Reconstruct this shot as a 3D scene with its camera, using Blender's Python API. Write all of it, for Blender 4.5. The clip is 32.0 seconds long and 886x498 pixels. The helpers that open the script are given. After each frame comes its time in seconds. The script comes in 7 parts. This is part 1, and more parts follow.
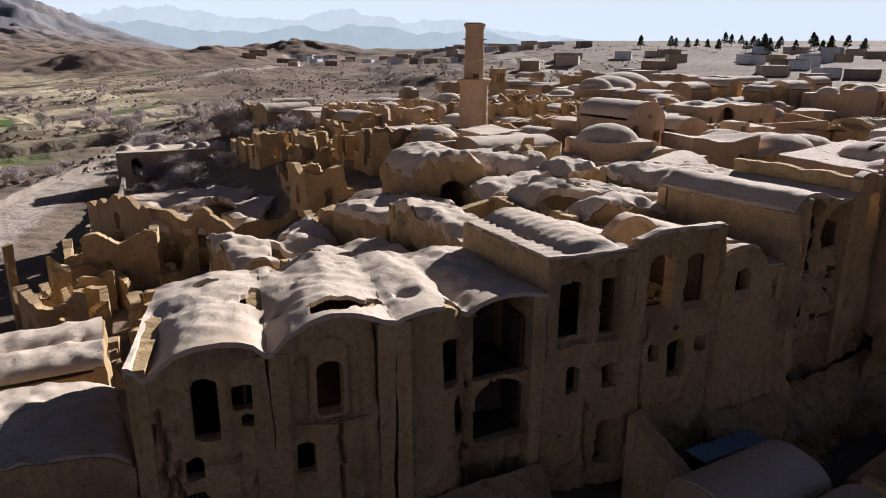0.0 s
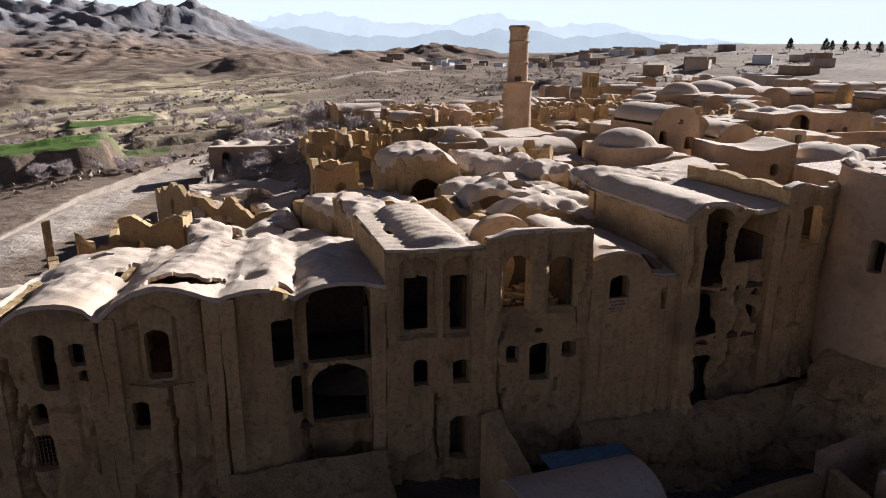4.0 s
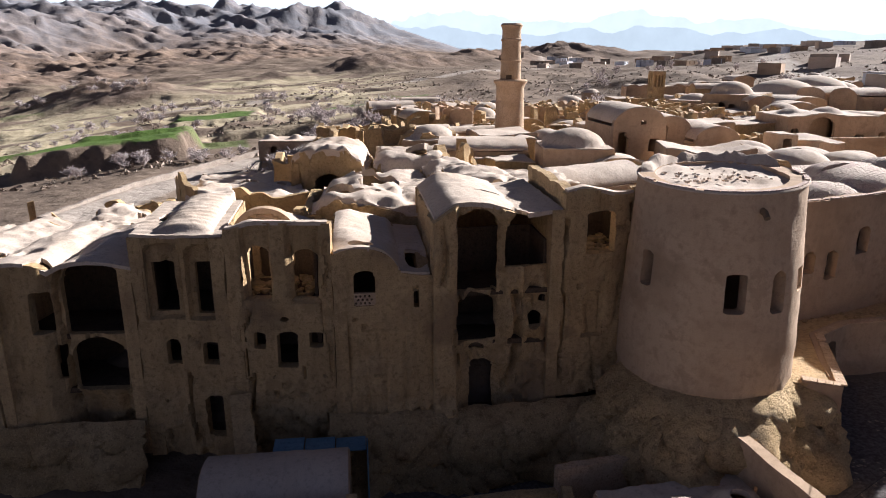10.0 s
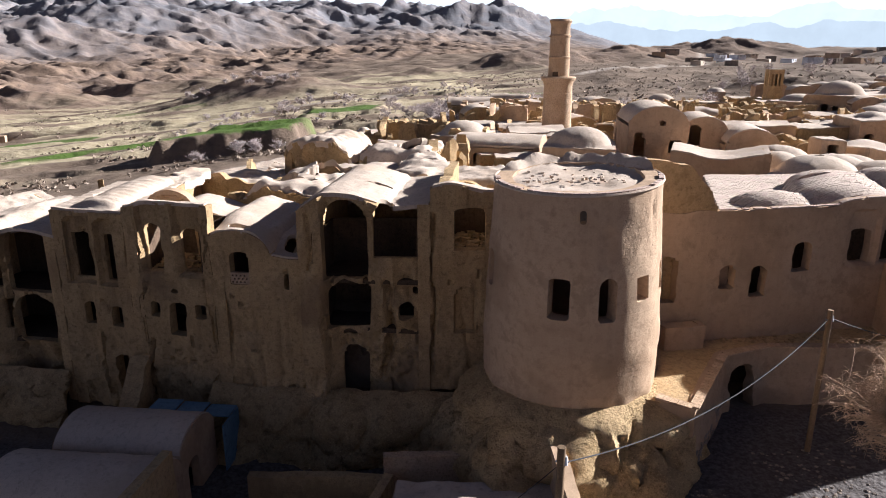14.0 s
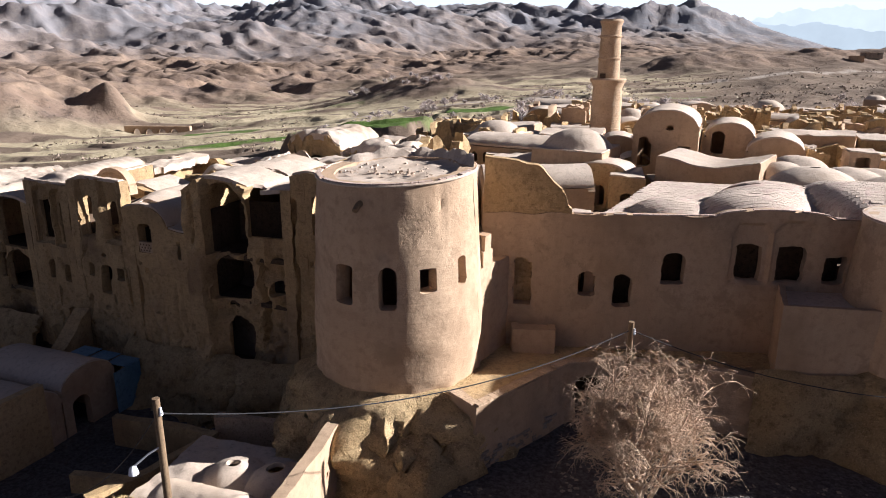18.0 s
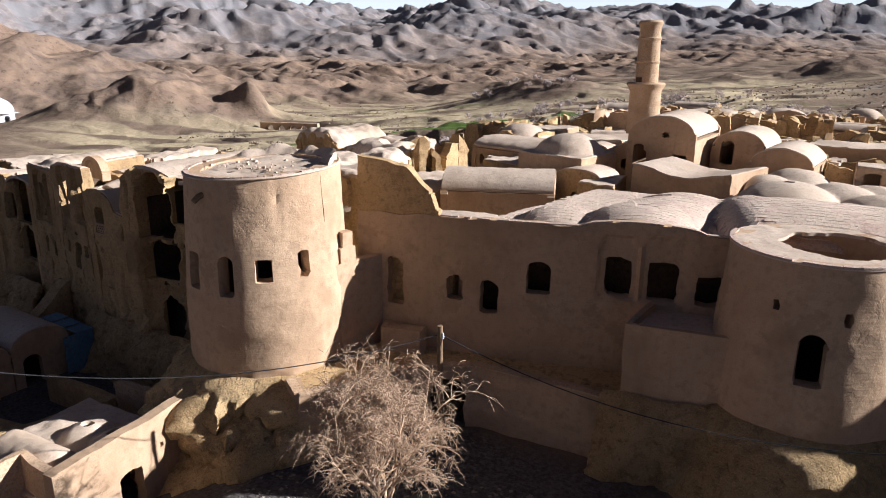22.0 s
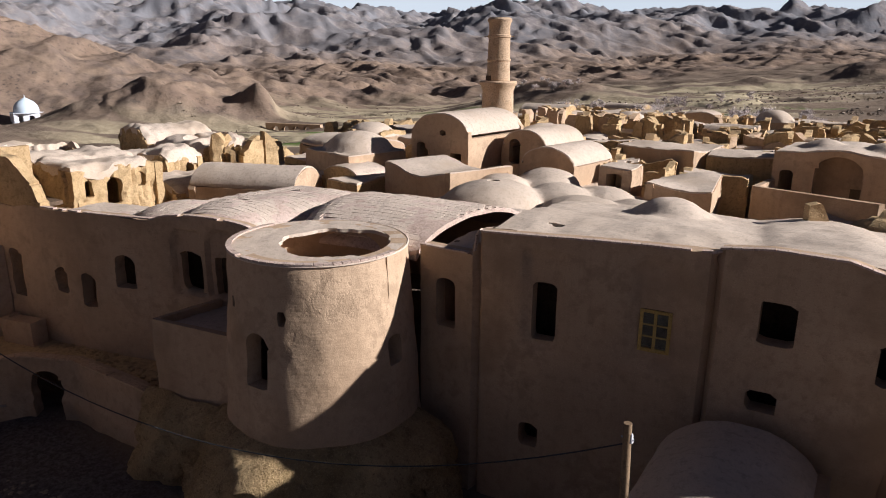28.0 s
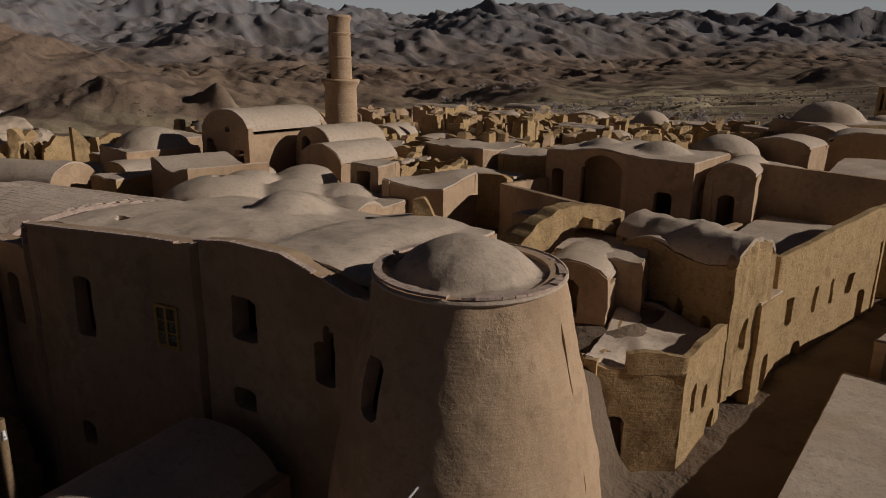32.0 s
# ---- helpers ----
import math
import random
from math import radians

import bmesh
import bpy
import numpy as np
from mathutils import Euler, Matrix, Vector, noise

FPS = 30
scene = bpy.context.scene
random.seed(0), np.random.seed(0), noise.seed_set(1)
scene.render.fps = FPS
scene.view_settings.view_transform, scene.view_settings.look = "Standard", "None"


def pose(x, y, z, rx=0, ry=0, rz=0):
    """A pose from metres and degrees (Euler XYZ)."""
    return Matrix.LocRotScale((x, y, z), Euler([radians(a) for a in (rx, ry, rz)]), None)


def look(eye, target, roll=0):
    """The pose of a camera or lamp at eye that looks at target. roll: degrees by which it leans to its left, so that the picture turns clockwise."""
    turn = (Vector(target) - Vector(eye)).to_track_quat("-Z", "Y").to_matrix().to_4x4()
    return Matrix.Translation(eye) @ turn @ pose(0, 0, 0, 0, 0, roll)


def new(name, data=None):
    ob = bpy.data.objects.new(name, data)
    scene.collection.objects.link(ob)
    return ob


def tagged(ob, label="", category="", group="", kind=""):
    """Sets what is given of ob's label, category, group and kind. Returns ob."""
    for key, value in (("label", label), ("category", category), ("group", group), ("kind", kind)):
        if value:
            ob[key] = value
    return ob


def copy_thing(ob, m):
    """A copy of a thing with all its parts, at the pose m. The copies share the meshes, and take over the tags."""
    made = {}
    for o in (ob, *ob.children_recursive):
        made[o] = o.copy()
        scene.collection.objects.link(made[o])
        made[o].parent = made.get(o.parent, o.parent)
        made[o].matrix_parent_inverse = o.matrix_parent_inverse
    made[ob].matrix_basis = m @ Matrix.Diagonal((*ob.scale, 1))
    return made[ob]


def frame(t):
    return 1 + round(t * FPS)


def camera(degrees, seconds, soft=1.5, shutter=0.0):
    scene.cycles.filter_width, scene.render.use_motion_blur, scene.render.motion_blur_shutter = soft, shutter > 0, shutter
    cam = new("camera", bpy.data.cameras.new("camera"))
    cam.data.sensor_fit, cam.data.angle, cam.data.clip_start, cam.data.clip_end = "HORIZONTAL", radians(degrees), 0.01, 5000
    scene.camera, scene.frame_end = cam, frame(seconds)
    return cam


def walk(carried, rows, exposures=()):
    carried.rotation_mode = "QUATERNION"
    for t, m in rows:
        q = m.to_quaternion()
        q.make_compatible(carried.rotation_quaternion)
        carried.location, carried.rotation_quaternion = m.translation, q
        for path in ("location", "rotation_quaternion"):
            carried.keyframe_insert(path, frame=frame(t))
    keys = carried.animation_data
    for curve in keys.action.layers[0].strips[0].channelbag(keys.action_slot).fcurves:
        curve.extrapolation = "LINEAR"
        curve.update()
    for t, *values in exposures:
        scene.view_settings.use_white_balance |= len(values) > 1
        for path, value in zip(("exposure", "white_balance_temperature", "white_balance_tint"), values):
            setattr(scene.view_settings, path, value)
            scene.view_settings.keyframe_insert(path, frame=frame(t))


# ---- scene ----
cam = camera(65.8, 32.0, soft=1.0)
# seconds, eye x y z, yaw, pitch, roll
PATH = [
    (0, 1.398, -0.114, 15.000, -30.41, -16.10, 0.23),
    (0.5, 2.480, -0.948, 15.036, -28.63, -16.08, 0.39),
    (1, 3.572, -1.730, 15.063, -27.04, -16.07, 0.37),
    (1.5, 4.652, -2.434, 15.093, -25.49, -16.07, 0.30),
    (2, 5.700, -3.026, 15.099, -24.03, -16.08, 0.31),
    (2.5, 6.774, -3.598, 15.058, -22.65, -16.04, 0.26),
    (4.5, 10.891, -5.463, 14.834, -17.40, -15.75, 0.22),
    (5, 11.964, -5.845, 14.773, -16.26, -15.69, 0.20),
    (5.5, 13.079, -6.197, 14.770, -15.32, -15.71, 0.23),
    (6, 14.208, -6.552, 14.781, -14.32, -15.76, 0.23),
    (6.5, 15.302, -6.866, 14.830, -13.46, -15.88, 0.31),
    (7, 16.415, -7.194, 14.832, -12.77, -15.87, 0.30),
    (7.5, 17.568, -7.504, 14.855, -12.04, -15.87, 0.23),
    (8, 18.725, -7.816, 14.882, -11.30, -15.91, 0.23),
    (8.5, 19.855, -8.113, 14.897, -10.48, -15.91, 0.12),
    (9, 20.966, -8.372, 14.892, -9.69, -15.90, 0.08),
    (9.5, 22.084, -8.622, 14.929, -8.75, -15.97, 0.11),
    (10, 23.260, -8.846, 14.927, -7.44, -15.96, -0.02),
    (10.5, 24.477, -9.049, 14.925, -6.10, -15.97, -0.05),
    (11, 25.633, -9.218, 14.940, -4.64, -16.03, 0.02),
    (11.5, 26.847, -9.383, 14.950, -3.03, -16.08, 0.06),
    (12, 28.101, -9.517, 14.929, -1.41, -16.10, 0.07),
    (12.5, 29.411, -9.619, 14.905, 0.31, -16.10, 0.05),
    (13, 30.857, -9.713, 14.908, 2.13, -16.16, 0.09),
    (13.5, 32.447, -9.778, 14.908, 3.82, -16.19, 0.07),
    (14, 34.073, -9.788, 14.931, 5.61, -16.24, 0.02),
    (14.5, 35.665, -9.758, 14.932, 7.34, -16.27, 0.04),
    (16.5, 42.218, -9.126, 14.913, 14.59, -16.12, 0.09),
    (17, 43.695, -8.859, 14.909, 16.32, -16.14, 0.16),
    (17.5, 45.132, -8.532, 14.849, 18.23, -16.11, 0.21),
    (18, 46.533, -8.219, 14.766, 20.24, -16.07, 0.24),
    (18.5, 47.871, -7.859, 14.737, 22.22, -16.02, 0.25),
    (19, 49.161, -7.437, 14.770, 24.42, -16.02, 0.32),
    (19.5, 50.384, -6.949, 14.773, 26.26, -16.02, 0.42),
    (20, 51.628, -6.447, 14.776, 28.17, -16.01, 0.48),
    (20.5, 52.796, -5.881, 14.804, 30.29, -16.03, 0.60),
    (21, 53.967, -5.288, 14.838, 31.64, -16.02, 0.54),
    (21.5, 55.056, -4.683, 14.842, 31.70, -16.00, 0.49),
    (22, 56.108, -4.027, 14.823, 32.17, -15.96, 0.42),
    (22.5, 57.106, -3.416, 14.788, 33.24, -15.97, 0.46),
    (23, 58.104, -2.789, 14.740, 34.62, -15.96, 0.53),
    (23.5, 59.137, -2.147, 14.717, 35.80, -15.92, 0.57),
    (24, 60.220, -1.450, 14.681, 35.90, -15.86, 0.40),
    (24.5, 61.313, -0.708, 14.703, 35.84, -15.87, 0.48),
    (25, 62.527, 0.257, 14.753, 36.01, -15.85, 0.41),
    (25.5, 63.754, 1.283, 14.797, 36.12, -15.81, 0.36),
    (27.5, 68.621, 4.892, 14.580, 36.03, -15.75, 0.36),
    (28, 69.829, 5.890, 14.517, 35.93, -15.75, 0.45),
    (28.5, 71.098, 6.893, 14.449, 35.84, -15.74, 0.48),
    (29, 72.413, 7.928, 14.356, 35.83, -15.65, 0.46),
    (29.5, 73.667, 8.923, 14.306, 35.67, -15.65, 0.57),
    (30, 74.907, 9.866, 14.300, 35.50, -15.64, 0.70),
    (30.5, 76.184, 10.847, 14.315, 35.42, -15.65, 0.69),
    (31, 77.429, 11.796, 14.298, 35.29, -15.61, 0.74),
    (31.5, 78.631, 12.690, 14.287, 35.21, -15.57, 0.77),
    (32, 79.823, 13.546, 14.293, 35.10, -15.55, 0.87),
]
import functools
import itertools
UNIT = 1.2  # metres in one plan unit
walk(cam, [(t, pose(x * UNIT, y * UNIT, z * UNIT, 90 + pitch, 0, yaw) @ pose(0, 0, 0, 0, 0, roll)) for t, x, y, z, yaw, pitch, roll in PATH],
     exposures=[(t, stops, kelvin, 10) for t, stops, kelvin in ((0.0, 0.9, 6050), (2.5, 1.0, 6050), (6.0, 1.28, 6000), (14.5, 1.42, 5960), (20.0, 1.16, 6080), (25.5, 0.84, 6130), (28.0, 0.68, 6130), (30.6, 0.62, 6250), (31.2, 0.55, 6350), (31.5, 0.2, 6500), (31.75, -0.3, 6750), (32.0, -0.95, 7000))])

# ---- light ----
SUN_AZ, SUN_EL = 28.0, 23.5  # degrees: from +x towards +y, above the horizon
sky_world = bpy.data.worlds.new("sky")
scene.world = sky_world
sky_world.use_nodes = True
wt = sky_world.node_tree
sky = wt.nodes.new("ShaderNodeTexSky")
sky.sky_type, sky.sun_disc = "NISHITA", False
sky.sun_elevation, sky.sun_rotation = radians(SUN_EL), radians(90 - SUN_AZ)
sky.altitude, sky.dust_density, sky.air_density, sky.ozone_density = 1800, 0.9, 1.0, 1.0
wt.nodes["Background"].inputs["Strength"].default_value = 0.0110
paler, bluer = wt.nodes.new("ShaderNodeHueSaturation"), wt.nodes.new("ShaderNodeMix")
paler.inputs["Saturation"].default_value = 0.5
bluer.data_type, bluer.blend_type = "RGBA", "MULTIPLY"
bluer.inputs[0].default_value, bluer.inputs[7].default_value = 1.0, (0.96, 0.972, 1.29, 1)
wt.links.new(sky.outputs[0], paler.inputs["Color"])
wt.links.new(paler.outputs[0], bluer.inputs[6])
wt.links.new(bluer.outputs[2], wt.nodes["Background"].inputs["Color"])
sun = new("sun", bpy.data.lights.new("sun", "SUN"))
sun.data.energy, sun.data.angle, sun.data.color = 4.8, radians(0.55), (1.0, 0.945, 0.90)
toward = Vector((math.cos(radians(SUN_EL)) * math.cos(radians(SUN_AZ)), math.cos(radians(SUN_EL)) * math.sin(radians(SUN_AZ)), math.sin(radians(SUN_EL))))
sun.matrix_world = look(toward * 50, (0, 0, 0))

# ---- materials ----
def material(name, base, second, rough=0.95, grain=5.0, patch=0.5, bump=0.6, dist=0.03, fine=26.0, tone=0.10, streak=0.0, stain=None, brick=None, course=0.0, blue=1.08, speck=1.0, peel=0.0):
    """Earth, plaster or stone: two colours blended by noise at two scales, rain streaks, relief; tone is the spread from object to object."""
    base, second = ((c[0], c[1], c[2] * blue) for c in (base, second))
    m = bpy.data.materials.new(name)
    m.use_nodes = True
    t = m.node_tree
    n, link = t.nodes.new, t.links.new
    bsdf = t.nodes["Principled BSDF"]
    bsdf.inputs["Roughness"].default_value = rough
    bsdf.inputs["Specular IOR Level"].default_value = 0.2
    geo = n("ShaderNodeNewGeometry")
    def noise_of(scale, detail, rough_=0.6, vec=None):
        x = n("ShaderNodeTexNoise")
        x.inputs["Scale"].default_value, x.inputs["Detail"].default_value, x.inputs["Roughness"].default_value = scale, detail, rough_
        link(vec or geo.outputs["Position"], x.inputs["Vector"])
        return x.outputs["Fac"]
    def mixed(fac, a, b, kind="MIX"):
        x = n("ShaderNodeMix")
        x.data_type, x.blend_type = "RGBA", kind
        for s, v in ((0, fac), (6, a), (7, b)):
            if isinstance(v, (tuple, float, int)):
                x.inputs[s].default_value = (*v, 1) if isinstance(v, tuple) else v
            else:
                link(v, x.inputs[s])
        return x.outputs[2]
    def ramp(fac, lo, hi):
        x = n("ShaderNodeMapRange")
        x.inputs[1].default_value, x.inputs[2].default_value = lo, hi
        link(fac, x.inputs[0])
        return x.outputs[0]
    big, mid, small = noise_of(patch, 3), noise_of(grain, 5), noise_of(fine, 4, 0.7)
    col = mixed(ramp(big, 0.35, 0.65), base, second)
    dark = tuple(c * (1 - 0.45 * speck) for c in base)
    col = mixed(ramp(mid, 0.5, 0.74), col, dark)
    light = tuple(min(1, c * (1 + 0.25 * speck)) for c in second)
    col = mixed(ramp(small, 0.52, 0.72), col, light)
    col = mixed(ramp(noise_of(fine * 0.7, 4, 0.7), 0.55, 0.72), col, dark)
    if streak:
        mapping = n("ShaderNodeMapping")
        mapping.inputs["Scale"].default_value = (3.0, 3.0, 0.22)
        link(geo.outputs["Position"], mapping.inputs["Vector"])
        st = ramp(noise_of(1.0, 4, 0.6, mapping.outputs[0]), 0.52, 0.72)
        k = n("ShaderNodeMath"); k.operation = "MULTIPLY"; k.inputs[1].default_value = streak
        link(st, k.inputs[0])
        col = mixed(k.outputs[0], col, tuple(c * 0.55 for c in base))
    if stain:
        k = n("ShaderNodeMath"); k.operation = "MULTIPLY"; k.inputs[1].default_value = 0.75
        link(ramp(noise_of(0.22, 4), 0.52, 0.66), k.inputs[0])
        col = mixed(k.outputs[0], col, stain)
    if peel:
        edge = ramp(noise_of(0.5, 7, 0.68), 0.57, 0.62)
        k = n("ShaderNodeMath"); k.operation = "MULTIPLY"; k.inputs[1].default_value = peel
        link(edge, k.inputs[0])
        col = mixed(k.outputs[0], col, tuple(c * 0.74 for c in base))
    info = n("ShaderNodeObjectInfo")
    hsv = n("ShaderNodeHueSaturation")
    val = n("ShaderNodeMapRange")
    val.inputs[3].default_value, val.inputs[4].default_value = 1 - tone, 1 + tone
    link(info.outputs["Random"], val.inputs[0])
    link(val.outputs[0], hsv.inputs["Value"])
    link(col, hsv.inputs["Color"])
    link(hsv.outputs[0], bsdf.inputs["Base Color"])
    b1, b2 = n("ShaderNodeBump"), n("ShaderNodeBump")
    b1.inputs["Strength"].default_value, b1.inputs["Distance"].default_value = bump, dist * 3
    b2.inputs["Strength"].default_value, b2.inputs["Distance"].default_value = bump, dist
    link(mid, b1.inputs["Height"]), link(small, b2.inputs["Height"])
    link(b1.outputs[0], b2.inputs["Normal"])
    last = b2
    if peel:
        b4 = n("ShaderNodeBump"); b4.invert = True
        b4.inputs["Strength"].default_value, b4.inputs["Distance"].default_value = 0.5, 0.02
        link(edge, b4.inputs["Height"]), link(b2.outputs[0], b4.inputs["Normal"])
        last = b2 = b4
    if course:
        mapping = n("ShaderNodeMapping")
        mapping.inputs["Scale"].default_value = (1.3, 1.3, 13.0)
        link(geo.outputs["Position"], mapping.inputs["Vector"])
        b3 = n("ShaderNodeBump")
        b3.inputs["Strength"].default_value, b3.inputs["Distance"].default_value = course, 0.05
        link(noise_of(1.0, 3, 0.6, mapping.outputs[0]), b3.inputs["Height"]), link(b2.outputs[0], b3.inputs["Normal"])
        last = b3
    if brick:
        mapping = n("ShaderNodeMapping")
        mapping.inputs["Rotation"].default_value = (0, 0, radians(brick[1]))
        link(geo.outputs["Position"], mapping.inputs["Vector"])
        bt = n("ShaderNodeTexBrick")
        bt.inputs["Scale"].default_value = brick[0]
        bt.inputs["Mortar Size"].default_value = 0.035
        bt.inputs["Row Height"].default_value, bt.inputs["Brick Width"].default_value = 0.5, 0.5
        link(mapping.outputs[0], bt.inputs["Vector"])
        b3 = n("ShaderNodeBump"); b3.invert = True
        b3.inputs["Strength"].default_value, b3.inputs["Distance"].default_value = 0.6, 0.03
        link(bt.outputs["Fac"], b3.inputs["Height"]), link(last.outputs[0], b3.inputs["Normal"])
        last = b3
    link(last.outputs[0], bsdf.inputs["Normal"])
    return m

ADOBE = material("adobe", (0.45, 0.306, 0.168), (0.53, 0.372, 0.216), streak=0.4, peel=0.6, stain=(0.25, 0.165, 0.10), course=0.5, bump=0.6, blue=0.94)
PLASTER = material("mud_plaster", (0.46, 0.318, 0.198), (0.54, 0.386, 0.248), patch=0.25, grain=3.2, bump=0.28, tone=0.06, peel=0.5, streak=0.16, stain=(0.33, 0.22, 0.14), course=0.22, blue=1.06, speck=0.4)
OCHRE = material("ochre_adobe", (0.45, 0.305, 0.145), (0.52, 0.365, 0.19), streak=0.2, peel=0.7, tone=0.08, course=0.5)
ROOF = material("mud_roof", (0.53, 0.425, 0.325), (0.61, 0.50, 0.395), grain=4.5, patch=0.3, bump=0.4, dist=0.022, fine=30, tone=0.05, speck=0.6, blue=1.04, stain=(0.50, 0.385, 0.29))
BRICKROOF = material("brick_roof", (0.50, 0.37, 0.28), (0.58, 0.45, 0.36), grain=5, patch=0.6, bump=0.3, tone=0.04, brick=(3.2, 17))
ROCK = material("conglomerate_rock", (0.45, 0.305, 0.14), (0.58, 0.415, 0.215), grain=2.2, patch=0.35, bump=0.9, dist=0.12, fine=14)
# near-black: the shade inside rooms is put into this colour
INNER_SHADE = material("inner_shade_adobe", (0.085, 0.058, 0.036), (0.14, 0.095, 0.06), streak=0.3)
BRICK = material("fired_brick", (0.50, 0.345, 0.205), (0.58, 0.42, 0.27), grain=8, patch=0.8, tone=0.08, bump=0.4, course=0.8)
STONE = material("rubble_stone", (0.25, 0.2, 0.15), (0.36, 0.3, 0.23), grain=4, bump=0.6)
WOOD = material("weathered_wood", (0.17, 0.115, 0.065), (0.25, 0.17, 0.095), grain=14, fine=90, bump=0.3, dist=0.01, rough=0.8)
PALEWOOD = material("varnished_wood", (0.50, 0.32, 0.08), (0.56, 0.38, 0.12), grain=14, fine=90, bump=0.2, dist=0.008, rough=0.6)
BLUE = material("blue_sheet_metal", (0.10, 0.20, 0.28), (0.16, 0.27, 0.35), rough=0.55, bump=0.1, dist=0.005)
PALETWIG = material("pale_twigs", (0.50, 0.42, 0.37), (0.60, 0.52, 0.46), tone=0.1, bump=0.0)
TWIG = material("bare_twigs", (0.42, 0.34, 0.28), (0.52, 0.44, 0.37), tone=0.12, bump=0.1)
WHITE = material("white_plaster", (0.72, 0.74, 0.74), (0.78, 0.79, 0.78), bump=0.1, tone=0.03)
TURQ = material("pale_glazed_dome", (0.60, 0.70, 0.74), (0.66, 0.75, 0.78), rough=0.4, bump=0.05, tone=0.0)
CABLE = material("black_cable", (0.03, 0.03, 0.03), (0.05, 0.05, 0.05), rough=0.6, bump=0.0)
METAL = material("grey_metal", (0.45, 0.46, 0.47), (0.5, 0.5, 0.5), rough=0.45, bump=0.02)

# ---- shape tools ----
def vnoise(x, y, seed=0):
    """Smooth value noise in -1..1 on arrays."""
    x, y = np.asarray(x, float), np.asarray(y, float)
    i, j = np.floor(x).astype(np.int64), np.floor(y).astype(np.int64)
    u, v = x - i, y - j
    u, v = u * u * (3 - 2 * u), v * v * (3 - 2 * v)
    def h(a, b):
        k = (a * 374761393 + b * 668265263 + seed * 974711) & 0xFFFFFFFF
        k = ((k ^ (k >> 13)) * 1274126177) & 0xFFFFFFFF
        return ((k ^ (k >> 16)) & 0xFFFF) / 32767.5 - 1
    return (h(i, j) * (1 - u) + h(i + 1, j) * u) * (1 - v) + (h(i, j + 1) * (1 - u) + h(i + 1, j + 1) * u) * v

def fbm(x, y, octaves=4, seed=0, gain=0.5):
    out, a = 0, 1.0
    for k in range(octaves):
        out = out + a * vnoise(x * 2 ** k + 17.3 * k, y * 2 ** k - 9.1 * k, seed + k)
        a *= gain
    return out

def gnoise(x, y, seed=0):
    """Gradient noise, about -1..1, with no trace of its lattice."""
    x, y = np.asarray(x, float), np.asarray(y, float)
    i, j = np.floor(x).astype(np.int64), np.floor(y).astype(np.int64)
    u, v = x - i, y - j
    def g(a, b, p, q):
        k = (a * 374761393 + b * 668265263 + seed * 974711) & 0xFFFFFFFF
        k = ((k ^ (k >> 13)) * 1274126177) & 0xFFFFFFFF
        w = ((k ^ (k >> 16)) & 0xFFFF) * (2 * math.pi / 65536)
        return np.cos(w) * p + np.sin(w) * q
    a, b = g(i, j, u, v), g(i + 1, j, u - 1, v)
    c, d = g(i, j + 1, u, v - 1), g(i + 1, j + 1, u - 1, v - 1)
    u, v = u * u * u * (u * (u * 6 - 15) + 10), v * v * v * (v * (v * 6 - 15) + 10)
    return 1.5 * ((a * (1 - u) + b * u) * (1 - v) + (c * (1 - u) + d * u) * v)

def crests(x, y, octaves=6, seed=0, gain=0.5):
    """Branching crests and gullies, about 0..1."""
    out, a, w, norm = 0, 1.0, 1.0, 0.0
    for k in range(octaves):
        r = (1 - np.abs(gnoise(x * 2.07 ** k + 5.2 * k, y * 2.07 ** k + 3.7 * k, seed + k))) ** 2
        out, norm = out + a * r * w, norm + a
        w = np.clip(r * 1.6, 0, 1)
        a *= gain
    return out / norm

def ridged(x, y, octaves=5, seed=0):
    out, a, w = 0, 1.0, 1.0
    for k in range(octaves):
        r = 1 - np.abs(vnoise(x * 2 ** k + 5.2 * k, y * 2 ** k + 3.7 * k, seed + k))
        r = r * r
        out = out + a * r * w
        w = np.clip(r * 1.4, 0, 1)
        a *= 0.5
    return out / 1.6

def smooth(a, b, x):
    s = np.clip((np.asarray(x, float) - a) / (b - a), 0, 1)
    return s * s * (3 - 2 * s)

class Faces:
    """Polygons as one run of corner numbers and their sizes."""
    def __init__(self, f):
        if isinstance(f, Faces):
            self.loops, self.sizes = f.loops, f.sizes
        elif isinstance(f, np.ndarray):
            self.loops, self.sizes = f.reshape(-1).astype(np.int32), np.full(len(f), f.shape[1], np.int32)
        else:
            self.sizes = np.array([len(p) for p in f], np.int32)
            self.loops = np.fromiter(itertools.chain.from_iterable(f), np.int32, int(self.sizes.sum()))

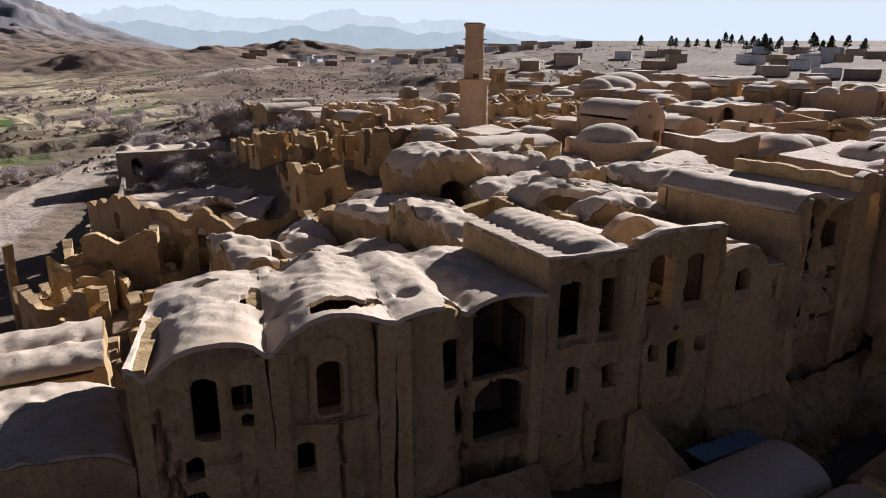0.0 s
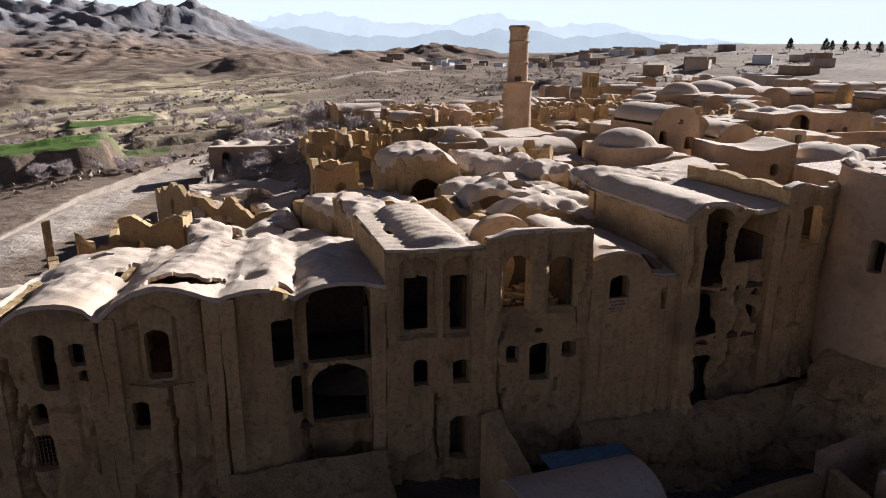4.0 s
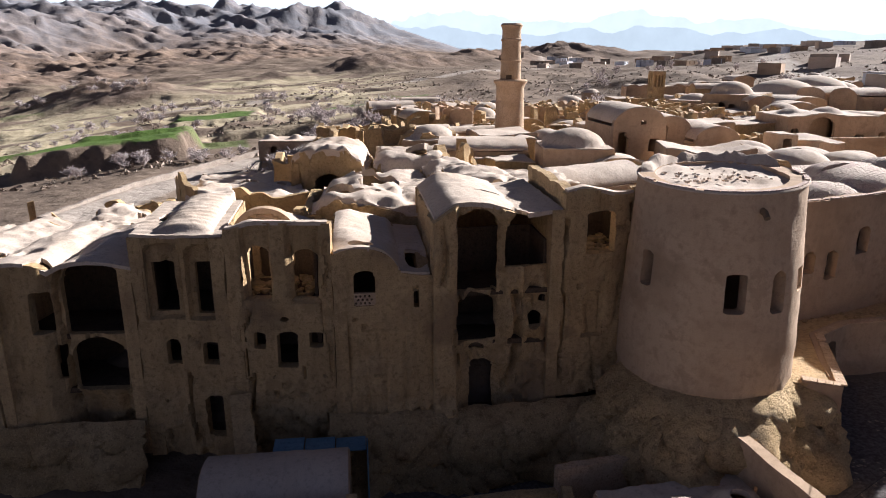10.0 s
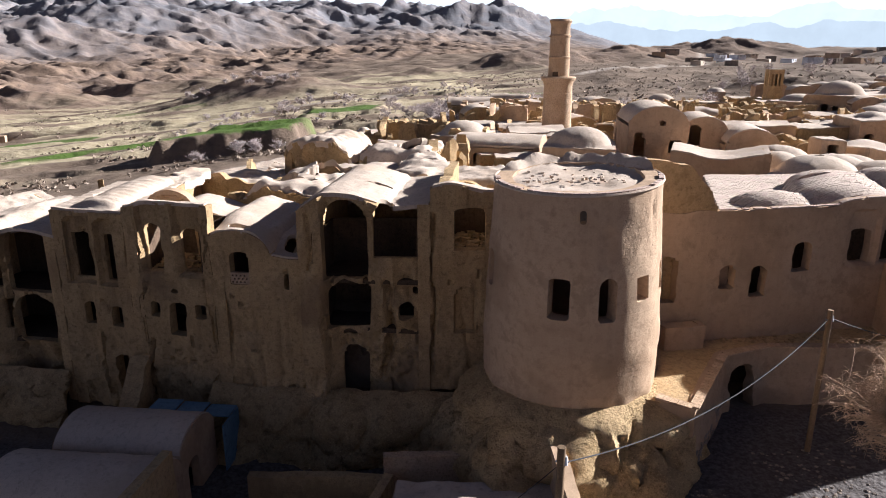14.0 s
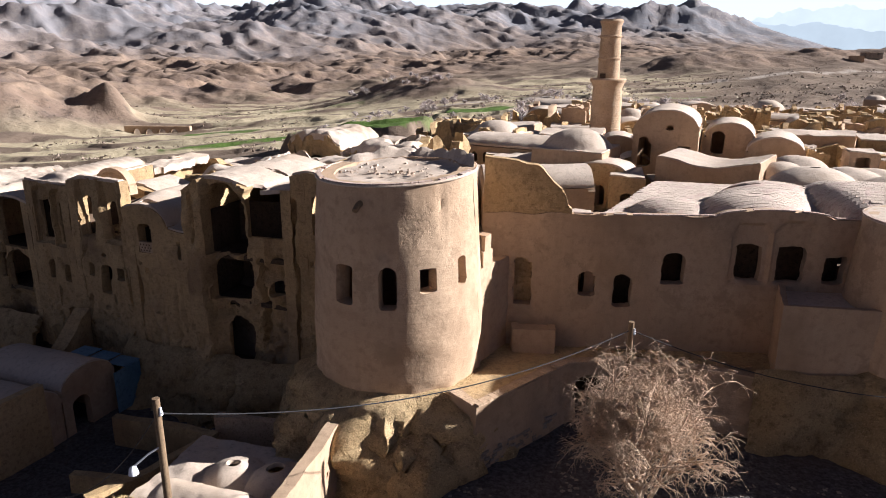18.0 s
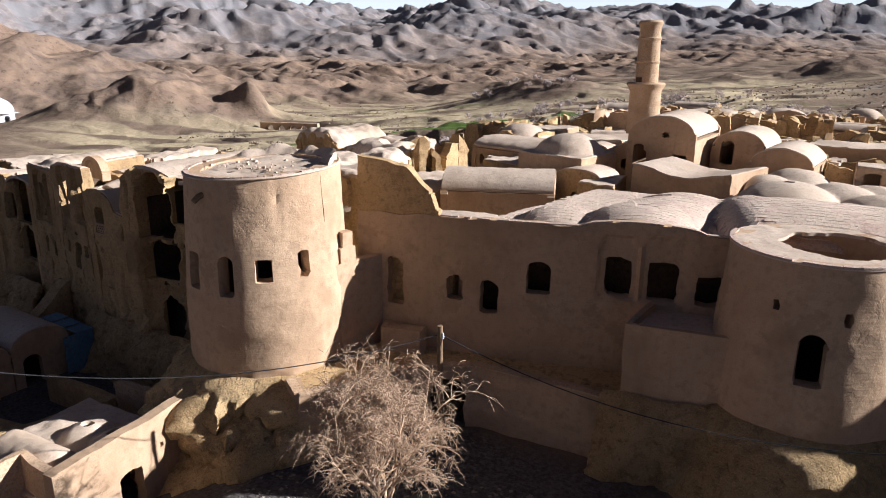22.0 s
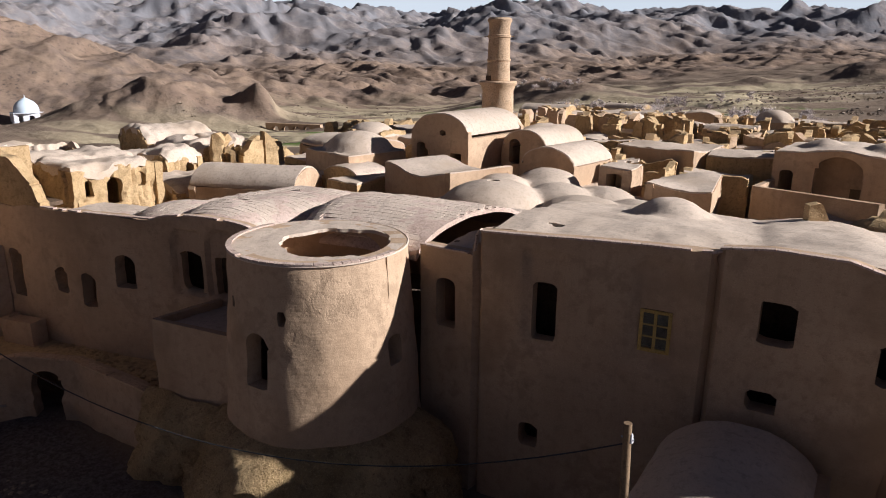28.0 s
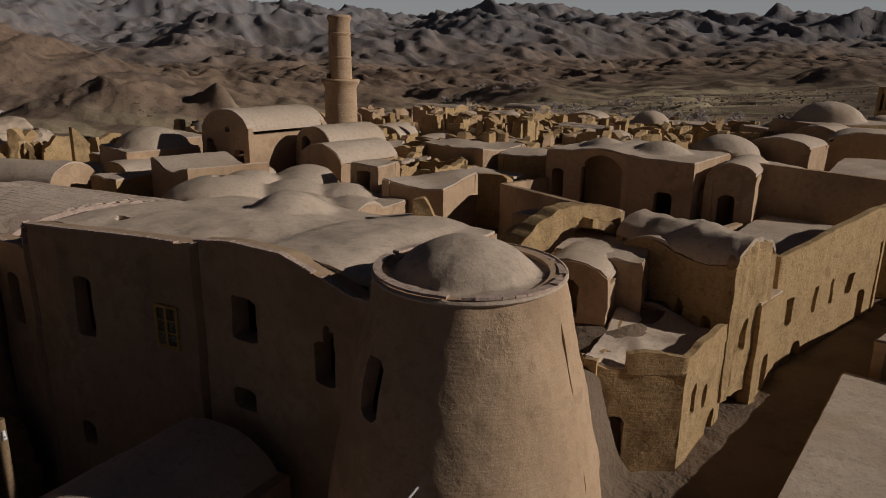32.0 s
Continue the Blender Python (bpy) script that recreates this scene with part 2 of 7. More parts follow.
def mesh_of(name, verts, faces, mat, parent=None, label="", sharp=45.0, mats=None, index=None):
    me = bpy.data.meshes.new(name)
    v = np.asarray(verts, float).reshape(-1, 3) * UNIT
    f = Faces(faces)
    if not len(f.sizes):
        return None
    me.vertices.add(len(v)), me.loops.add(len(f.loops)), me.polygons.add(len(f.sizes))
    me.vertices.foreach_set("co", v.reshape(-1).astype(np.float32))
    me.loops.foreach_set("vertex_index", f.loops)
    me.polygons.foreach_set("loop_start", np.r_[0, np.cumsum(f.sizes)[:-1]].astype(np.int32))
    me.polygons.foreach_set("loop_total", f.sizes)
    me.update(calc_edges=True)
    for k in (mats or [mat]):
        me.materials.append(k)
    if index is not None:
        me.polygons.foreach_set("material_index", np.asarray(index, np.int32))
    me.polygons.foreach_set("use_smooth", np.ones(len(me.polygons), bool))
    me.set_sharp_from_angle(angle=radians(sharp))
    ob = new(name, me)
    if parent is not None:
        ob.parent = parent
    if label:
        ob["label"] = label
    return ob

def thing(name, label, category, place=(0, 0, 0), group="", kind=""):
    ob = new(name)
    ob.empty_display_size = 0.1
    return tagged(ob, label, category, group, kind)

def sheet(us, vs, at, solid=None, normal=None, recess=None, thick=0.3, rough=0.0, seed=0, freq=1.3, gully=0.0):
    """A thick skin over a grid: at(U, V) gives its outer places; solid(U, V) > 0 where there is stuff (its edge is followed closely);
    recess(U, V) sinks the outer face; returns verts and faces."""
    us, vs = np.asarray(us, float), np.asarray(vs, float)
    U, V = np.meshgrid(us, vs, indexing="ij")
    nu, nv = U.shape
    if solid is not None:
        S = solid(U, V)
        e = 1e-3
        gu, gv = (solid(U + e, V) - solid(U - e, V)) / (2 * e), (solid(U, V + e) - solid(U, V - e)) / (2 * e)
        du, dv = np.gradient(us)[:, None], np.gradient(vs)[None, :]
        g2 = np.maximum(gu * gu + gv * gv, 0.2)
        near = (np.abs(S) < 0.75 * np.maximum(du, dv) * np.sqrt(g2))
        mu, mv = np.where(near, -S * gu / g2, 0), np.where(near, -S * gv / g2, 0)
        cell = (S[:-1, :-1] + S[1:, :-1] + S[:-1, 1:] + S[1:, 1:]) > 0
        U2, V2 = U + np.clip(mu, -0.6 * du, 0.6 * du), V + np.clip(mv, -0.6 * dv, 0.6 * dv)
    else:
        U2, V2, cell = U, V, np.ones((nu - 1, nv - 1), bool)
    if not cell.all():
        lab = np.where(cell, np.arange(1, cell.size + 1).reshape(cell.shape), 0)
        for _ in range(600):
            pad = np.pad(lab, 1)
            nxt = np.where(cell, np.maximum.reduce([lab, pad[2:, 1:-1], pad[:-2, 1:-1], pad[1:-1, 2:], pad[1:-1, :-2]]), 0)
            if (nxt == lab).all():
                break
            lab = nxt
        if cell.any():
            ids_, counts = np.unique(lab[cell], return_counts=True)
            cell = lab == ids_[counts.argmax()]
    P = at(U2, V2)
    if normal is None:
        a, b = np.gradient(P, axis=0), np.gradient(P, axis=1)
        N = np.cross(a, b)
        N /= np.maximum(np.linalg.norm(N, axis=-1, keepdims=True), 1e-9)
    else:
        N = normal(U2, V2)
    d = np.zeros_like(U)
    if recess is not None:
        d = d + recess(U2, V2)
    if gully:
        d = d + gully * np.clip(fbm(U2 * 1.7 + seed * 1.3, V2 * 0.22, 4, seed + 50, 0.6) - 0.1, 0, 1.2)
    if rough:
        d = d + rough * fbm(U2 * freq + seed * 3.1, V2 * freq, 4, seed)
    th = thick(U2, V2) if callable(thick) else thick
    front, back = P - N * d[..., None], P - N * (np.maximum(d + 0.06, th) if not np.isscalar(th) or th > 0 else th)[..., None]
    ids = np.arange(nu * nv).reshape(nu, nv)
    q = np.stack([ids[:-1, :-1], ids[1:, :-1], ids[1:, 1:], ids[:-1, 1:]], -1)
    off = nu * nv
    faces = [q[cell], q[cell][:, ::-1] + off]
    pad = np.zeros((nu + 1, nv + 1), bool)
    pad[1:-1, 1:-1] = cell
    for (sl, nb, a, b) in ((np.s_[1:-1, 1:-1], np.s_[:-2, 1:-1], 0, 3), (np.s_[1:-1, 1:-1], np.s_[2:, 1:-1], 2, 1), (np.s_[1:-1, 1:-1], np.s_[1:-1, :-2], 1, 0), (np.s_[1:-1, 1:-1], np.s_[1:-1, 2:], 3, 2)):
        edge = pad[sl] & ~pad[nb]
        f = q[edge]
        faces.append(np.stack([f[:, b], f[:, a], f[:, a] + off, f[:, b] + off], -1)[:, ::-1])
    verts = np.concatenate([front.reshape(-1, 3), back.reshape(-1, 3)])
    faces = np.concatenate(faces)
    used, inv = np.unique(faces, return_inverse=True)
    return verts[used], inv.reshape(faces.shape)

def join(*pieces):
    vs, lo, si, n = [], [], [], 0
    for v, f in pieces:
        v, f = np.asarray(v, float).reshape(-1, 3), Faces(f)
        vs.append(v), lo.append(f.loops + n), si.append(f.sizes)
        n += len(v)
    out = Faces([])
    out.loops, out.sizes = np.concatenate(lo).astype(np.int32), np.concatenate(si).astype(np.int32)
    return np.concatenate(vs), out

def opening(u, v, cx, z0, w, h, rise=0.3):
    """Distance inside an opening with a crown that rises that much of its width: positive inside."""
    x = np.clip(np.abs(u - cx) / (w / 2), 0, 1)
    top = z0 + h - rise * w * (1 - np.sqrt(np.maximum(1 - x * x, 0.0)))
    return np.minimum(np.minimum(w / 2 - np.abs(u - cx), v - z0), (top - v))

def line_map(pts):
    """Along a plan polyline: length u to x, y and its outer normal (to the right of the way)."""
    pts = np.asarray(pts, float)
    seg = np.diff(pts, axis=0)
    ln = np.linalg.norm(seg, axis=1)
    cum = np.r_[0, np.cumsum(ln)]
    nrm = np.stack([seg[:, 1], -seg[:, 0]], -1) / ln[:, None]
    pn = np.concatenate([nrm[:1], (nrm[1:] + nrm[:-1]) / 2, nrm[-1:]])
    pn /= np.linalg.norm(pn, axis=1, keepdims=True)
    def xy(u):
        x = np.interp(u, cum, pts[:, 0])
        y = np.interp(u, cum, pts[:, 1])
        k = np.clip(np.searchsorted(cum, u, side="right") - 1, 0, len(seg) - 1)
        over = np.where(u < 0, u, np.where(u > cum[-1], u - cum[-1], 0))
        return np.stack([x + over * seg[k, 0] / ln[k], y + over * seg[k, 1] / ln[k]], -1)
    def nn(u):
        return np.stack([np.interp(u, cum, pn[:, 0]), np.interp(u, cum, pn[:, 1]), 0 * u], -1)
    return xy, nn, cum

def wall(pts, z0, top, opens=(), thick=0.45, res=0.2, rough=0.03, recess=None, seed=0, ragged=0.0, gully=0.0, freq=1.3, rag=1.1):
    """A standing wall along a plan polyline, outer side to the right; opens: (distance along, sill z, width, height, rise); top: number or f(u)."""
    xy, nn, cum = line_map(pts)
    L = cum[-1]
    tf = top if callable(top) else (lambda u: 0 * u + top)
    probe = np.linspace(0, L, 60)
    zt = float(np.max(tf(probe))) + ragged + 0.05
    us = np.linspace(0, L, max(3, int(L / res) + 2))
    vs = np.linspace(z0, zt, max(3, int((zt - z0) / res) + 2))
    def solid(u, v):
        s = tf(u) + (ragged * fbm(u * rag + seed, 0 * u + seed, 4, seed + 5, 0.42) if ragged else 0) - v
        for cx, oz, w, h, rise in opens:
            s = np.minimum(s, -opening(u, v, cx, oz, w, h, rise) + (0.05 * fbm(u * 3, v * 3, 2, seed) if ragged else 0))
        return s
    def at(u, v):
        return np.concatenate([xy(u), v[..., None]], -1)
    return sheet(us, vs, at, solid, lambda u, v: nn(u), recess, thick, rough, seed, freq, gully)

def quad_roof(c, height, hole=None, thick=0.28, res=0.25, rough=0.03, over=0.07, seed=0):
    """A roof over four plan corners (front left, front right, back right, back left); height(s, t) with s across and t to the back, in metres."""
    c = np.asarray(c, float)
    W = (np.linalg.norm(c[1] - c[0]) + np.linalg.norm(c[2] - c[3])) / 2
    D = (np.linalg.norm(c[3] - c[0]) + np.linalg.norm(c[2] - c[1])) / 2
    us, vs = np.linspace(-over, W + over, max(4, int(W / res) + 2)), np.linspace(-over, D + over, max(4, int(D / res) + 2))
    def at(u, v):
        s, t = (u / W)[..., None], (v / D)[..., None]
        p = (c[0] * (1 - s) + c[1] * s) * (1 - t) + (c[3] * (1 - s) + c[2] * s) * t
        return np.concatenate([p, height(u, v)[..., None]], -1)
    up = lambda u, v: np.stack([0 * u, 0 * u, 0 * u + 1.0], -1)
    return sheet(us, vs, at, hole, up, None, thick, rough, seed, 1.9)

def over_plan(c, fn):
    """Turns a height over the plan into a height across and back on four corners."""
    W, D = (np.linalg.norm(c[1] - c[0]) + np.linalg.norm(c[2] - c[3])) / 2, (np.linalg.norm(c[3] - c[0]) + np.linalg.norm(c[2] - c[1])) / 2
    def height(u, v):
        a, b = u / W, v / D
        x, y = (((c[0][i] * (1 - a) + c[1][i] * a) * (1 - b) + (c[3][i] * (1 - a) + c[2][i] * a) * b) for i in (0, 1))
        return fn(x, y)
    return height

def dome_h(u, v, cx, cy, r, h, p=1.0):
    q = np.clip(1 - ((u - cx) ** 2 + (v - cy) ** 2) / (r * r), 0, 1)
    return h * q ** p

def vault_h(x, w, h):
    q = np.clip(1 - (x / (w / 2)) ** 2, 0, 1)
    return h * np.sqrt(q)

def house(name, label, c, z0, height, opens=None, hole=None, wall_mat=None, roof_mat=None, res=0.25, thick=0.4, rough=0.03, seed=0, recess=None, category="house", group="", ragged=0.0, sides="fblr", roof_thick=0.16, floor=None, over=-0.05, roof_rough=0.03, gully=0.0, fine=None):
    """A building over four plan corners: walls with real openings under one roof skin. opens: side letter to openings along that side."""
    ob = thing(name, label, category, group=group)
    c = np.asarray(c, float)
    opens = opens or {}
    W = (np.linalg.norm(c[1] - c[0]) + np.linalg.norm(c[2] - c[3])) / 2
    D = (np.linalg.norm(c[3] - c[0]) + np.linalg.norm(c[2] - c[1])) / 2
    runs = {"f": (c[0], c[1], lambda k: (k * W, 0 * k)), "r": (c[1], c[2], lambda k: (0 * k + W, k * D)), "b": (c[2], c[3], lambda k: (W - k * W, 0 * k + D)), "l": (c[3], c[0], lambda k: (0 * k, D - k * D))}
    for side in sides:
        a, b, uv = runs[side]
        L = np.linalg.norm(b - a)
        def top(u, uv=uv, L=L):
            s, t = uv(np.clip(u / L, 0, 1))
            return height(s, t) - 0.08
        v, f = wall([a, b], z0, top, opens.get(side, ()), thick, (fine or res) if side == "f" else res, rough, (recess or {}).get(side), seed + ord(side), ragged, gully)
        mesh_of({"f": "front_wall", "r": "side_wall", "b": "back_wall", "l": "side_wall"}[side], v, f, (wall_mat.get(side, wall_mat['f']) if isinstance(wall_mat, dict) else wall_mat) or PLASTER, ob)
    v, f = quad_roof(c, height, hole, roof_thick, res, roof_rough, seed=seed, over=over)
    mesh_of("roof", v, f, roof_mat or ROOF, ob)
    if floor is not None:
        p = [(*q, floor) for q in c] + [(*q, floor - 0.2) for q in c]
        mesh_of("floor", p, [(0, 1, 2, 3), (7, 6, 5, 4), (0, 4, 5, 1), (1, 5, 6, 2), (2, 6, 7, 3), (3, 7, 4, 0)], INNER_SHADE, ob)
    return ob

def box(x0, y0, z0, x1, y1, z1, bev=0.0):
    v = [(x, y, z) for z in (z0, z1) for y in (y0, y1) for x in (x0, x1)]
    return v, [(0, 2, 3, 1), (4, 5, 7, 6), (0, 1, 5, 4), (1, 3, 7, 5), (3, 2, 6, 7), (2, 0, 4, 6)]

def turned(profile, n=48, centre=(0, 0), a0=0.0, a1=360.0):
    """A body of revolution from (radius, z) pairs."""
    pr = np.asarray(profile, float)
    full = abs(a1 - a0) >= 359.9
    th = np.radians(np.linspace(a0, a1, n + (0 if full else 1), endpoint=not full))
    V = np.stack([centre[0] + pr[:, 0][:, None] * np.cos(th), centre[1] + pr[:, 0][:, None] * np.sin(th), pr[:, 1][:, None] + 0 * th], -1)
    m, k = V.shape[:2]
    F = [(i * k + j, i * k + (j + 1) % k, (i + 1) * k + (j + 1) % k, (i + 1) * k + j) for i in range(m - 1) for j in range(k if full else k - 1)]
    return V.reshape(-1, 3), F

@functools.lru_cache(None)
def tube_faces(k, n):
    F = [(i * n + j, i * n + (j + 1) % n, (i + 1) * n + (j + 1) % n, (i + 1) * n + j) for i in range(k - 1) for j in range(n)]
    return Faces(F + [tuple(range(n - 1, -1, -1)), tuple((k - 1) * n + j for j in range(n))])

def tube(points, radii, n=6):
    """A tapered tube along points."""
    p = np.asarray(points, float)
    r = np.broadcast_to(np.asarray(radii, float), (len(p),))
    tan = np.gradient(p, axis=0)
    tan /= np.maximum(np.linalg.norm(tan, axis=1, keepdims=True), 1e-9)
    ref = np.array([0.31, 0.17, 0.94]) if abs(tan[0][2]) < 0.9 else np.array([1.0, 0.1, 0])
    a = np.cross(tan, ref)
    a /= np.maximum(np.linalg.norm(a, axis=1, keepdims=True), 1e-9)
    b = np.cross(tan, a)
    th = np.linspace(0, 2 * math.pi, n, endpoint=False)
    V = p[:, None] + r[:, None, None] * (np.cos(th)[None, :, None] * a[:, None] + np.sin(th)[None, :, None] * b[:, None])
    k = len(p)
    return V.reshape(-1, 3), tube_faces(k, n)
# ---- ground ----
def bump_at(x, y, cx, cy, rx, ry, turn, h, power=1.0):
    c, s = math.cos(radians(turn)), math.sin(radians(turn))
    a, b = ((x - cx) * c + (y - cy) * s) / rx, (-(x - cx) * s + (y - cy) * c) / ry
    return h * np.exp(-(a * a + b * b) ** power)

def field_mask(x, y, cx, cy, w, d, turn, soft=1.0):
    c, s = math.cos(radians(turn)), math.sin(radians(turn))
    a, b = (x - cx) * c + (y - cy) * s, -(x - cx) * s + (y - cy) * c
    n = 1.2 * fbm(x / 5, y / 5, 3, 8)
    return smooth(0, soft, w / 2 - np.abs(a) + n) * smooth(0, soft, d / 2 - np.abs(b) + n)

def ground_z(x, y):
    x, y = np.asarray(x, float), np.asarray(y, float)
    th = np.degrees(np.arctan2(y - 20, x - 40)) % 360
    r = np.hypot(x - 40, y - 20)
    far = np.interp(x + 0.25 * (y - 150), [-260, -140, -60, -15, 40, 110, 220], [-15.0, -14.0, -8.0, -3.0, 0.5, 4.5, 7.0])
    far = far - 4.0 * smooth(250, 420, r) * smooth(84, 98, th) + 14 * smooth(165, 230, th) * (th < 300)
    far = far + 0.045 * np.clip(r - 170, 0, 360) * (1 - smooth(46, 72, th)) * smooth(-1, 0, th)
    front = np.interp(x, [-30, 30, 36, 40, 58, 64, 78, 90], [-0.6, -1.1, -0.6, 0.9, 0.9, 1.2, 1.8, 2.5])
    west = -0.6 - 0.026 * np.clip(y - 25, 0, 70) - 0.12 * np.clip(-8 - x, 0, 40)
    back = np.interp(y, [17, 24, 40, 62, 85, 110], [4.2, 4.6, 5.4, 5.0, 4.3, 2.0]) + 1.2 * smooth(55, 90, x)
    inner = west + (back - west) * smooth(4, 20, x - 0.08 * (y - 20) + 1.5 * fbm(x / 7, y / 7, 2, 6))
    behind = smooth(16.5, 18.5, y - np.interp(x, [0, 30, 40, 52, 60, 75, 85], [1.5, -1, 1.5, 4, 6, 8, 8.5]))
    alley = smooth(72.6, 73.6, x - 0.09 * (y - 30)) * (1 - smooth(92, 100, x)) * (1 - smooth(60, 75, y))
    inner = inner * (1 - alley) + alley * (1.9 + 0.05 * (y - 30))
    near = front * (1 - behind) + inner * behind
    k = smooth(82, 135, np.hypot((x - 50) * 0.9, y - 25))
    z = near * (1 - k) + far * k
    # terraces in the valley, with scarps between the fields
    v = smooth(95, 130, r) * (1 - smooth(330, 430, r)) * smooth(80, 92, th) * (1 - smooth(150, 165, th))
    lay = (y * 0.55 - x * 0.25 + 9 * fbm(x / 45, y / 45, 3, 3)) / 13
    lay = lay - np.floor(lay)
    z = z + v * (1.1 * smooth(0.0, 0.12, lay) - 1.1 * lay + 0.25 * fbm(x / 7, y / 7, 3, 12))
    for cx, cy, w, d, turn, h in ((-20, 122, 30, 20, 8, 3.6), (-11, 176, 24, 26, 5, 1.2), (4, 138, 22, 10, 10, -1.6), (14, 152, 40, 18, 5, 0.8)):
        z = z + h * field_mask(x, y, cx, cy, w, d, turn, 2.2)
    # the dry stream and its broken banks
    bed = np.abs(y - (188 + 0.36 * (x + 140) + 12 * np.sin(x / 45)))
    z = z - 3.0 * (1 - smooth(5, 12, bed)) * smooth(60, 150, 40 - x) * (1 - smooth(480, 600, r))
    z = z + smooth(120, 190, r) * smooth(40, 70, th) * (1 - smooth(160, 180, th)) * (1 - 0.85 * v) * (1.6 * fbm(x / 22, y / 22, 4, 61) + 5 * np.clip(fbm(x / 90 + 4, y / 90, 3, 62), 0, 1))
    # dry rounded hills, then mountains
    wx, wy = x + 22 * fbm(x / 120, y / 120, 2, 1), y + 22 * fbm(x / 120 + 9, y / 120, 2, 4)
    edge = np.interp(th, [84, 95, 108, 122, 150, 215], [1300, 1050, 760, 330, 300, 300])
    gate = smooth(78, 92, th) * (1 - smooth(225, 260, th))
    q = np.clip(r - edge, 0, None)
    tx, ty = x + 16 * gnoise(x / 75, y / 75, 51) + 2 * gnoise(x / 19, y / 19, 53), y + 16 * gnoise(x / 75 + 7, y / 75, 54) + 2 * gnoise(x / 19, y / 19 + 3, 56)
    broad = 0.5 + 0.5 * gnoise(x / 240, y / 240, 5)
    z = z + gate * smooth(0, 170, q) * ((13 + 0.006 * q) * (0.5 + 0.9 * broad) * crests(tx / 78, ty / 60, 5, 21, 0.44) + 9 * broad - 8 + 0.012 * np.clip(q, 0, 1200))
    z = z + gate * smooth(430, 1500, q) * (118 * crests(wx / 600 + 0.4, wy / 480 + 7.7, 6, 40, 0.42) + 62 * smooth(700, 1800, q))
    for args in ((-73, 277, 40, 22, -15, 9), (38, 473, 44, 26, 10, 9), (-30, 440, 40, 24, 0, 5), (118, 520, 80, 36, 15, 9), (245, 690, 75, 45, 0, 17), (190, 760, 90, 40, 0, 10), (-150, 430, 60, 30, 10, 8), (-200, 176, 40, 26, 32, 19), (-170, 200, 7, 6, 0, 7), (-163, 199, 5, 5, 0, 6)):
        n = 1 + 0.13 * fbm(x / 8, y / 8, 4, 31)
        z = z + bump_at(x, y, *args) * n
    z = z + bump_at(x, y, -283, 157, 34, 30, 0, -4.2)
    z = z + bump_at(x, y, -470, 190, 140, 75, 15, 44) * (1 + 0.35 * ridged(x / 45, y / 45, 4, 3))
    return z + 0.10 * fbm(x / 2.3, y / 2.3, 3, 77) * (1 - 0.7 * (r < 60))

def ground_sheet():
    ang = np.unique(np.r_[np.arange(14, 88, 0.4), np.arange(88, 172, 0.24), np.arange(172, 374, 3.0), 374.0])
    ang = np.radians(ang)
    rad = np.unique(np.r_[np.geomspace(5, 90, 150), np.geomspace(90, 300, 150), np.geomspace(300, 900, 300), np.geomspace(900, 2400, 220), np.geomspace(2400, 3560, 40)])
    R, A = np.meshgrid(rad, ang, indexing="ij")
    X, Y = 40 + R * np.cos(A), -12 + R * np.sin(A)
    Z = ground_z(X, Y)
    n, k = R.shape
    ids = np.arange(n * k).reshape(n, k)
    q = np.stack([ids[:-1, :-1], ids[1:, :-1], ids[1:, 1:], ids[:-1, 1:]], -1).reshape(-1, 4)
    V = np.stack([X, Y, Z], -1).reshape(-1, 3)
    hub = len(V)
    V = np.concatenate([V, [[40, -12, float(ground_z(40, -12))]]])
    return join((V, q), (np.zeros((0, 3)), np.stack([np.full(k - 1, hub), ids[0, :-1], ids[0, 1:]], -1) - len(V)))

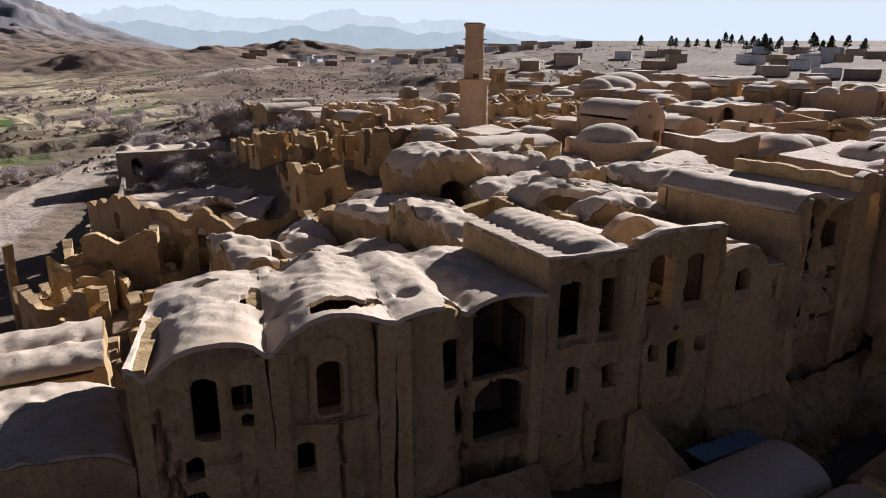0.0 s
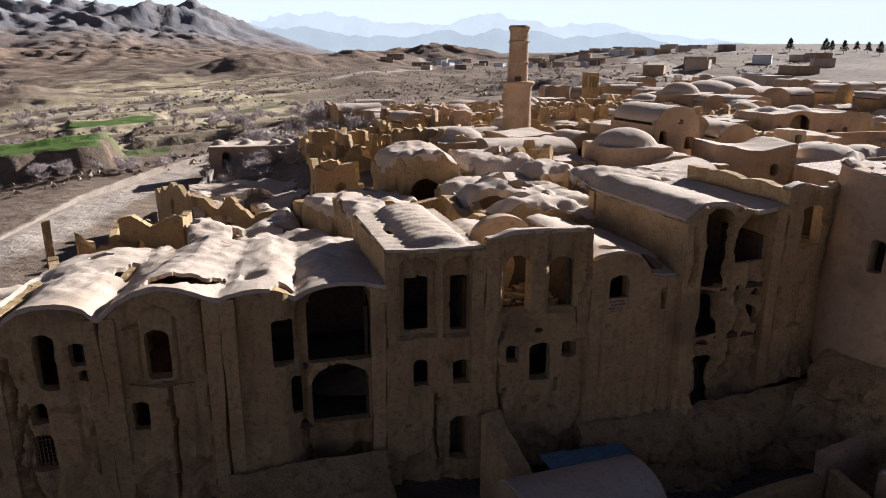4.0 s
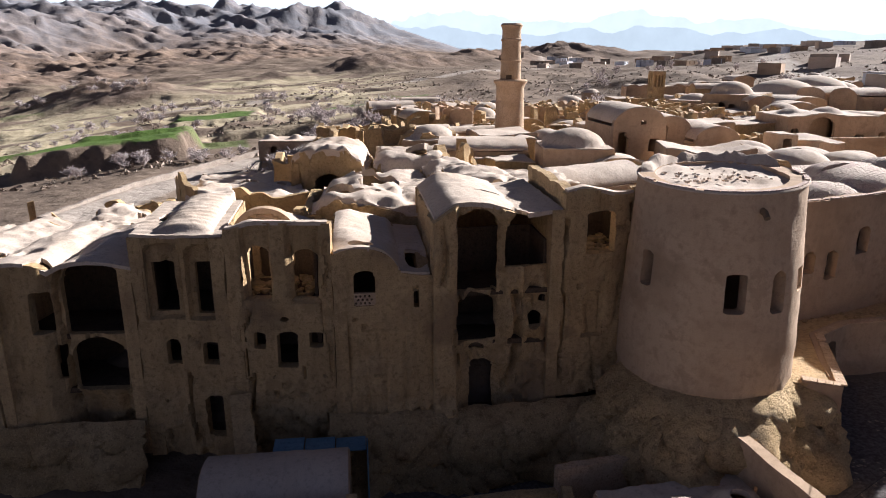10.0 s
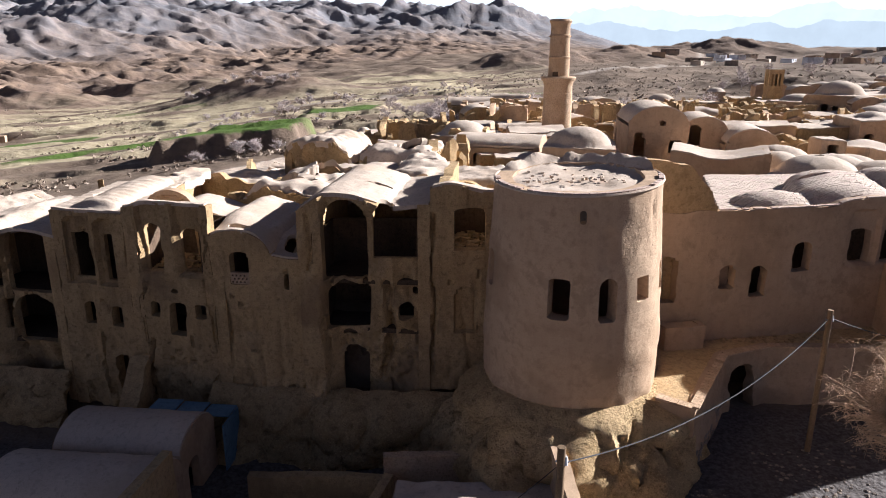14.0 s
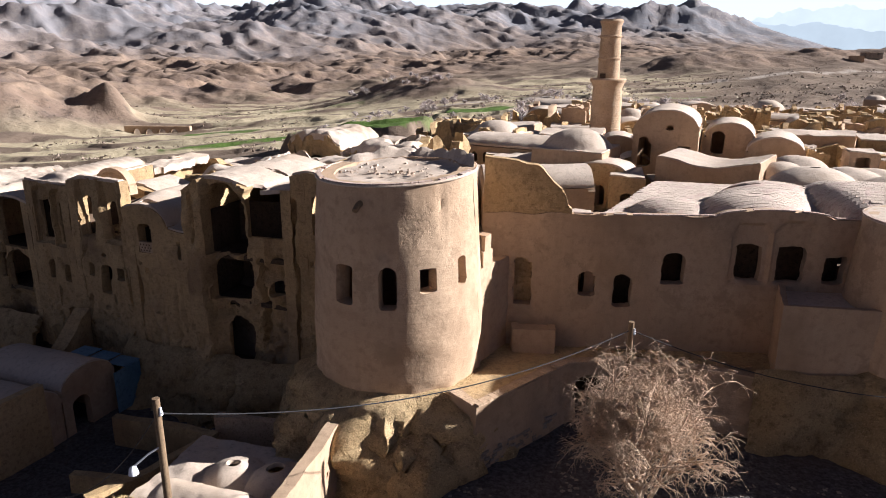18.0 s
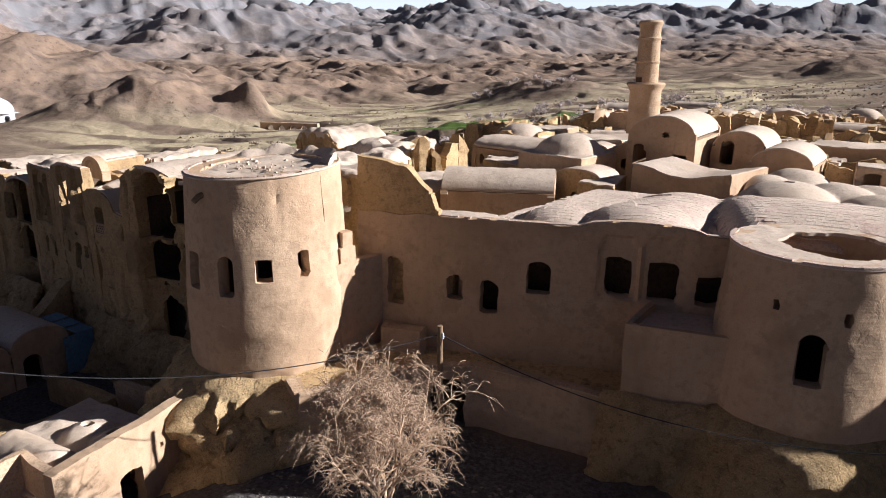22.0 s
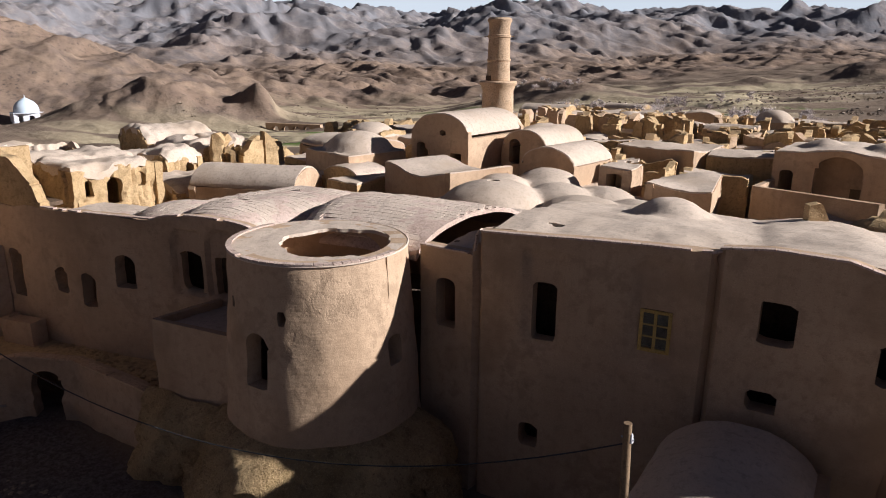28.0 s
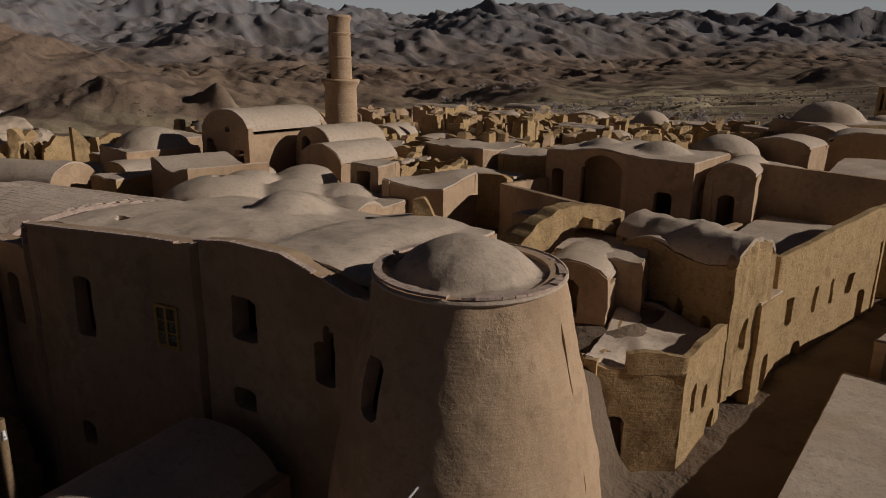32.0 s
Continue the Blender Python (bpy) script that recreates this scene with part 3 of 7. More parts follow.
def ground_material():
    m = bpy.data.materials.new("ground_soil")
    m.use_nodes = True
    t = m.node_tree
    n, link = t.nodes.new, t.links.new
    bsdf = t.nodes["Principled BSDF"]
    bsdf.inputs["Roughness"].default_value = 0.97
    bsdf.inputs["Specular IOR Level"].default_value = 0.1
    geo = n("ShaderNodeNewGeometry")
    def noise_of(scale, detail):
        x = n("ShaderNodeTexNoise")
        x.inputs["Scale"].default_value, x.inputs["Detail"].default_value, x.inputs["Roughness"].default_value = scale, detail, 0.65
        link(geo.outputs["Position"], x.inputs["Vector"])
        return x.outputs["Fac"]
    def mixed(fac, a, b):
        x = n("ShaderNodeMix")
        x.data_type = "RGBA"
        for s, v in ((0, fac), (6, a), (7, b)):
            if isinstance(v, tuple):
                x.inputs[s].default_value = (*v, 1)
            else:
                link(v, x.inputs[s])
        return x.outputs[2]
    def ramp(fac, lo, hi):
        x = n("ShaderNodeMapRange")
        x.inputs[1].default_value, x.inputs[2].default_value = lo, hi
        link(fac, x.inputs[0])
        return x.outputs[0]
    def attr(name):
        x = n("ShaderNodeAttribute")
        x.attribute_name = name
        return x.outputs["Fac"]
    col = mixed(ramp(noise_of(0.02, 5), 0.4, 0.62), (0.175, 0.128, 0.096), (0.26, 0.195, 0.145))
    col = mixed(ramp(noise_of(0.35, 6), 0.5, 0.8), col, (0.11, 0.082, 0.058))
    rock = mixed(ramp(noise_of(0.012, 7), 0.42, 0.6), (0.245, 0.172, 0.128), (0.16, 0.12, 0.10))
    rock = mixed(ramp(noise_of(0.3, 5), 0.52, 0.66), rock, (0.11, 0.085, 0.07))
    rock = mixed(ramp(noise_of(0.06, 6), 0.45, 0.72), rock, (0.32, 0.23, 0.165))
    col = mixed(attr("rock"), col, rock)
    # far rock paled and greyed: aerial haze put into the ground colour
    haze_tint = mixed(ramp(noise_of(0.05, 6), 0.45, 0.6), (0.21, 0.19, 0.195), (0.29, 0.26, 0.25))
    haze_tint = mixed(ramp(noise_of(0.012, 6), 0.45, 0.55), haze_tint, (0.215, 0.21, 0.225))
    col = mixed(attr("haze_tint"), col, haze_tint)
    dry = mixed(ramp(noise_of(0.5, 5), 0.4, 0.65), (0.44, 0.36, 0.235), (0.56, 0.47, 0.32))
    col = mixed(attr("dry"), col, dry)
    green = mixed(ramp(noise_of(0.8, 5), 0.4, 0.65), (0.085, 0.14, 0.03), (0.13, 0.19, 0.05))
    col = mixed(attr("green"), col, green)
    road = mixed(ramp(noise_of(1.5, 5), 0.4, 0.65), (0.36, 0.30, 0.25), (0.44, 0.37, 0.31))
    col = mixed(attr("road"), col, road)
    # grey paving, taken darker than it is to hold down bounced light
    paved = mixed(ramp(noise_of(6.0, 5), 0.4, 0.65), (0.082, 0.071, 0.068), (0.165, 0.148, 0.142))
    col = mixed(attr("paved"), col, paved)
    link(col, bsdf.inputs["Base Color"])
    b1, b2 = n("ShaderNodeBump"), n("ShaderNodeBump")
    b1.inputs["Strength"].default_value, b1.inputs["Distance"].default_value = 0.7, 3.0
    b2.inputs["Strength"].default_value, b2.inputs["Distance"].default_value = 0.5, 0.12
    link(noise_of(0.05, 8), b1.inputs["Height"]), link(noise_of(3.0, 6), b2.inputs["Height"])
    link(b1.outputs[0], b2.inputs["Normal"])
    link(b2.outputs[0], bsdf.inputs["Normal"])
    return m

GROUND = ground_material()
V, F = ground_sheet()
ground = mesh_of("ground", V, F, GROUND, sharp=180)
tagged(ground, "bare earth of the valley rising to dry brown mountains", "ground", kind="structure")
gx, gy = V[:, 0], V[:, 1]
gth, gr = np.degrees(np.arctan2(gy - 20, gx - 40)) % 360, np.hypot(gx - 40, gy - 20)
FIELDS = ((-21, 122, 27, 16, 8, 1), (-12, 176, 20, 19, 5, 1), (-62, 140, 46, 5, 38, 1), (-92, 168, 26, 7, 10, 0.9), (-103, 251, 40, 7, 5, 0.45), (-5, 128, 16, 9, 8, 0.6), (22, 190, 14, 8, 5, 0.8), (40, 215, 16, 8, 0, 0.6))
green = np.zeros(len(V))
for cx, cy, w, d, turn, amount in FIELDS:
    green = np.maximum(green, amount * field_mask(gx, gy, cx, cy, w, d, turn))
dry = smooth(-0.55, -0.1, np.sin((gy * 0.94 - gx * 0.34) / 4.2 + 2 * fbm(gx / 40, gy / 40, 3, 2)) + 0.5 * np.sin((gy * 0.34 + gx * 0.94) / 7)) * smooth(110, 150, gr) * (1 - smooth(380, 470, gr)) * smooth(84, 96, gth) * (1 - smooth(150, 160, gth))
gedge = np.interp(gth, [84, 95, 108, 122, 150, 215], [1300, 1050, 760, 330, 300, 300])
rock = np.clip(smooth(-10, 140, gr - gedge) + sum(bump_at(gx, gy, *a, 1.3) for a in ((-73, 277, 46, 26, -15), (38, 473, 50, 32, 10), (118, 520, 90, 42, 15), (-200, 176, 52, 36, 32), (-470, 190, 180, 110, 15), (245, 690, 85, 55, 0))), 0, 1)
def road_mask(pts, half):
    d = np.full(len(V), 1e9)
    for (ax, ay), (bx, by) in zip(pts[:-1], pts[1:]):
        ux, uy = bx - ax, by - ay
        s = np.clip(((gx - ax) * ux + (gy - ay) * uy) / (ux * ux + uy * uy), 0, 1)
        d = np.minimum(d, np.hypot(gx - ax - s * ux, gy - ay - s * uy))
    return 1 - smooth(half - 0.4, half + 0.6, d)
road = np.maximum(road_mask([(-12, 52), (-6, 68), (-2, 86), (4, 104), (10.5, 120), (20, 140)], 3.2), road_mask([(-60, 190), (0, 235), (60, 300), (102, 343), (150, 430), (190, 620)], 2.6))
road = np.maximum(road, road_mask([(150, 150), (190, 260), (260, 360), (330, 430)], 7.0))
# runs on past the paved yard over unseen ground, to cut bounce onto walls
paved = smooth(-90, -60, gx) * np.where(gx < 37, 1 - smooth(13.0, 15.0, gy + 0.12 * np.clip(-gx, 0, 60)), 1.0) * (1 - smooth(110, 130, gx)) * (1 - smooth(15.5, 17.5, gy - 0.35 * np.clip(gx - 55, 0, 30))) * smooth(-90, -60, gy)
# the last mask brings in the haze colour with distance
for key, values in (("green", green), ("dry", dry * (1 - green) * (1 - np.clip(rock, 0, 1))), ("rock", rock), ("road", road), ("paved", paved), ("haze_tint", smooth(520, 1300, gr - gedge + 120 * fbm(gx / 300, gy / 300, 3, 6)))):
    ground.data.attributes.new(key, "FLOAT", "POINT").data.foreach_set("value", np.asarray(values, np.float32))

# ranges and low sky at the plain's far edge, their haze painted as glow
def ranges():
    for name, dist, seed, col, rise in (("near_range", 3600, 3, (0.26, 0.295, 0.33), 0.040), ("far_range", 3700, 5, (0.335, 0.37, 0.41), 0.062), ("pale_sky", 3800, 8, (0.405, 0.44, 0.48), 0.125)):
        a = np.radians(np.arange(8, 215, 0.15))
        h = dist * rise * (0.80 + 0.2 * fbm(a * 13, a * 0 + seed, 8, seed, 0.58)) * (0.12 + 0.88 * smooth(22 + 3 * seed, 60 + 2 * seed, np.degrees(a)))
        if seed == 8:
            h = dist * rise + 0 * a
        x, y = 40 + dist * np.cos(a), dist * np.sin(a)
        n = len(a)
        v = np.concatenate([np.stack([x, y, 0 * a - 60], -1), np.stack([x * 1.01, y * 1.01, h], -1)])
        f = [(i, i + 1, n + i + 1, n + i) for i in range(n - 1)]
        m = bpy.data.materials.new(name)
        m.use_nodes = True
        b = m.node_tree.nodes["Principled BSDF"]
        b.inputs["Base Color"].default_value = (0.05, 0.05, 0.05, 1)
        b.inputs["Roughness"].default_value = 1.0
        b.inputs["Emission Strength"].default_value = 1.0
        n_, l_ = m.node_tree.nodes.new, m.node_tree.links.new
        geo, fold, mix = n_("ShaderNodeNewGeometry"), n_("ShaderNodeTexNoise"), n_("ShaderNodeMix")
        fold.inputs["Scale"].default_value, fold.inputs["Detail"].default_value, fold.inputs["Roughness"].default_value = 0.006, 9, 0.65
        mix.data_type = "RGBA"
        # shading of the mountain folds goes into the glow as well
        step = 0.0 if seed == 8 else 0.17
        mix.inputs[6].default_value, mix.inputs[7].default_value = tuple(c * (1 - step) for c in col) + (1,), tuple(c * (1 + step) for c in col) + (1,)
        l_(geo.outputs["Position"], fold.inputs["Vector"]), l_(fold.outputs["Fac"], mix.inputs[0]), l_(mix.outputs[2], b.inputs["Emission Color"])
        tagged(mesh_of("backdrop_" + name, v, f, m), "glowing backdrop of a mountain range, distance haze painted pale blue" if seed != 8 else "glowing backdrop painted as pale hazy sky low over the plain", "backdrop", kind="structure")
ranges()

# dry brush over the valley
BRUSH = material("dry_brush", (0.26, 0.20, 0.14), (0.40, 0.32, 0.24), tone=0.1, bump=0.0)
def brush():
    rn = np.random.default_rng(6)
    n = 7500
    th, r = np.radians(rn.uniform(44, 146, n)), 95 * (380 / 95) ** rn.uniform(0, 1, n)
    r = np.where(th < 1.5, r + 50, r)
    x, y = 40 + r * np.cos(th), 20 + r * np.sin(th)
    keep = (fbm(x / 22, y / 22, 3, 33) > -0.1) & ~((np.abs(x - 4) < 24) & (y < 90))
    for cx, cy, w, d, turn, amount in FIELDS:
        keep &= field_mask(x, y, cx, cy, w + 6, d + 8, turn) < 0.2
    x, y = x[keep], y[keep]
    z, pieces = ground_z(x, y), []
    for k in range(len(x)):
        q = rn.uniform(0.2, 0.7)
        for _ in range(3):
            a = rn.uniform(0, 6.28)
            p = rn.normal(0, 0.5, (6, 3)) * (q, q, 0.3 * q) + (0, 0, 0.3 * q)
            p[0] = (0, 0, q * rn.uniform(0.7, 1.3))
            pieces.append((p + (x[k], y[k], z[k]), [(0, 1, 2), (0, 3, 4), (0, 4, 5)]))
    tagged(mesh_of("dry_brush", *join(*pieces), BRUSH, sharp=180), "low dry brush scattered over the valley floor", "brush", kind="stuff")
brush()

# litter on the paved yard
def litter():
    rn = np.random.default_rng(9)
    n = 3600
    x, y = rn.uniform(39.5, 62, n), rn.uniform(2, 16.5, n)
    keep = (fbm(x / 3, y / 3, 3, 71) > -0.2) & (y < 12.5 + 0.2 * (x - 41))
    x, y = x[keep], y[keep]
    z, pieces = ground_z(x, y), []
    for k in range(len(x)):
        q, a = rn.uniform(0.03, 0.10), rn.uniform(0, 6.28)
        c, s = q * math.cos(a), q * math.sin(a)
        p = np.array([(c, s, 0.01), (-s, c, 0.02), (-c, -s, 0.01), (s, -c, 0.02), (0, 0, q * 0.6)]) + (x[k], y[k], z[k])
        pieces.append((p, [(0, 1, 4), (1, 2, 4), (2, 3, 4), (3, 0, 4)]))
    tagged(mesh_of("leaf_litter", *join(*pieces), STONE, sharp=30), "grey stones and dry leaves on the paved yard", "litter", kind="stuff")
litter()
# ---- the old houses over the yard ----
FRONT = np.array([(0.2, 18.6), (4.67, 17.55), (7.83, 16.76), (12, 16.45), (15.67, 16.25), (20.25, 15.46), (23.25, 15.1), (28.3, 15.18), (32, 15.6), (34.5, 15.9)])
def fy(x):
    return np.interp(x, FRONT[:, 0], FRONT[:, 1])

def row_house(name, label, x0, x1, back, z0, height, opens, hole=None, recess=None, seed=0, mat=None, floors=(), back_dx=0.0, rough=0.05, ragged=0.06, roof_mat=None, side_opens=None, sides="fblr", cracks=(), backs=None, shell=1.9):
    """One house of the row: its front follows the street line; opens are given by x, sill, width, height, rise; cracks by x, from z, to z, width."""
    c = [(x0, fy(x0)), (x1, fy(x1)), (x1 + back_dx, back), (x0 + back_dx, back)]
    if backs:
        c[2:] = backs[::-1]
    L = math.hypot(x1 - x0, fy(x1) - fy(x0))
    k = L / (x1 - x0)
    f = [((cx - x0) * k, z, w * k, h, rise) for cx, z, w, h, rise in opens]
    given = (recess or {}).get("f")
    def worn(u, v):
        d = given(u, v) if given else 0 * u
        for cx, za, zb, w in cracks:
            mid = (cx - x0) * k + 0.16 * fbm(v * 0.9 + cx, 0 * v + seed, 4, seed)
            d = d + (0.32 if w < 0.2 else 0.46) * smooth(w, w * 0.4, np.abs(u - mid)) * smooth(za, za + 0.5, v) * smooth(zb, zb - 0.3, v)
        d = d + 0.10 * smooth(0.72, 0.97, 1 - np.abs(gnoise(u * 1.15 + seed, v * 0.16, seed + 30))) * smooth(0.35, 0.7, fbm(u * 0.5, v * 0.3, 2, seed + 33) + 0.5)
        pits = vnoise(u * 2.6 + seed, v * 2.6, seed + 70)
        d = d + 0.16 * smooth(0.80, 0.88, pits)
        foot = smooth(3.4, 1.6, v)
        return d + foot * 0.16 * fbm(u * 1.5, v * 1.5, 4, seed + 8) + 0.06 * smooth(0.1, 0.5, fbm(u * 0.8, v * 0.8, 4, seed + 15))
    ob = house(name, label, c, z0, height, {"f": f, **(side_opens or {})}, hole, mat or ADOBE, roof_mat or ROOF, 0.13, 0.5, rough, seed, {"f": worn}, ragged=0.0, group="houses of the old row", roof_rough=0.03, gully=0.14 if (mat or ADOBE) is ADOBE else 0.05, sides=sides, fine=0.085, over=0.03 if backs else -0.08, roof_thick=0.16)
    dx = (c[3][0] - x0) / (c[3][1] - fy(x0)) * 2.6
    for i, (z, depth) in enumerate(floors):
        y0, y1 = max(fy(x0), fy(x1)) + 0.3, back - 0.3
        mesh_of("floor", *box(x0 + 0.3, y0, z - 0.2, x1 - 0.3, min(y1, y0 + depth), z), INNER_SHADE, ob)
        # unseen dark shell added so that the openings read as shaded
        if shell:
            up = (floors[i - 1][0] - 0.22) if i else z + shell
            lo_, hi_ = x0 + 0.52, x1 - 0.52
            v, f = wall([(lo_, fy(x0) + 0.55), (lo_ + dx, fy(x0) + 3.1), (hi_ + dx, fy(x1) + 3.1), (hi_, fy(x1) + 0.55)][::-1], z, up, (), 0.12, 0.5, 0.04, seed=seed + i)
            mesh_of("room_wall", v, f, INNER_SHADE, ob)
    return ob

def rubble(parent, x0, x1, y0, y1, z, n, seed, size=(0.06, 0.2), mat=None):
    """Fallen lumps on a floor, as one heap."""
    rn = random.Random(seed)
    lumps_ = []
    for _ in range(n):
        q = rn.uniform(*size)
        p = np.array([rn.uniform(x0, x1), rn.uniform(y0, y1), z + q * 0.3])
        v, f = box(-q, -q, -q * 0.7, q, q * rn.uniform(0.6, 1), q * 0.7)
        v = np.asarray(v) * [[rn.uniform(0.6, 1.1) for _ in range(3)] for _ in range(8)]
        a = rn.uniform(0, 3)
        v = np.stack([v[:, 0] * math.cos(a) - v[:, 1] * math.sin(a), v[:, 0] * math.sin(a) + v[:, 1] * math.cos(a), v[:, 2]], -1) + p
        lumps_.append((v, f))
    ob = mesh_of("rubble", *join(*lumps_), mat or ROOF, parent)
    ob["kind"] = "stuff"

def edge_wall(ob, pts, z0, top, mat, seed, opens=(), ragged=0.12, thick=0.4, name="side_wall"):
    v, f = wall(pts, z0, top, opens, thick, 0.14, 0.05, seed=seed, ragged=ragged)
    return mesh_of(name, v, f, mat, ob)

def span(a, b, z0, z1, rise):
    return ((a + b) / 2, z0, b - a, z1 - z0, rise)

# vault ends towards the yard
def west_roofs(x, y):
    """The washed-together mud roofs of the western houses: vault ends at the street, softer lumps towards the back."""
    t = y - fy(x - 0.24 * np.clip(y - 17, 0, 8))
    w = x - 0.24 * np.clip(t, 0, 8) * (1 - 0.45 * smooth(9, 14, x))
    end = np.interp(w, [2.3, 2.62, 2.8, 3.0, 3.3, 3.7, 4.2, 4.7, 5.3, 5.65, 5.85, 6.05, 6.2, 6.6, 7.1, 7.8, 8.5, 9.1, 9.45, 9.65, 9.9, 10.3, 10.9, 11.4, 11.75, 11.95, 12.15, 12.5, 13.0, 13.5, 14.1, 14.6, 15.2],
                    [7.05, 7.02, 6.7, 6.72, 7.02, 7.3, 7.46, 7.5, 7.44, 7.3, 7.05, 6.98, 7.12, 7.5, 7.78, 7.95, 7.86, 7.62, 7.46, 7.45, 7.56, 7.64, 7.68, 7.62, 7.45, 7.25, 7.36, 7.54, 7.66, 7.7, 7.66, 7.55, 7.42])
    soft = np.interp(w, [2.3, 3.0, 4.4, 5.9, 6.8, 8.0, 9.6, 10.8, 11.9, 13.3, 15.2], [7.0, 7.25, 7.6, 7.4, 7.55, 7.95, 7.62, 7.8, 7.55, 7.85, 7.62])
    k = smooth(1.0, 5.0, t)
    return end * (1 - k) + soft * k + (0.10 * fbm(x * 0.55, y * 0.55, 4, 4) + 0.045 * fbm(x * 2.1, y * 2.1, 4, 14) - 0.22 * smooth(0.5, 0.85, gnoise(x * 0.8, y * 0.8, 33))) * smooth(0.3, 2.0, t)
def west_roof(x0, x1, backs):
    return over_plan(np.array([(x0, fy(x0)), (x1, fy(x1)), backs[1], backs[0]]), west_roofs)
row_house("ruined_house", "tan mud-brick house with a barrel vault end and an arched window", 2.45, 6.0, 24.0, 0.0, west_roof(2.45, 6.0, ((4.2, 24.0), (7.6, 23.6))),
          [span(3.94, 4.63, 4.54, 6.43, 0.25), span(4.97, 5.67, 5.32, 6.12, 0.2), span(5.18, 5.69, 4.78, 5.17, 0.1), span(3.63, 4.12, 3.36, 4.06, 0.3), span(3.49, 4.16, 1.7, 2.99, 0.4)],
          lambda u, v: np.minimum(np.minimum(np.hypot((u - 3.35) / 0.42, (v - 3.5) / 0.75) - 1 + 0.35 * fbm(u * 2, v * 2, 3, 4), np.hypot(u - 1.9, v - 2.6) - 0.1), np.hypot((u - 1.7) / 0.5, (v - 5.2) / 0.25) - 1 + 0.3 * fbm(u * 2, v * 2, 3, 14)), seed=1, floors=((4.4, 6), (1.6, 6)), backs=((4.2, 24.0), (7.6, 23.6)), cracks=((3.05, 1, 5.8, 0.1), (2.75, 4.6, 5.4, 0.14), (3.35, 0, 4.2, 0.1), (5.92, 0, 7.0, 0.24)))
row_house("ruined_house", "tan mud-brick house with a caved-in vault and one arched window", 6.0, 9.6, 22.9, 0.0, west_roof(6.0, 9.6, ((7.6, 23.6), (11.0, 22.6))),
          [span(7.29, 8.05, 4.79, 6.48, 0.35), span(6.65, 7.18, 2.9, 3.89, 0.05)],
          lambda u, v: np.minimum(np.hypot((u - 2.15 - 0.25 * v) / 1.15, (v - 1.0 - 0.35 * (u - 2)) / 0.62) - 1 + 0.5 * fbm(u * 1.7, v * 1.7, 3, 9), np.hypot((u - 3.3) / 0.25, (v - 1.7) / 0.16) - 1), seed=2, floors=((4.6, 5), (2.7, 5)), backs=((7.6, 23.6), (11.0, 22.6)),
          recess={"f": lambda u, v: 0.10 * (opening(u, v, 1.72, 4.7, 1.25, 2.55, 0.5) > 0) * (opening(u, v, 1.72, 4.7, 1.13, 2.49, 0.5) < 0)}, cracks=((9.35, 0, 7.4, 0.3), (6.05, 0, 7.0, 0.2), (7.9, 0, 4.7, 0.07)))
row_house("ruined_house", "tan mud-brick house with a great open arch above a broken one", 9.6, 15.0, 22.2, -0.3, west_roof(9.6, 15.0, ((11.0, 22.6), (15.7, 21.8))),
          [span(12.36, 14.64, 4.75, 7.69, 0.42), span(12.43, 14.43, 2.46, 4.62, 0.35), span(11.2, 11.9, 4.84, 6.5, 0.2), span(11.75, 12.1, 2.9, 4.3, 0.1)],
          lambda u, v: np.hypot((u - 1.9) / 0.3, (v - 0.3) / 0.5) - 1 + 0.4 * fbm(u * 2, v * 2, 3, 12), seed=3, floors=((4.65, 5), (2.4, 4)), cracks=((12.15, 0, 7.4, 0.16), (9.75, 0, 4.6, 0.16), (14.85, 0, 7.0, 0.12)), backs=((11.0, 22.6), (15.7, 21.8)),
          recess={"f": lambda u, v: 0.35 * smooth(0.0, 0.35, -np.abs(u - 2.3) + 0.3) + 0.45 * smooth(2.3, 2.7, u) * smooth(2.6, 1.8, v) + 0.3 * (u < 0.45) + 0.12 * smooth(2.3, 2.6, u) + 0.28 * np.abs(gnoise(u * 2.1, v * 0.3, 5)) * smooth(2.5, 1.9, v) * smooth(2.2, 2.5, u)})
def roof_c(s, t):
    return 8.6 + vault_h(s - 2.0, 2.0, 0.32) * smooth(0.1, 0.8, t) + 0.03 * t + 0.02 * np.sin(t * 13)
C_ARCH = lambda u, v: np.maximum(opening(u, v, 1.13, 5.4, 1.38, 2.9, 0.35), opening(u, v, 2.72, 5.4, 1.38, 2.9, 0.35))
row_house("ruined_house", "tan mud-brick house with two tall windows in arched niches", 15.0, 18.46, 21.5, -0.4, roof_c,
          [span(15.66, 16.5, 5.59, 7.56, 0.05), span(17.26, 18.13, 5.55, 7.57, 0.05), span(15.95, 16.49, 3.51, 4.51, 0.3), span(17.34, 18.1, 3.55, 4.48, 0.2), span(17.24, 18.24, 0.47, 2.26, 0.3)],
          lambda u, v: np.hypot((u - 0.8) / 0.18, (v - 2.6) / 0.5) - 1 + 0.3 * fbm(u * 3, v * 3, 2, 12), seed=4, floors=((5.5, 5), (3.4, 5)), cracks=((15.25, 6.5, 8.3, 0.07), (16.8, 0, 3.3, 0.07)), recess={"f": lambda u, v: 0.28 * smooth(-0.03, 0.05, C_ARCH(u, v))})
def roof_d(s, t):
    return 8.9 + 0.25 * smooth(0, 1.2, s) - 0.9 * smooth(0.35, 0.9, t) - 0.5 * smooth(1.0, 3.6, s) * smooth(0.9, 1.6, t)
D_ARCH = lambda u, v: np.maximum(opening(u, v, 1.14, 6.1, 1.06, 3.0, 0.2), opening(u, v, 2.85, 6.1, 1.15, 3.0, 0.2))
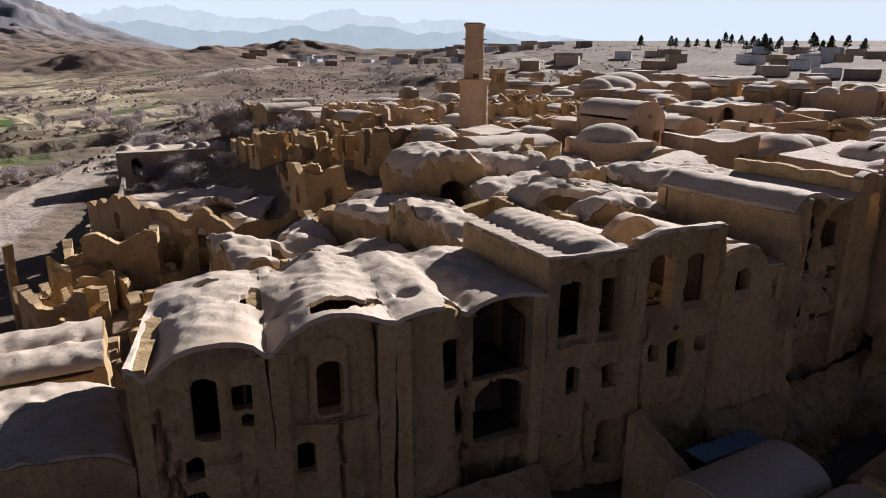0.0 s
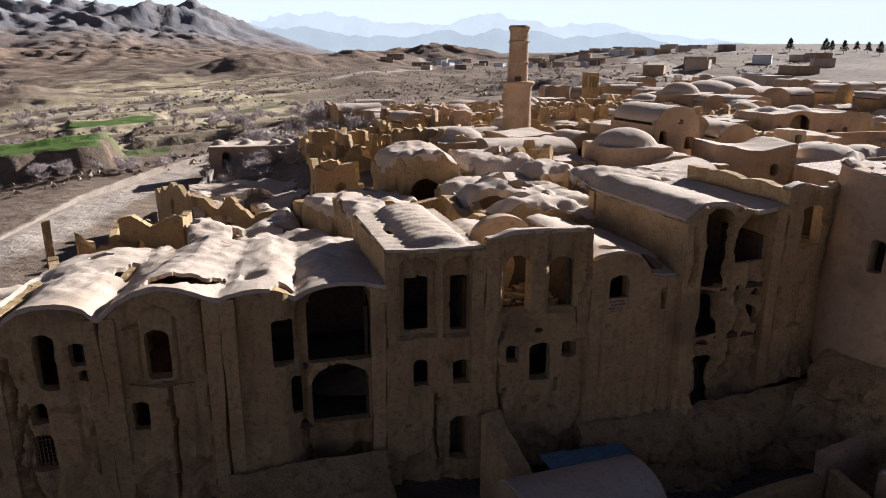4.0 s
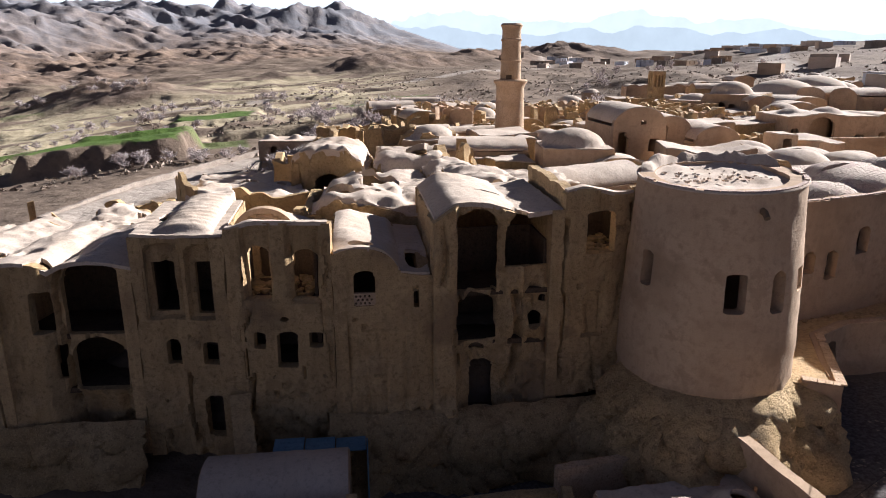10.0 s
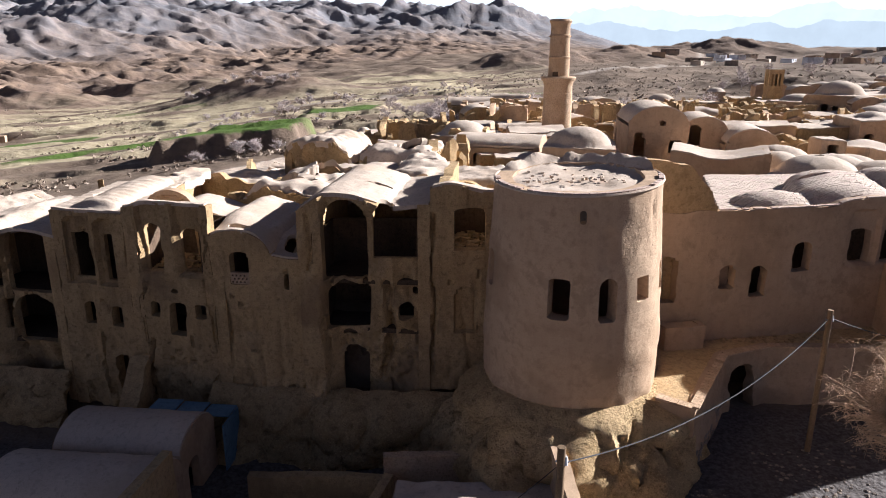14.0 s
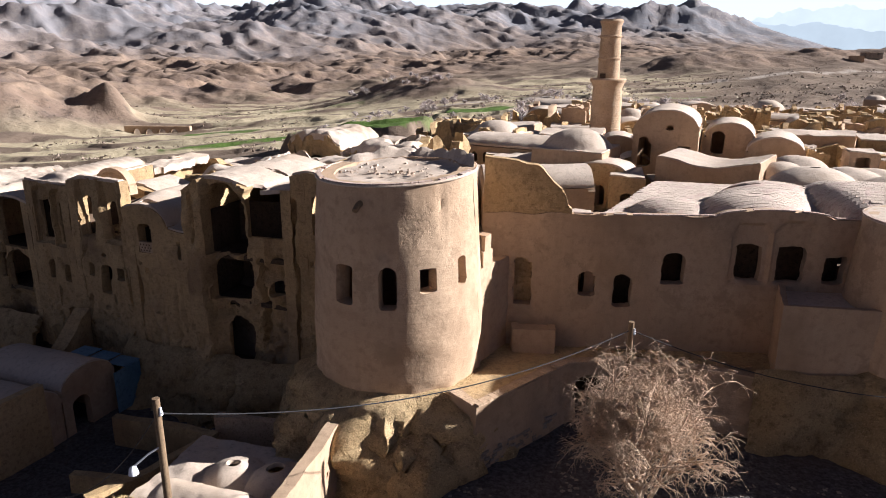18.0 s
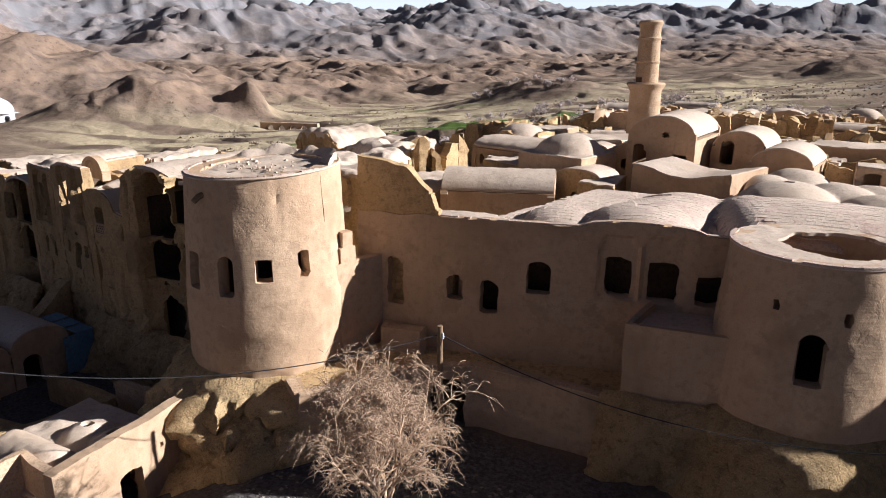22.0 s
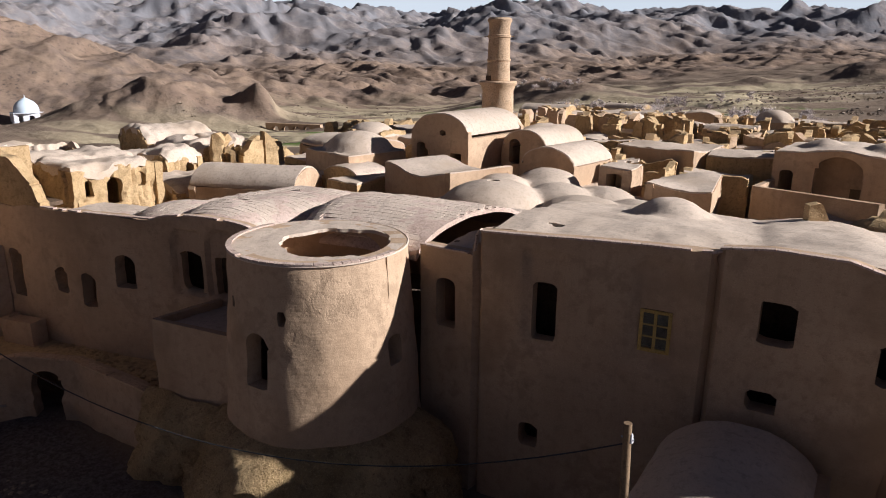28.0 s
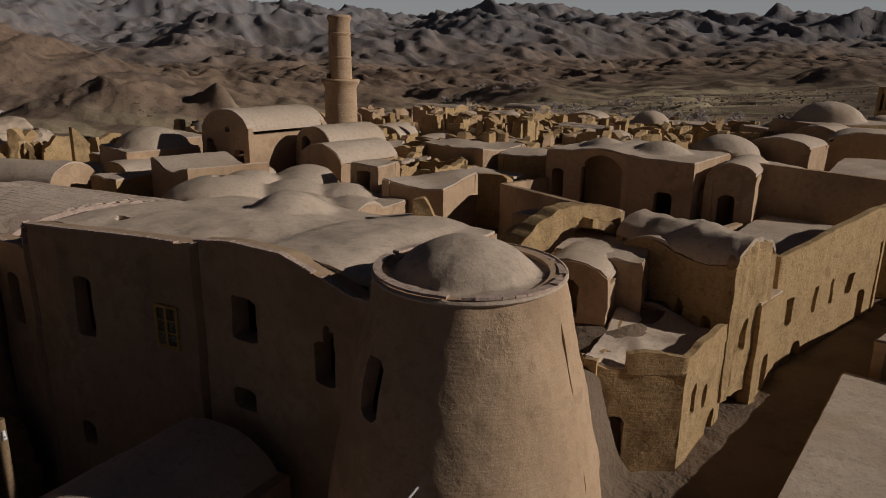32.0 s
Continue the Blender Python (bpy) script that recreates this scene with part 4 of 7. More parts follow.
dh = row_house("ruined_house", "tan mud-brick house with a roofless sunlit upper room", 18.46, 22.3, 21.5, -0.4, roof_d,
          [span(19.23, 20.01, 6.18, 8.18, 0.4), span(20.85, 21.75, 6.15, 8.04, 0.4), span(19.28, 19.74, 4.21, 4.84, 0.1), span(20.14, 20.92, 3.45, 4.88, 0.2), span(21.35, 21.88, 4.28, 4.89, 0.1), span(20.3, 20.6, 5.28, 5.48, 0.4)],
          lambda u, v: -np.minimum(np.minimum(u - 0.45, 4.5 - u), np.minimum(v - 0.6, 3.4 - v) + 0.1 * fbm(u * 2, v * 2, 3, 5)), mat={'f': ADOBE, 'l': OCHRE, 'r': OCHRE, 'b': OCHRE}, seed=5, sides='fl', cracks=((22.1, 0, 8.6, 0.08), (19.0, 0, 5.8, 0.06)), floors=((6.05, 5), (3.4, 5)),
          recess={"f": lambda u, v: 0.28 * smooth(-0.03, 0.05, D_ARCH(u, v))})
edge_wall(dh, [(22.25, 15.4), (22.25, 18.9)], -0.4, lambda u: 8.95 - 2.3 * smooth(0.35, 0.7, u), OCHRE, 61, thick=0.35)
edge_wall(dh, [(18.9, 18.55), (22.2, 18.4)], 5.0, lambda u: 8.0 - 0.5 * smooth(1.5, 3, u), OCHRE, 62, [(0.9, 6.1, 0.9, 1.5, 0.4), (2.4, 6.6, 0.5, 0.8, 0.3)], name="inner_wall")
rubble(dh, 19.0, 22.0, 16.0, 18.3, 6.05, 110, 5, mat=OCHRE)
rib = thing("arch_rib", "bare mud arch standing on the ruined roofs", "arch")
v, f = wall([(18.55, 17.45), (20.95, 17.2)], 8.0, lambda u: 8.25 + vault_h(u - 1.2, 2.42, 1.0), (), 0.45, 0.09, 0.03, seed=63, recess=lambda u, v: 0.16 * (opening(u, v, 1.2, 7.5, 1.9, 1.5, 0.42) > 0))
mesh_of("rib_body", v, f, PLASTER, rib)
def roof_e(s, t):
    return 7.3 + vault_h(s - 1.0, 2.9, 0.88) - 0.2 * smooth(1.8, 3.4, s) + smooth(0.3, 1.9, t) * (0.42 * smooth(1.9, 2.6, s) + 0.28 * (1 - smooth(0.0, 1.4, s)))
eh = row_house("ruined_house", "low tan mud-brick house with a small vault and latticed window", 22.3, 26.0, 21.0, -0.2, roof_e,
          [span(23.08, 23.88, 5.9, 7.27, 0.3), span(25.29, 25.84, 5.75, 6.4, 0.05)],
          lambda u, v: np.minimum(np.hypot((u - 1.0) / 0.5, (v - 0.6) / 0.3), np.hypot((u - 3.15) / 0.42, (v - 1.1) / 0.75)) - 1 + 0.3 * fbm(u * 2, v * 2, 2, 3), seed=6, floors=((5.6, 5),), shell=1.25,
          recess={"f": lambda u, v: 0.08 * (opening(u, v, 1.57, 3.8, 0.75, 1.15, 0.4) > 0) - 0.06 * smooth(4.1, 3.4, v) * (u > 0.6)})
v, f = wall([(23.0, float(fy(23.0)) + 0.12), (23.96, float(fy(23.96)) + 0.12)], 5.86, 6.38, [(0.16 + 0.165 * i + 0.08 * (j % 2), 5.95 + 0.135 * j, 0.085, 0.085, 0.3) for i in range(4) for j in range(3)], 0.16, 0.022, 0.006, seed=66)
mesh_of("lattice", v, f, PLASTER, eh)
def roof_f(s, t):
    return 8.95 + 0.3 * smooth(0, 1, s) + vault_h(s - 1.6, 3.6, 0.35) + 0.1 * np.sin(s * 1.4)
row_house("ruined_house", "tall tan mud-brick house with its vaults broken open to the yard", 26.0, 31.1, 22.0, 0.0, roof_f,
          [span(26.9, 28.6, 6.2, 9.42, 0.5), span(28.85, 30.95, 7.05, 9.48, 0.4), span(26.95, 28.62, 4.1, 6.1, 0.45), span(29.8, 30.42, 4.55, 5.12, 0.3), span(27.5, 28.52, 0.9, 3.31, 0.5), span(30.35, 30.6, 5.5, 5.8, 0.3), span(27.5, 28.1, 3.75, 4.0, 0.3)],
          lambda u, v: np.minimum(np.hypot((u - 2.6) / 0.5, (v - 3.0) / 0.25), np.hypot((u - 3.4) / 0.3, (v - 0.3) / 0.6)) - 1 + 0.4 * fbm(u * 2, v * 2, 3, 2), seed=7, floors=((6.1, 6), (4.0, 6), (0.9, 5)), rough=0.09, cracks=((27.0, 3, 9.4, 0.14), (26.3, 6.4, 9.0, 0.08), (29.3, 1.5, 6.2, 0.2), (28.4, 4, 7, 0.12)),
          recess={"f": lambda u, v: -0.35 * (1 - smooth(0.85, 1.05, u)) + 0.30 * smooth(1.0, 1.4, u) * smooth(9.3, 8.6, v) + 0.34 * fbm(u * 1.2, v * 0.9, 5, 6) * smooth(0.9, 1.4, u)})
def roof_y(s, t):
    return 9.95 + 0.15 * np.sin(s * 2)
yh = row_house("ruined_house", "narrow ochre mud-brick house with a window open to a sunlit court", 31.1, 34.4, 22.5, 1.5, roof_y,
          [span(32.01, 33.23, 7.44, 9.12, 0.1)], lambda u, v: -np.minimum(np.minimum(u + 1, 4.5 - u), np.minimum(v - 0.5, 9.5 - v) + 0.1 * fbm(u * 2, v, 3, 5)), seed=8, sides='f', cracks=((31.2, 2, 9.0, 0.12), (33.9, 4, 9.5, 0.1)), floors=((7.3, 6),), mat={'f': ADOBE, 'l': OCHRE, 'r': OCHRE, 'b': OCHRE},
          recess={"f": lambda u, v: 0.22 * (opening(u, v, 1.38, 4.0, 0.85, 1.88, 0.5) > 0)})

edge_wall(yh, [(31.3, 22.0), (31.3, 15.6)], 2.0, 9.9, OCHRE, 64)
edge_wall(yh, [(34.3, 15.9), (34.3, 17.6)], 2.0, lambda u: 9.9 - 2.2 * smooth(0.5, 1.0, u), OCHRE, 65)
edge_wall(yh, [(31.4, 20.3), (34.6, 20.2)], 5.0, lambda u: 9.3 - 0.9 * smooth(1, 2.5, u), OCHRE, 66, [(1.8, 7.4, 0.9, 1.5, 0.4)], name="inner_wall")
rubble(yh, 31.6, 34.0, 16.3, 20.0, 7.3, 110, 6, mat=OCHRE)

# ---- round towers ----
def tower(name, label, centre, prof, z0, ztop, opens, res=0.16, thick=0.5, a0=0, a1=360, rough=0.03, mat=None, recess=None, seed=0, rim=0.05, ragged=0.0, tilt=None):
    """A round tower: prof gives (z, radius); opens are (bearing in degrees, sill, width, height, rise); it may lean its rim by tilt(angle)."""
    ob = thing(name, label, "tower")
    zs, rs = zip(*prof)
    rm = float(np.mean(rs))
    us = np.linspace(math.radians(a0) * rm, math.radians(a1) * rm, int(math.radians(a1 - a0) * rm / res) + 2)
    vs = np.linspace(z0, ztop + 0.4, int((ztop + 0.4 - z0) / res) + 2)
    def at(u, v):
        a, r = u / rm, np.interp(v, zs, rs)
        return np.stack([centre[0] + r * np.cos(a), centre[1] + r * np.sin(a), v], -1)
    def solid(u, v):
        s = ztop + (tilt(u / rm) if tilt else 0 * u) + (ragged * fbm(u * 1.5, 0 * u, 3, seed) if ragged else 0) - v
        for b, oz, w, h, rise in opens:
            cu = math.radians(b) * rm
            d = (u - cu + math.pi * rm) % (2 * math.pi * rm) - math.pi * rm
            s = np.minimum(s, -opening(d, v, 0.0, oz, w, h, rise))
        return s
    v, f = sheet(us, vs, at, solid, lambda u, v: np.stack([np.cos(u / rm), np.sin(u / rm), 0 * u], -1), recess, thick, rough, seed)
    mesh_of("shaft", v, f, mat or PLASTER, ob)
    if rim:
        a = np.linspace(math.radians(a0), math.radians(a1), 90)
        zt = ztop + (tilt(a) if tilt else 0 * a)
        r = np.interp(zt, zs, rs) + 0.02
        mesh_of("rim", *tube(np.stack([centre[0] + r * np.cos(a), centre[1] + r * np.sin(a), zt - 0.02], -1), rim, 6), ROOF, ob)
    return ob

def disc(name, centre, r, z, mat, parent, bumpf=None, res=0.2):
    us = np.linspace(-r, r, int(2 * r / res) + 2)
    z_of = bumpf or (lambda u, v: 0 * u)
    v, f = sheet(us, us, lambda u, v: np.stack([centre[0] + u, centre[1] + v, z + z_of(u, v)], -1), lambda u, v: r - np.hypot(u, v), lambda u, v: np.stack([0 * u, 0 * u, 0 * u + 1], -1), None, 0.25, 0.04, 3)
    return mesh_of(name, v, f, mat, parent)

C1 = (36.45, 14.3)
t1 = tower("round_tower", "large round mud-plastered tower with small windows and a crack", C1, [(2.5, 3.15), (5, 3.2), (8, 3.05), (11, 2.85)], 2.4, 10.7,
           [(-163, 6.9, 0.55, 1.3, 0.05), (-103, 6.45, 0.7, 1.4, 0.08), (-73, 6.4, 0.62, 1.5, 0.45), (-47, 6.95, 0.6, 0.85, 0.05), (-74, 9.0, 0.18, 0.22, 0.3), (-20, 7.0, 0.45, 1.0, 0.1)], tilt=lambda a: 0.15 * np.sin(a + 0.6), ragged=0.03, thick=0.6, rough=0.022,
           recess=lambda u, v: 0.07 * smooth(0.07, 0.02, np.abs(u / 3.06 * 3.06 - (math.radians(325) * 3.06 + 0.22 * fbm(v * 0.8, 0 * v, 4, 9)))) * smooth(7.5, 8.5, v) + 0.10 * (opening((u - math.radians(287) * 3.06), v, 0.0, 8.2, 0.5, 1.3, 0.4) > 0) * (opening((u - math.radians(287) * 3.06), v, 0.0, 8.2, 0.5, 1.3, 0.4) < 9) + 0.10 * fbm(u * 1.6, v * 1.6, 4, 17) * smooth(4.2, 3.0, v))
mesh_of("drain_spout", *tube([(36.4, 11.6, 10.02), (36.4, 11.25, 9.95), (36.38, 11.05, 9.8)], [0.12, 0.11, 0.1], 10), WOOD, t1)
rubble(t1, 34.6, 38.2, 13.2, 16.0, 10.62, 70, 7, (0.02, 0.07))
disc("floor", C1, 2.78, 10.6, ROOF, t1, lambda u, v: 0.054 * (v * 0.825 + u * 0.565) + 0.06 * fbm(u, v, 4, 2) + 0.35 * smooth(2.2, 2.6, np.hypot(u, v)) * (v > 0.8) * (1 + 0.6 * fbm(u * 1.5, v * 1.5, 3, 4)))
C2 = (55.15, 19.8)
t2 = tower("round_tower", "squat round mud-plastered tower open at the top", C2, [(1, 3.2), (4, 3.02), (5.5, 2.93), (7.7, 2.75), (9.4, 2.63)], 1.0, 9.15,
           [(-84, 5.55, 0.78, 1.6, 0.5), (-67, 7.45, 0.3, 0.42, 0.2), (-107, 7.52, 0.2, 0.45, 0.2), (2, 5.9, 0.6, 0.9, 0.3)], rim=0.03)
disc("floor", C2, 2.3, 8.0, PLASTER, t2)
v, f = quad_roof([(C2[0] - 2.8, C2[1] - 2.8), (C2[0] + 2.8, C2[1] - 2.8), (C2[0] + 2.8, C2[1] + 2.8), (C2[0] - 2.8, C2[1] + 2.8)], lambda u, v: 9.15 + 0.0 * v, lambda u, v: np.minimum(2.58 - np.hypot(u - 2.8, v - 2.8), np.hypot((u - 3.3) / 1.7, (v - 3.0) / 1.6) - 1 + 0.10 * fbm(u * 1.5, v * 1.5, 3, 4)), 0.12, 0.1, 0.02, 0)
mesh_of("broken_roof", v, f, ROOF, t2)
C3 = (72.72, 24.6)
t3 = tower("round_tower", "tapering round mud-plastered tower with a low dome inside its rim", C3, [(-1, 3.5), (3, 3.25), (6.3, 2.8), (8.25, 2.38), (9.2, 2.13), (10.4, 1.87)], 0.5, 10.25,
           [(-107, 7.7, 0.62, 1.2, 0.1), (-100, 4.6, 0.28, 0.5, 0.2)], thick=0.3, tilt=lambda a: 0.06 * np.sin(a))
disc("roof", C3, 1.8, 10.2, ROOF, t3, lambda u, v: dome_h(u, v, -0.12, 0.05, 1.42, 0.66, 0.75), 0.09)

# ---- curtain walls ----
CW = [(39.0, 16.75), (42.71, 17.62), (44.05, 17.92), (45.84, 18.41), (48.52, 19.36), (52.6, 20.3)]
xy_, nn_, cum_ = line_map(CW)
def cu(x):
    return float(np.interp(x, [p[0] for p in CW], cum_))
def cw_top(u):
    x = np.interp(u, cum_, [p[0] for p in CW])
    return 8.8 + vault_h(x - 49.6, 4.0, 0.25)
curtain = thing("curtain_wall", "long mud-plastered wall with arched windows and a broken ochre crest", "wall")
cw_open = [(cu((a + b) / 2), z0, b - a + 0.02, z1 - z0, r) for a, b, z0, z1, r in ((42.69, 43.32, 5.52, 6.56, 0.4), (44.0, 44.7, 5.11, 6.48, 0.45), (45.73, 46.6, 6.08, 7.4, 0.4), (48.41, 49.33, 6.25, 7.7, 0.05), (49.92, 50.91, 6.25, 7.65, 0.05), (51.5, 52.3, 6.3, 7.4, 0.05), (40.2, 40.9, 5.0, 7.0, 0.3))]
v, f = wall(CW, 2.0, cw_top, cw_open, 0.5, 0.14, 0.03, seed=11, ragged=0.05, recess=lambda u, v: 0.16 * ((opening(u, v, cu(48.87), 6.2, 1.3, 2.4, 0.3) > 0) | (opening(u, v, cu(50.4), 6.2, 1.35, 2.5, 0.3) > 0)))
mesh_of("wall_body", v, f, PLASTER, curtain)
# unseen dark backing added: shade behind the windows is in its colour
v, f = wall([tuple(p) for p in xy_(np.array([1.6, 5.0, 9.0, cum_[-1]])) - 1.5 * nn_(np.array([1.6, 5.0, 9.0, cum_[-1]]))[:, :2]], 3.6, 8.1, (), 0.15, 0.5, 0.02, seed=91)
mesh_of("room_wall", v, f, INNER_SHADE, curtain)
v, f = wall([(39.0, 16.8), (42.3, 17.57)], 8.74, lambda u: 10.95 - 0.9 * smooth(1.9, 3.3, u) - 0.12 * u - 0.6 * smooth(3.0, 3.35, u), (), 0.42, 0.1, 0.05, seed=13, ragged=0.12)
mesh_of("broken_crest", v, f, OCHRE, curtain)
EW = [(57.3, 22.0), (59.3, 22.05), (61.4, 22.3), (64.1, 22.87), (66.9, 23.2), (70.0, 23.4), (71.2, 23.4)]
xe_, ne_, ecum = line_map(EW)
def eu(x):
    return float(np.interp(x, [p[0] for p in EW], ecum))
def ew_top(u):
    x = np.interp(u, ecum, [p[0] for p in EW])
    return np.interp(x, [57, 59.25, 59.35, 62, 65.8, 65.85, 67, 68.6, 70.6, 71.2], [8.9, 8.9, 9.62, 9.75, 9.85, 9.98, 10.1, 10.07, 9.5, 9.5])
eastwall = thing("curtain_wall", "tall plain mud-plastered wall with deep windows and a drain seam", "wall")
ew_open = [(eu((a + b) / 2), z0, b - a, z1 - z0, r) for a, b, z0, z1, r in ((61.06, 61.79, 6.63, 8.38, 0.2), (64.01, 64.85, 6.85, 8.06, 0.02), (66.89, 67.72, 7.72, 8.83, 0.02), (66.81, 67.54, 5.9, 6.46, 0.02), (69.47, 70.1, 7.24, 8.3, 0.2), (69.75, 70.05, 8.2, 8.7, 0.3), (60.85, 61.46, 3.19, 3.94, 0.2), (57.9, 58.6, 6.4, 8.0, 0.3))]
v, f = wall(EW, 0.5, ew_top, ew_open, 0.55, 0.16, 0.025, seed=12, recess=lambda u, v: 0.14 * ((opening(u, v, eu(61.4), 6.4, 1.2, 2.9, 0.15) > 0) | (opening(u, v, eu(64.45), 6.5, 1.3, 2.9, 0.15) > 0)) + 0.25 * (np.abs(u - eu(65.83)) < 0.12) + 0.2 * (np.abs(u - eu(59.33)) < 0.08))
mesh_of("wall_body", v, f, PLASTER, eastwall)
# dark sheet added behind these windows for the shade of the rooms
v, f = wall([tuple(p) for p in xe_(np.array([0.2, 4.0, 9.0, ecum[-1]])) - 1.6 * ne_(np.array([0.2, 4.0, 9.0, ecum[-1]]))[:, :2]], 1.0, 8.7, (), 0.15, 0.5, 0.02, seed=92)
mesh_of("room_wall", v, f, INNER_SHADE, eastwall)

# ---- minaret ----
MC = (38.38, 57.1)
minaret = thing("minaret", "tall ochre brick minaret of two shafts with a corbelled gallery", "minaret")
v, f = turned([(1.42, 4.5), (1.38, 8.0), (1.32, 11.75), (1.40, 11.9), (1.42, 12.05), (1.58, 12.2), (1.62, 12.4), (1.55, 12.5), (0.0, 12.52)], 56, MC)
mesh_of("lower_shaft", v, f, BRICK, minaret)
v, f = turned([(0.98, 12.5), (0.95, 14.1), (1.0, 14.15), (1.0, 14.28), (0.94, 14.32), (0.90, 16.0), (0.97, 16.05), (0.97, 16.2), (0.89, 16.25), (0.87, 17.0), (0.93, 17.1), (0.93, 17.2), (1.0, 17.3), (1.03, 17.45), (0.9, 17.6), (0.0, 17.6)], 48, MC)
mesh_of("upper_shaft", v, f, BRICK, minaret)
for b in (-150, -60, 30, 120):
    mesh_of("tie_beam", *tube([(MC[0] + 0.8 * math.cos(radians(b)), MC[1] + 0.8 * math.sin(radians(b)), 16.1), (MC[0] + 1.25 * math.cos(radians(b)), MC[1] + 1.25 * math.sin(radians(b)), 16.1)], 0.035, 6), WOOD, minaret)
a0 = radians(-118)
# solid dark box set in for the shaded opening
mesh_of("doorway", *box(MC[0] - 0.62, MC[1] - 1.0, 12.55, MC[0] - 0.12, MC[1] - 0.7, 12.95), INNER_SHADE, minaret)
# raised herringbone courses on the lower shaft
for i, z in enumerate((6.2, 7.6, 9.0, 10.0, 10.9)):
    r = 1.40 - 0.018 * (z - 5)
    mesh_of("band", *turned([(r, z), (r + 0.045, z + 0.04), (r + 0.045, z + (0.5 if i % 2 else 0.12)), (r, z + (0.54 if i % 2 else 0.16))], 56, MC), BRICK, minaret)
# ---- rock under the walls ----
def rock_skirt(label, path, z_top, z_low, reach, seed, res=0.22, amp=0.35):
    """Weathered conglomerate under a wall foot: a bulging face along a plan line, from its top out and down to the ground."""
    xy, nn, cum = line_map(path)
    us, vs = np.linspace(0, cum[-1], int(cum[-1] / res)), np.linspace(0, 1, int((z_top - z_low + reach) / res))
    def at(u, v):
        n = nn(u)
        knob = fbm(u * 0.9, v * 3.2, 5, seed) + 0.7 * np.abs(fbm(u * 2.1, v * 5, 3, seed + 3))
        knob = knob + 0.55 * crests(u * 0.55 + seed, v * 2.0, 4, seed + 9) + 0.25 * gnoise(u * 3.1, v * 8, seed + 12) + 0.3 * np.abs(gnoise(u * 1.7 + 5, v * 11, seed + 15))
        out = reach * v ** 0.7 + amp * knob * smooth(0, 0.25, v)
        z = z_top + (z_low - z_top) * v ** 1.25 + 0.25 * amp * fbm(u * 1.4 + 9, v * 3, 3, seed + 1) * (v > 0.05)
        return np.concatenate([xy(u) + n[..., :2] * out[..., None], z[..., None]], -1)
    v, f = sheet(us, vs, at, None, None, None, 0.3)
    return tagged(mesh_of("cliff_rock", v, f, ROCK, sharp=60), label, "rock", kind="structure")
def ring(c, r, a0, a1, n=24):
    a = np.radians(np.linspace(a0, a1, n))
    return np.stack([c[0] + r * np.cos(a), c[1] + r * np.sin(a)], -1)
rock_skirt("crumbling yellow conglomerate under the tower", ring(C1, 2.95, -185, 15), 3.1, -1.4, 2.0, 5, amp=0.6)
rock_skirt("dark conglomerate under the squat tower", ring(C2, 2.85, -215, 25, 30), 3.7, 0.2, 1.35, 8, amp=0.4)
rock_skirt("dark conglomerate under the balcony", [(49.4, 17.35), (50.2, 17.3), (51.6, 17.5), (53.0, 17.6)], 3.5, 0.4, 0.7, 9, amp=0.35)
rock_skirt("dark earth and rock at the foot of the old row", [(22.0, 15.3), (26, 15.1), (31, 15.35), (34.2, 15.6)], 1.25, -1.4, 1.5, 11, amp=0.4)
rock_skirt("crumbled earth at the foot of the old row", [(9.5, 16.5), (12.3, 16.4), (14.9, 16.25)], 1.0, -1.3, 0.8, 15, amp=0.3)

# ---- terrace, gate and balcony below the curtain wall ----
terrace = thing("terrace", "raised earth terrace held by a rubble and mud wall", "terrace")
EDGE = [(39.3, 12.1), (40.5, 11.42), (41.6, 13.55), (42.75, 15.85), (44.7, 16.85), (47.25, 17.0), (49.0, 17.1), (50.9, 17.15)]
v, f = wall(EDGE, -0.5, lambda u: 3.36 - 0.25 * smooth(12.5, 14.8, u), [(7.3, 0.7, 1.3, 2.15, 0.45)], 0.5, 0.14, 0.05, seed=3, ragged=0.03, recess=lambda u, v: -0.10 * smooth(1.9, 1.6, v + 0.2 * fbm(u, 0 * u, 3, 5)))
mesh_of("retaining_wall", v, f, PLASTER, terrace)
top = [(38.2, 12.4), (40.2, 11.7), (42.5, 15.95), (44.6, 17.05), (50.4, 17.3), (50.4, 20.0), (39.2, 17.2)]
mesh_of("terrace_top", [(x, y, 3.3) for x, y in top] + [(x, y, 3.0) for x, y in top], [tuple(range(7)), tuple(range(13, 6, -1))] + [(i, i + 7, (i + 1) % 7 + 7, (i + 1) % 7) for i in range(7)], ADOBE, terrace)
rubble(terrace, 42.6, 49.5, 17.5, 18.2, 3.28, 90, 21, (0.03, 0.1), ADOBE)
# dark sheet added behind the gate arch for the shade in it
mesh_of("gate_back", *box(42.4, 18.6, 0.5, 45.5, 18.9, 3.0), INNER_SHADE, terrace)
# rubble courses at the foot of the terrace corner
rs = random.Random(14)
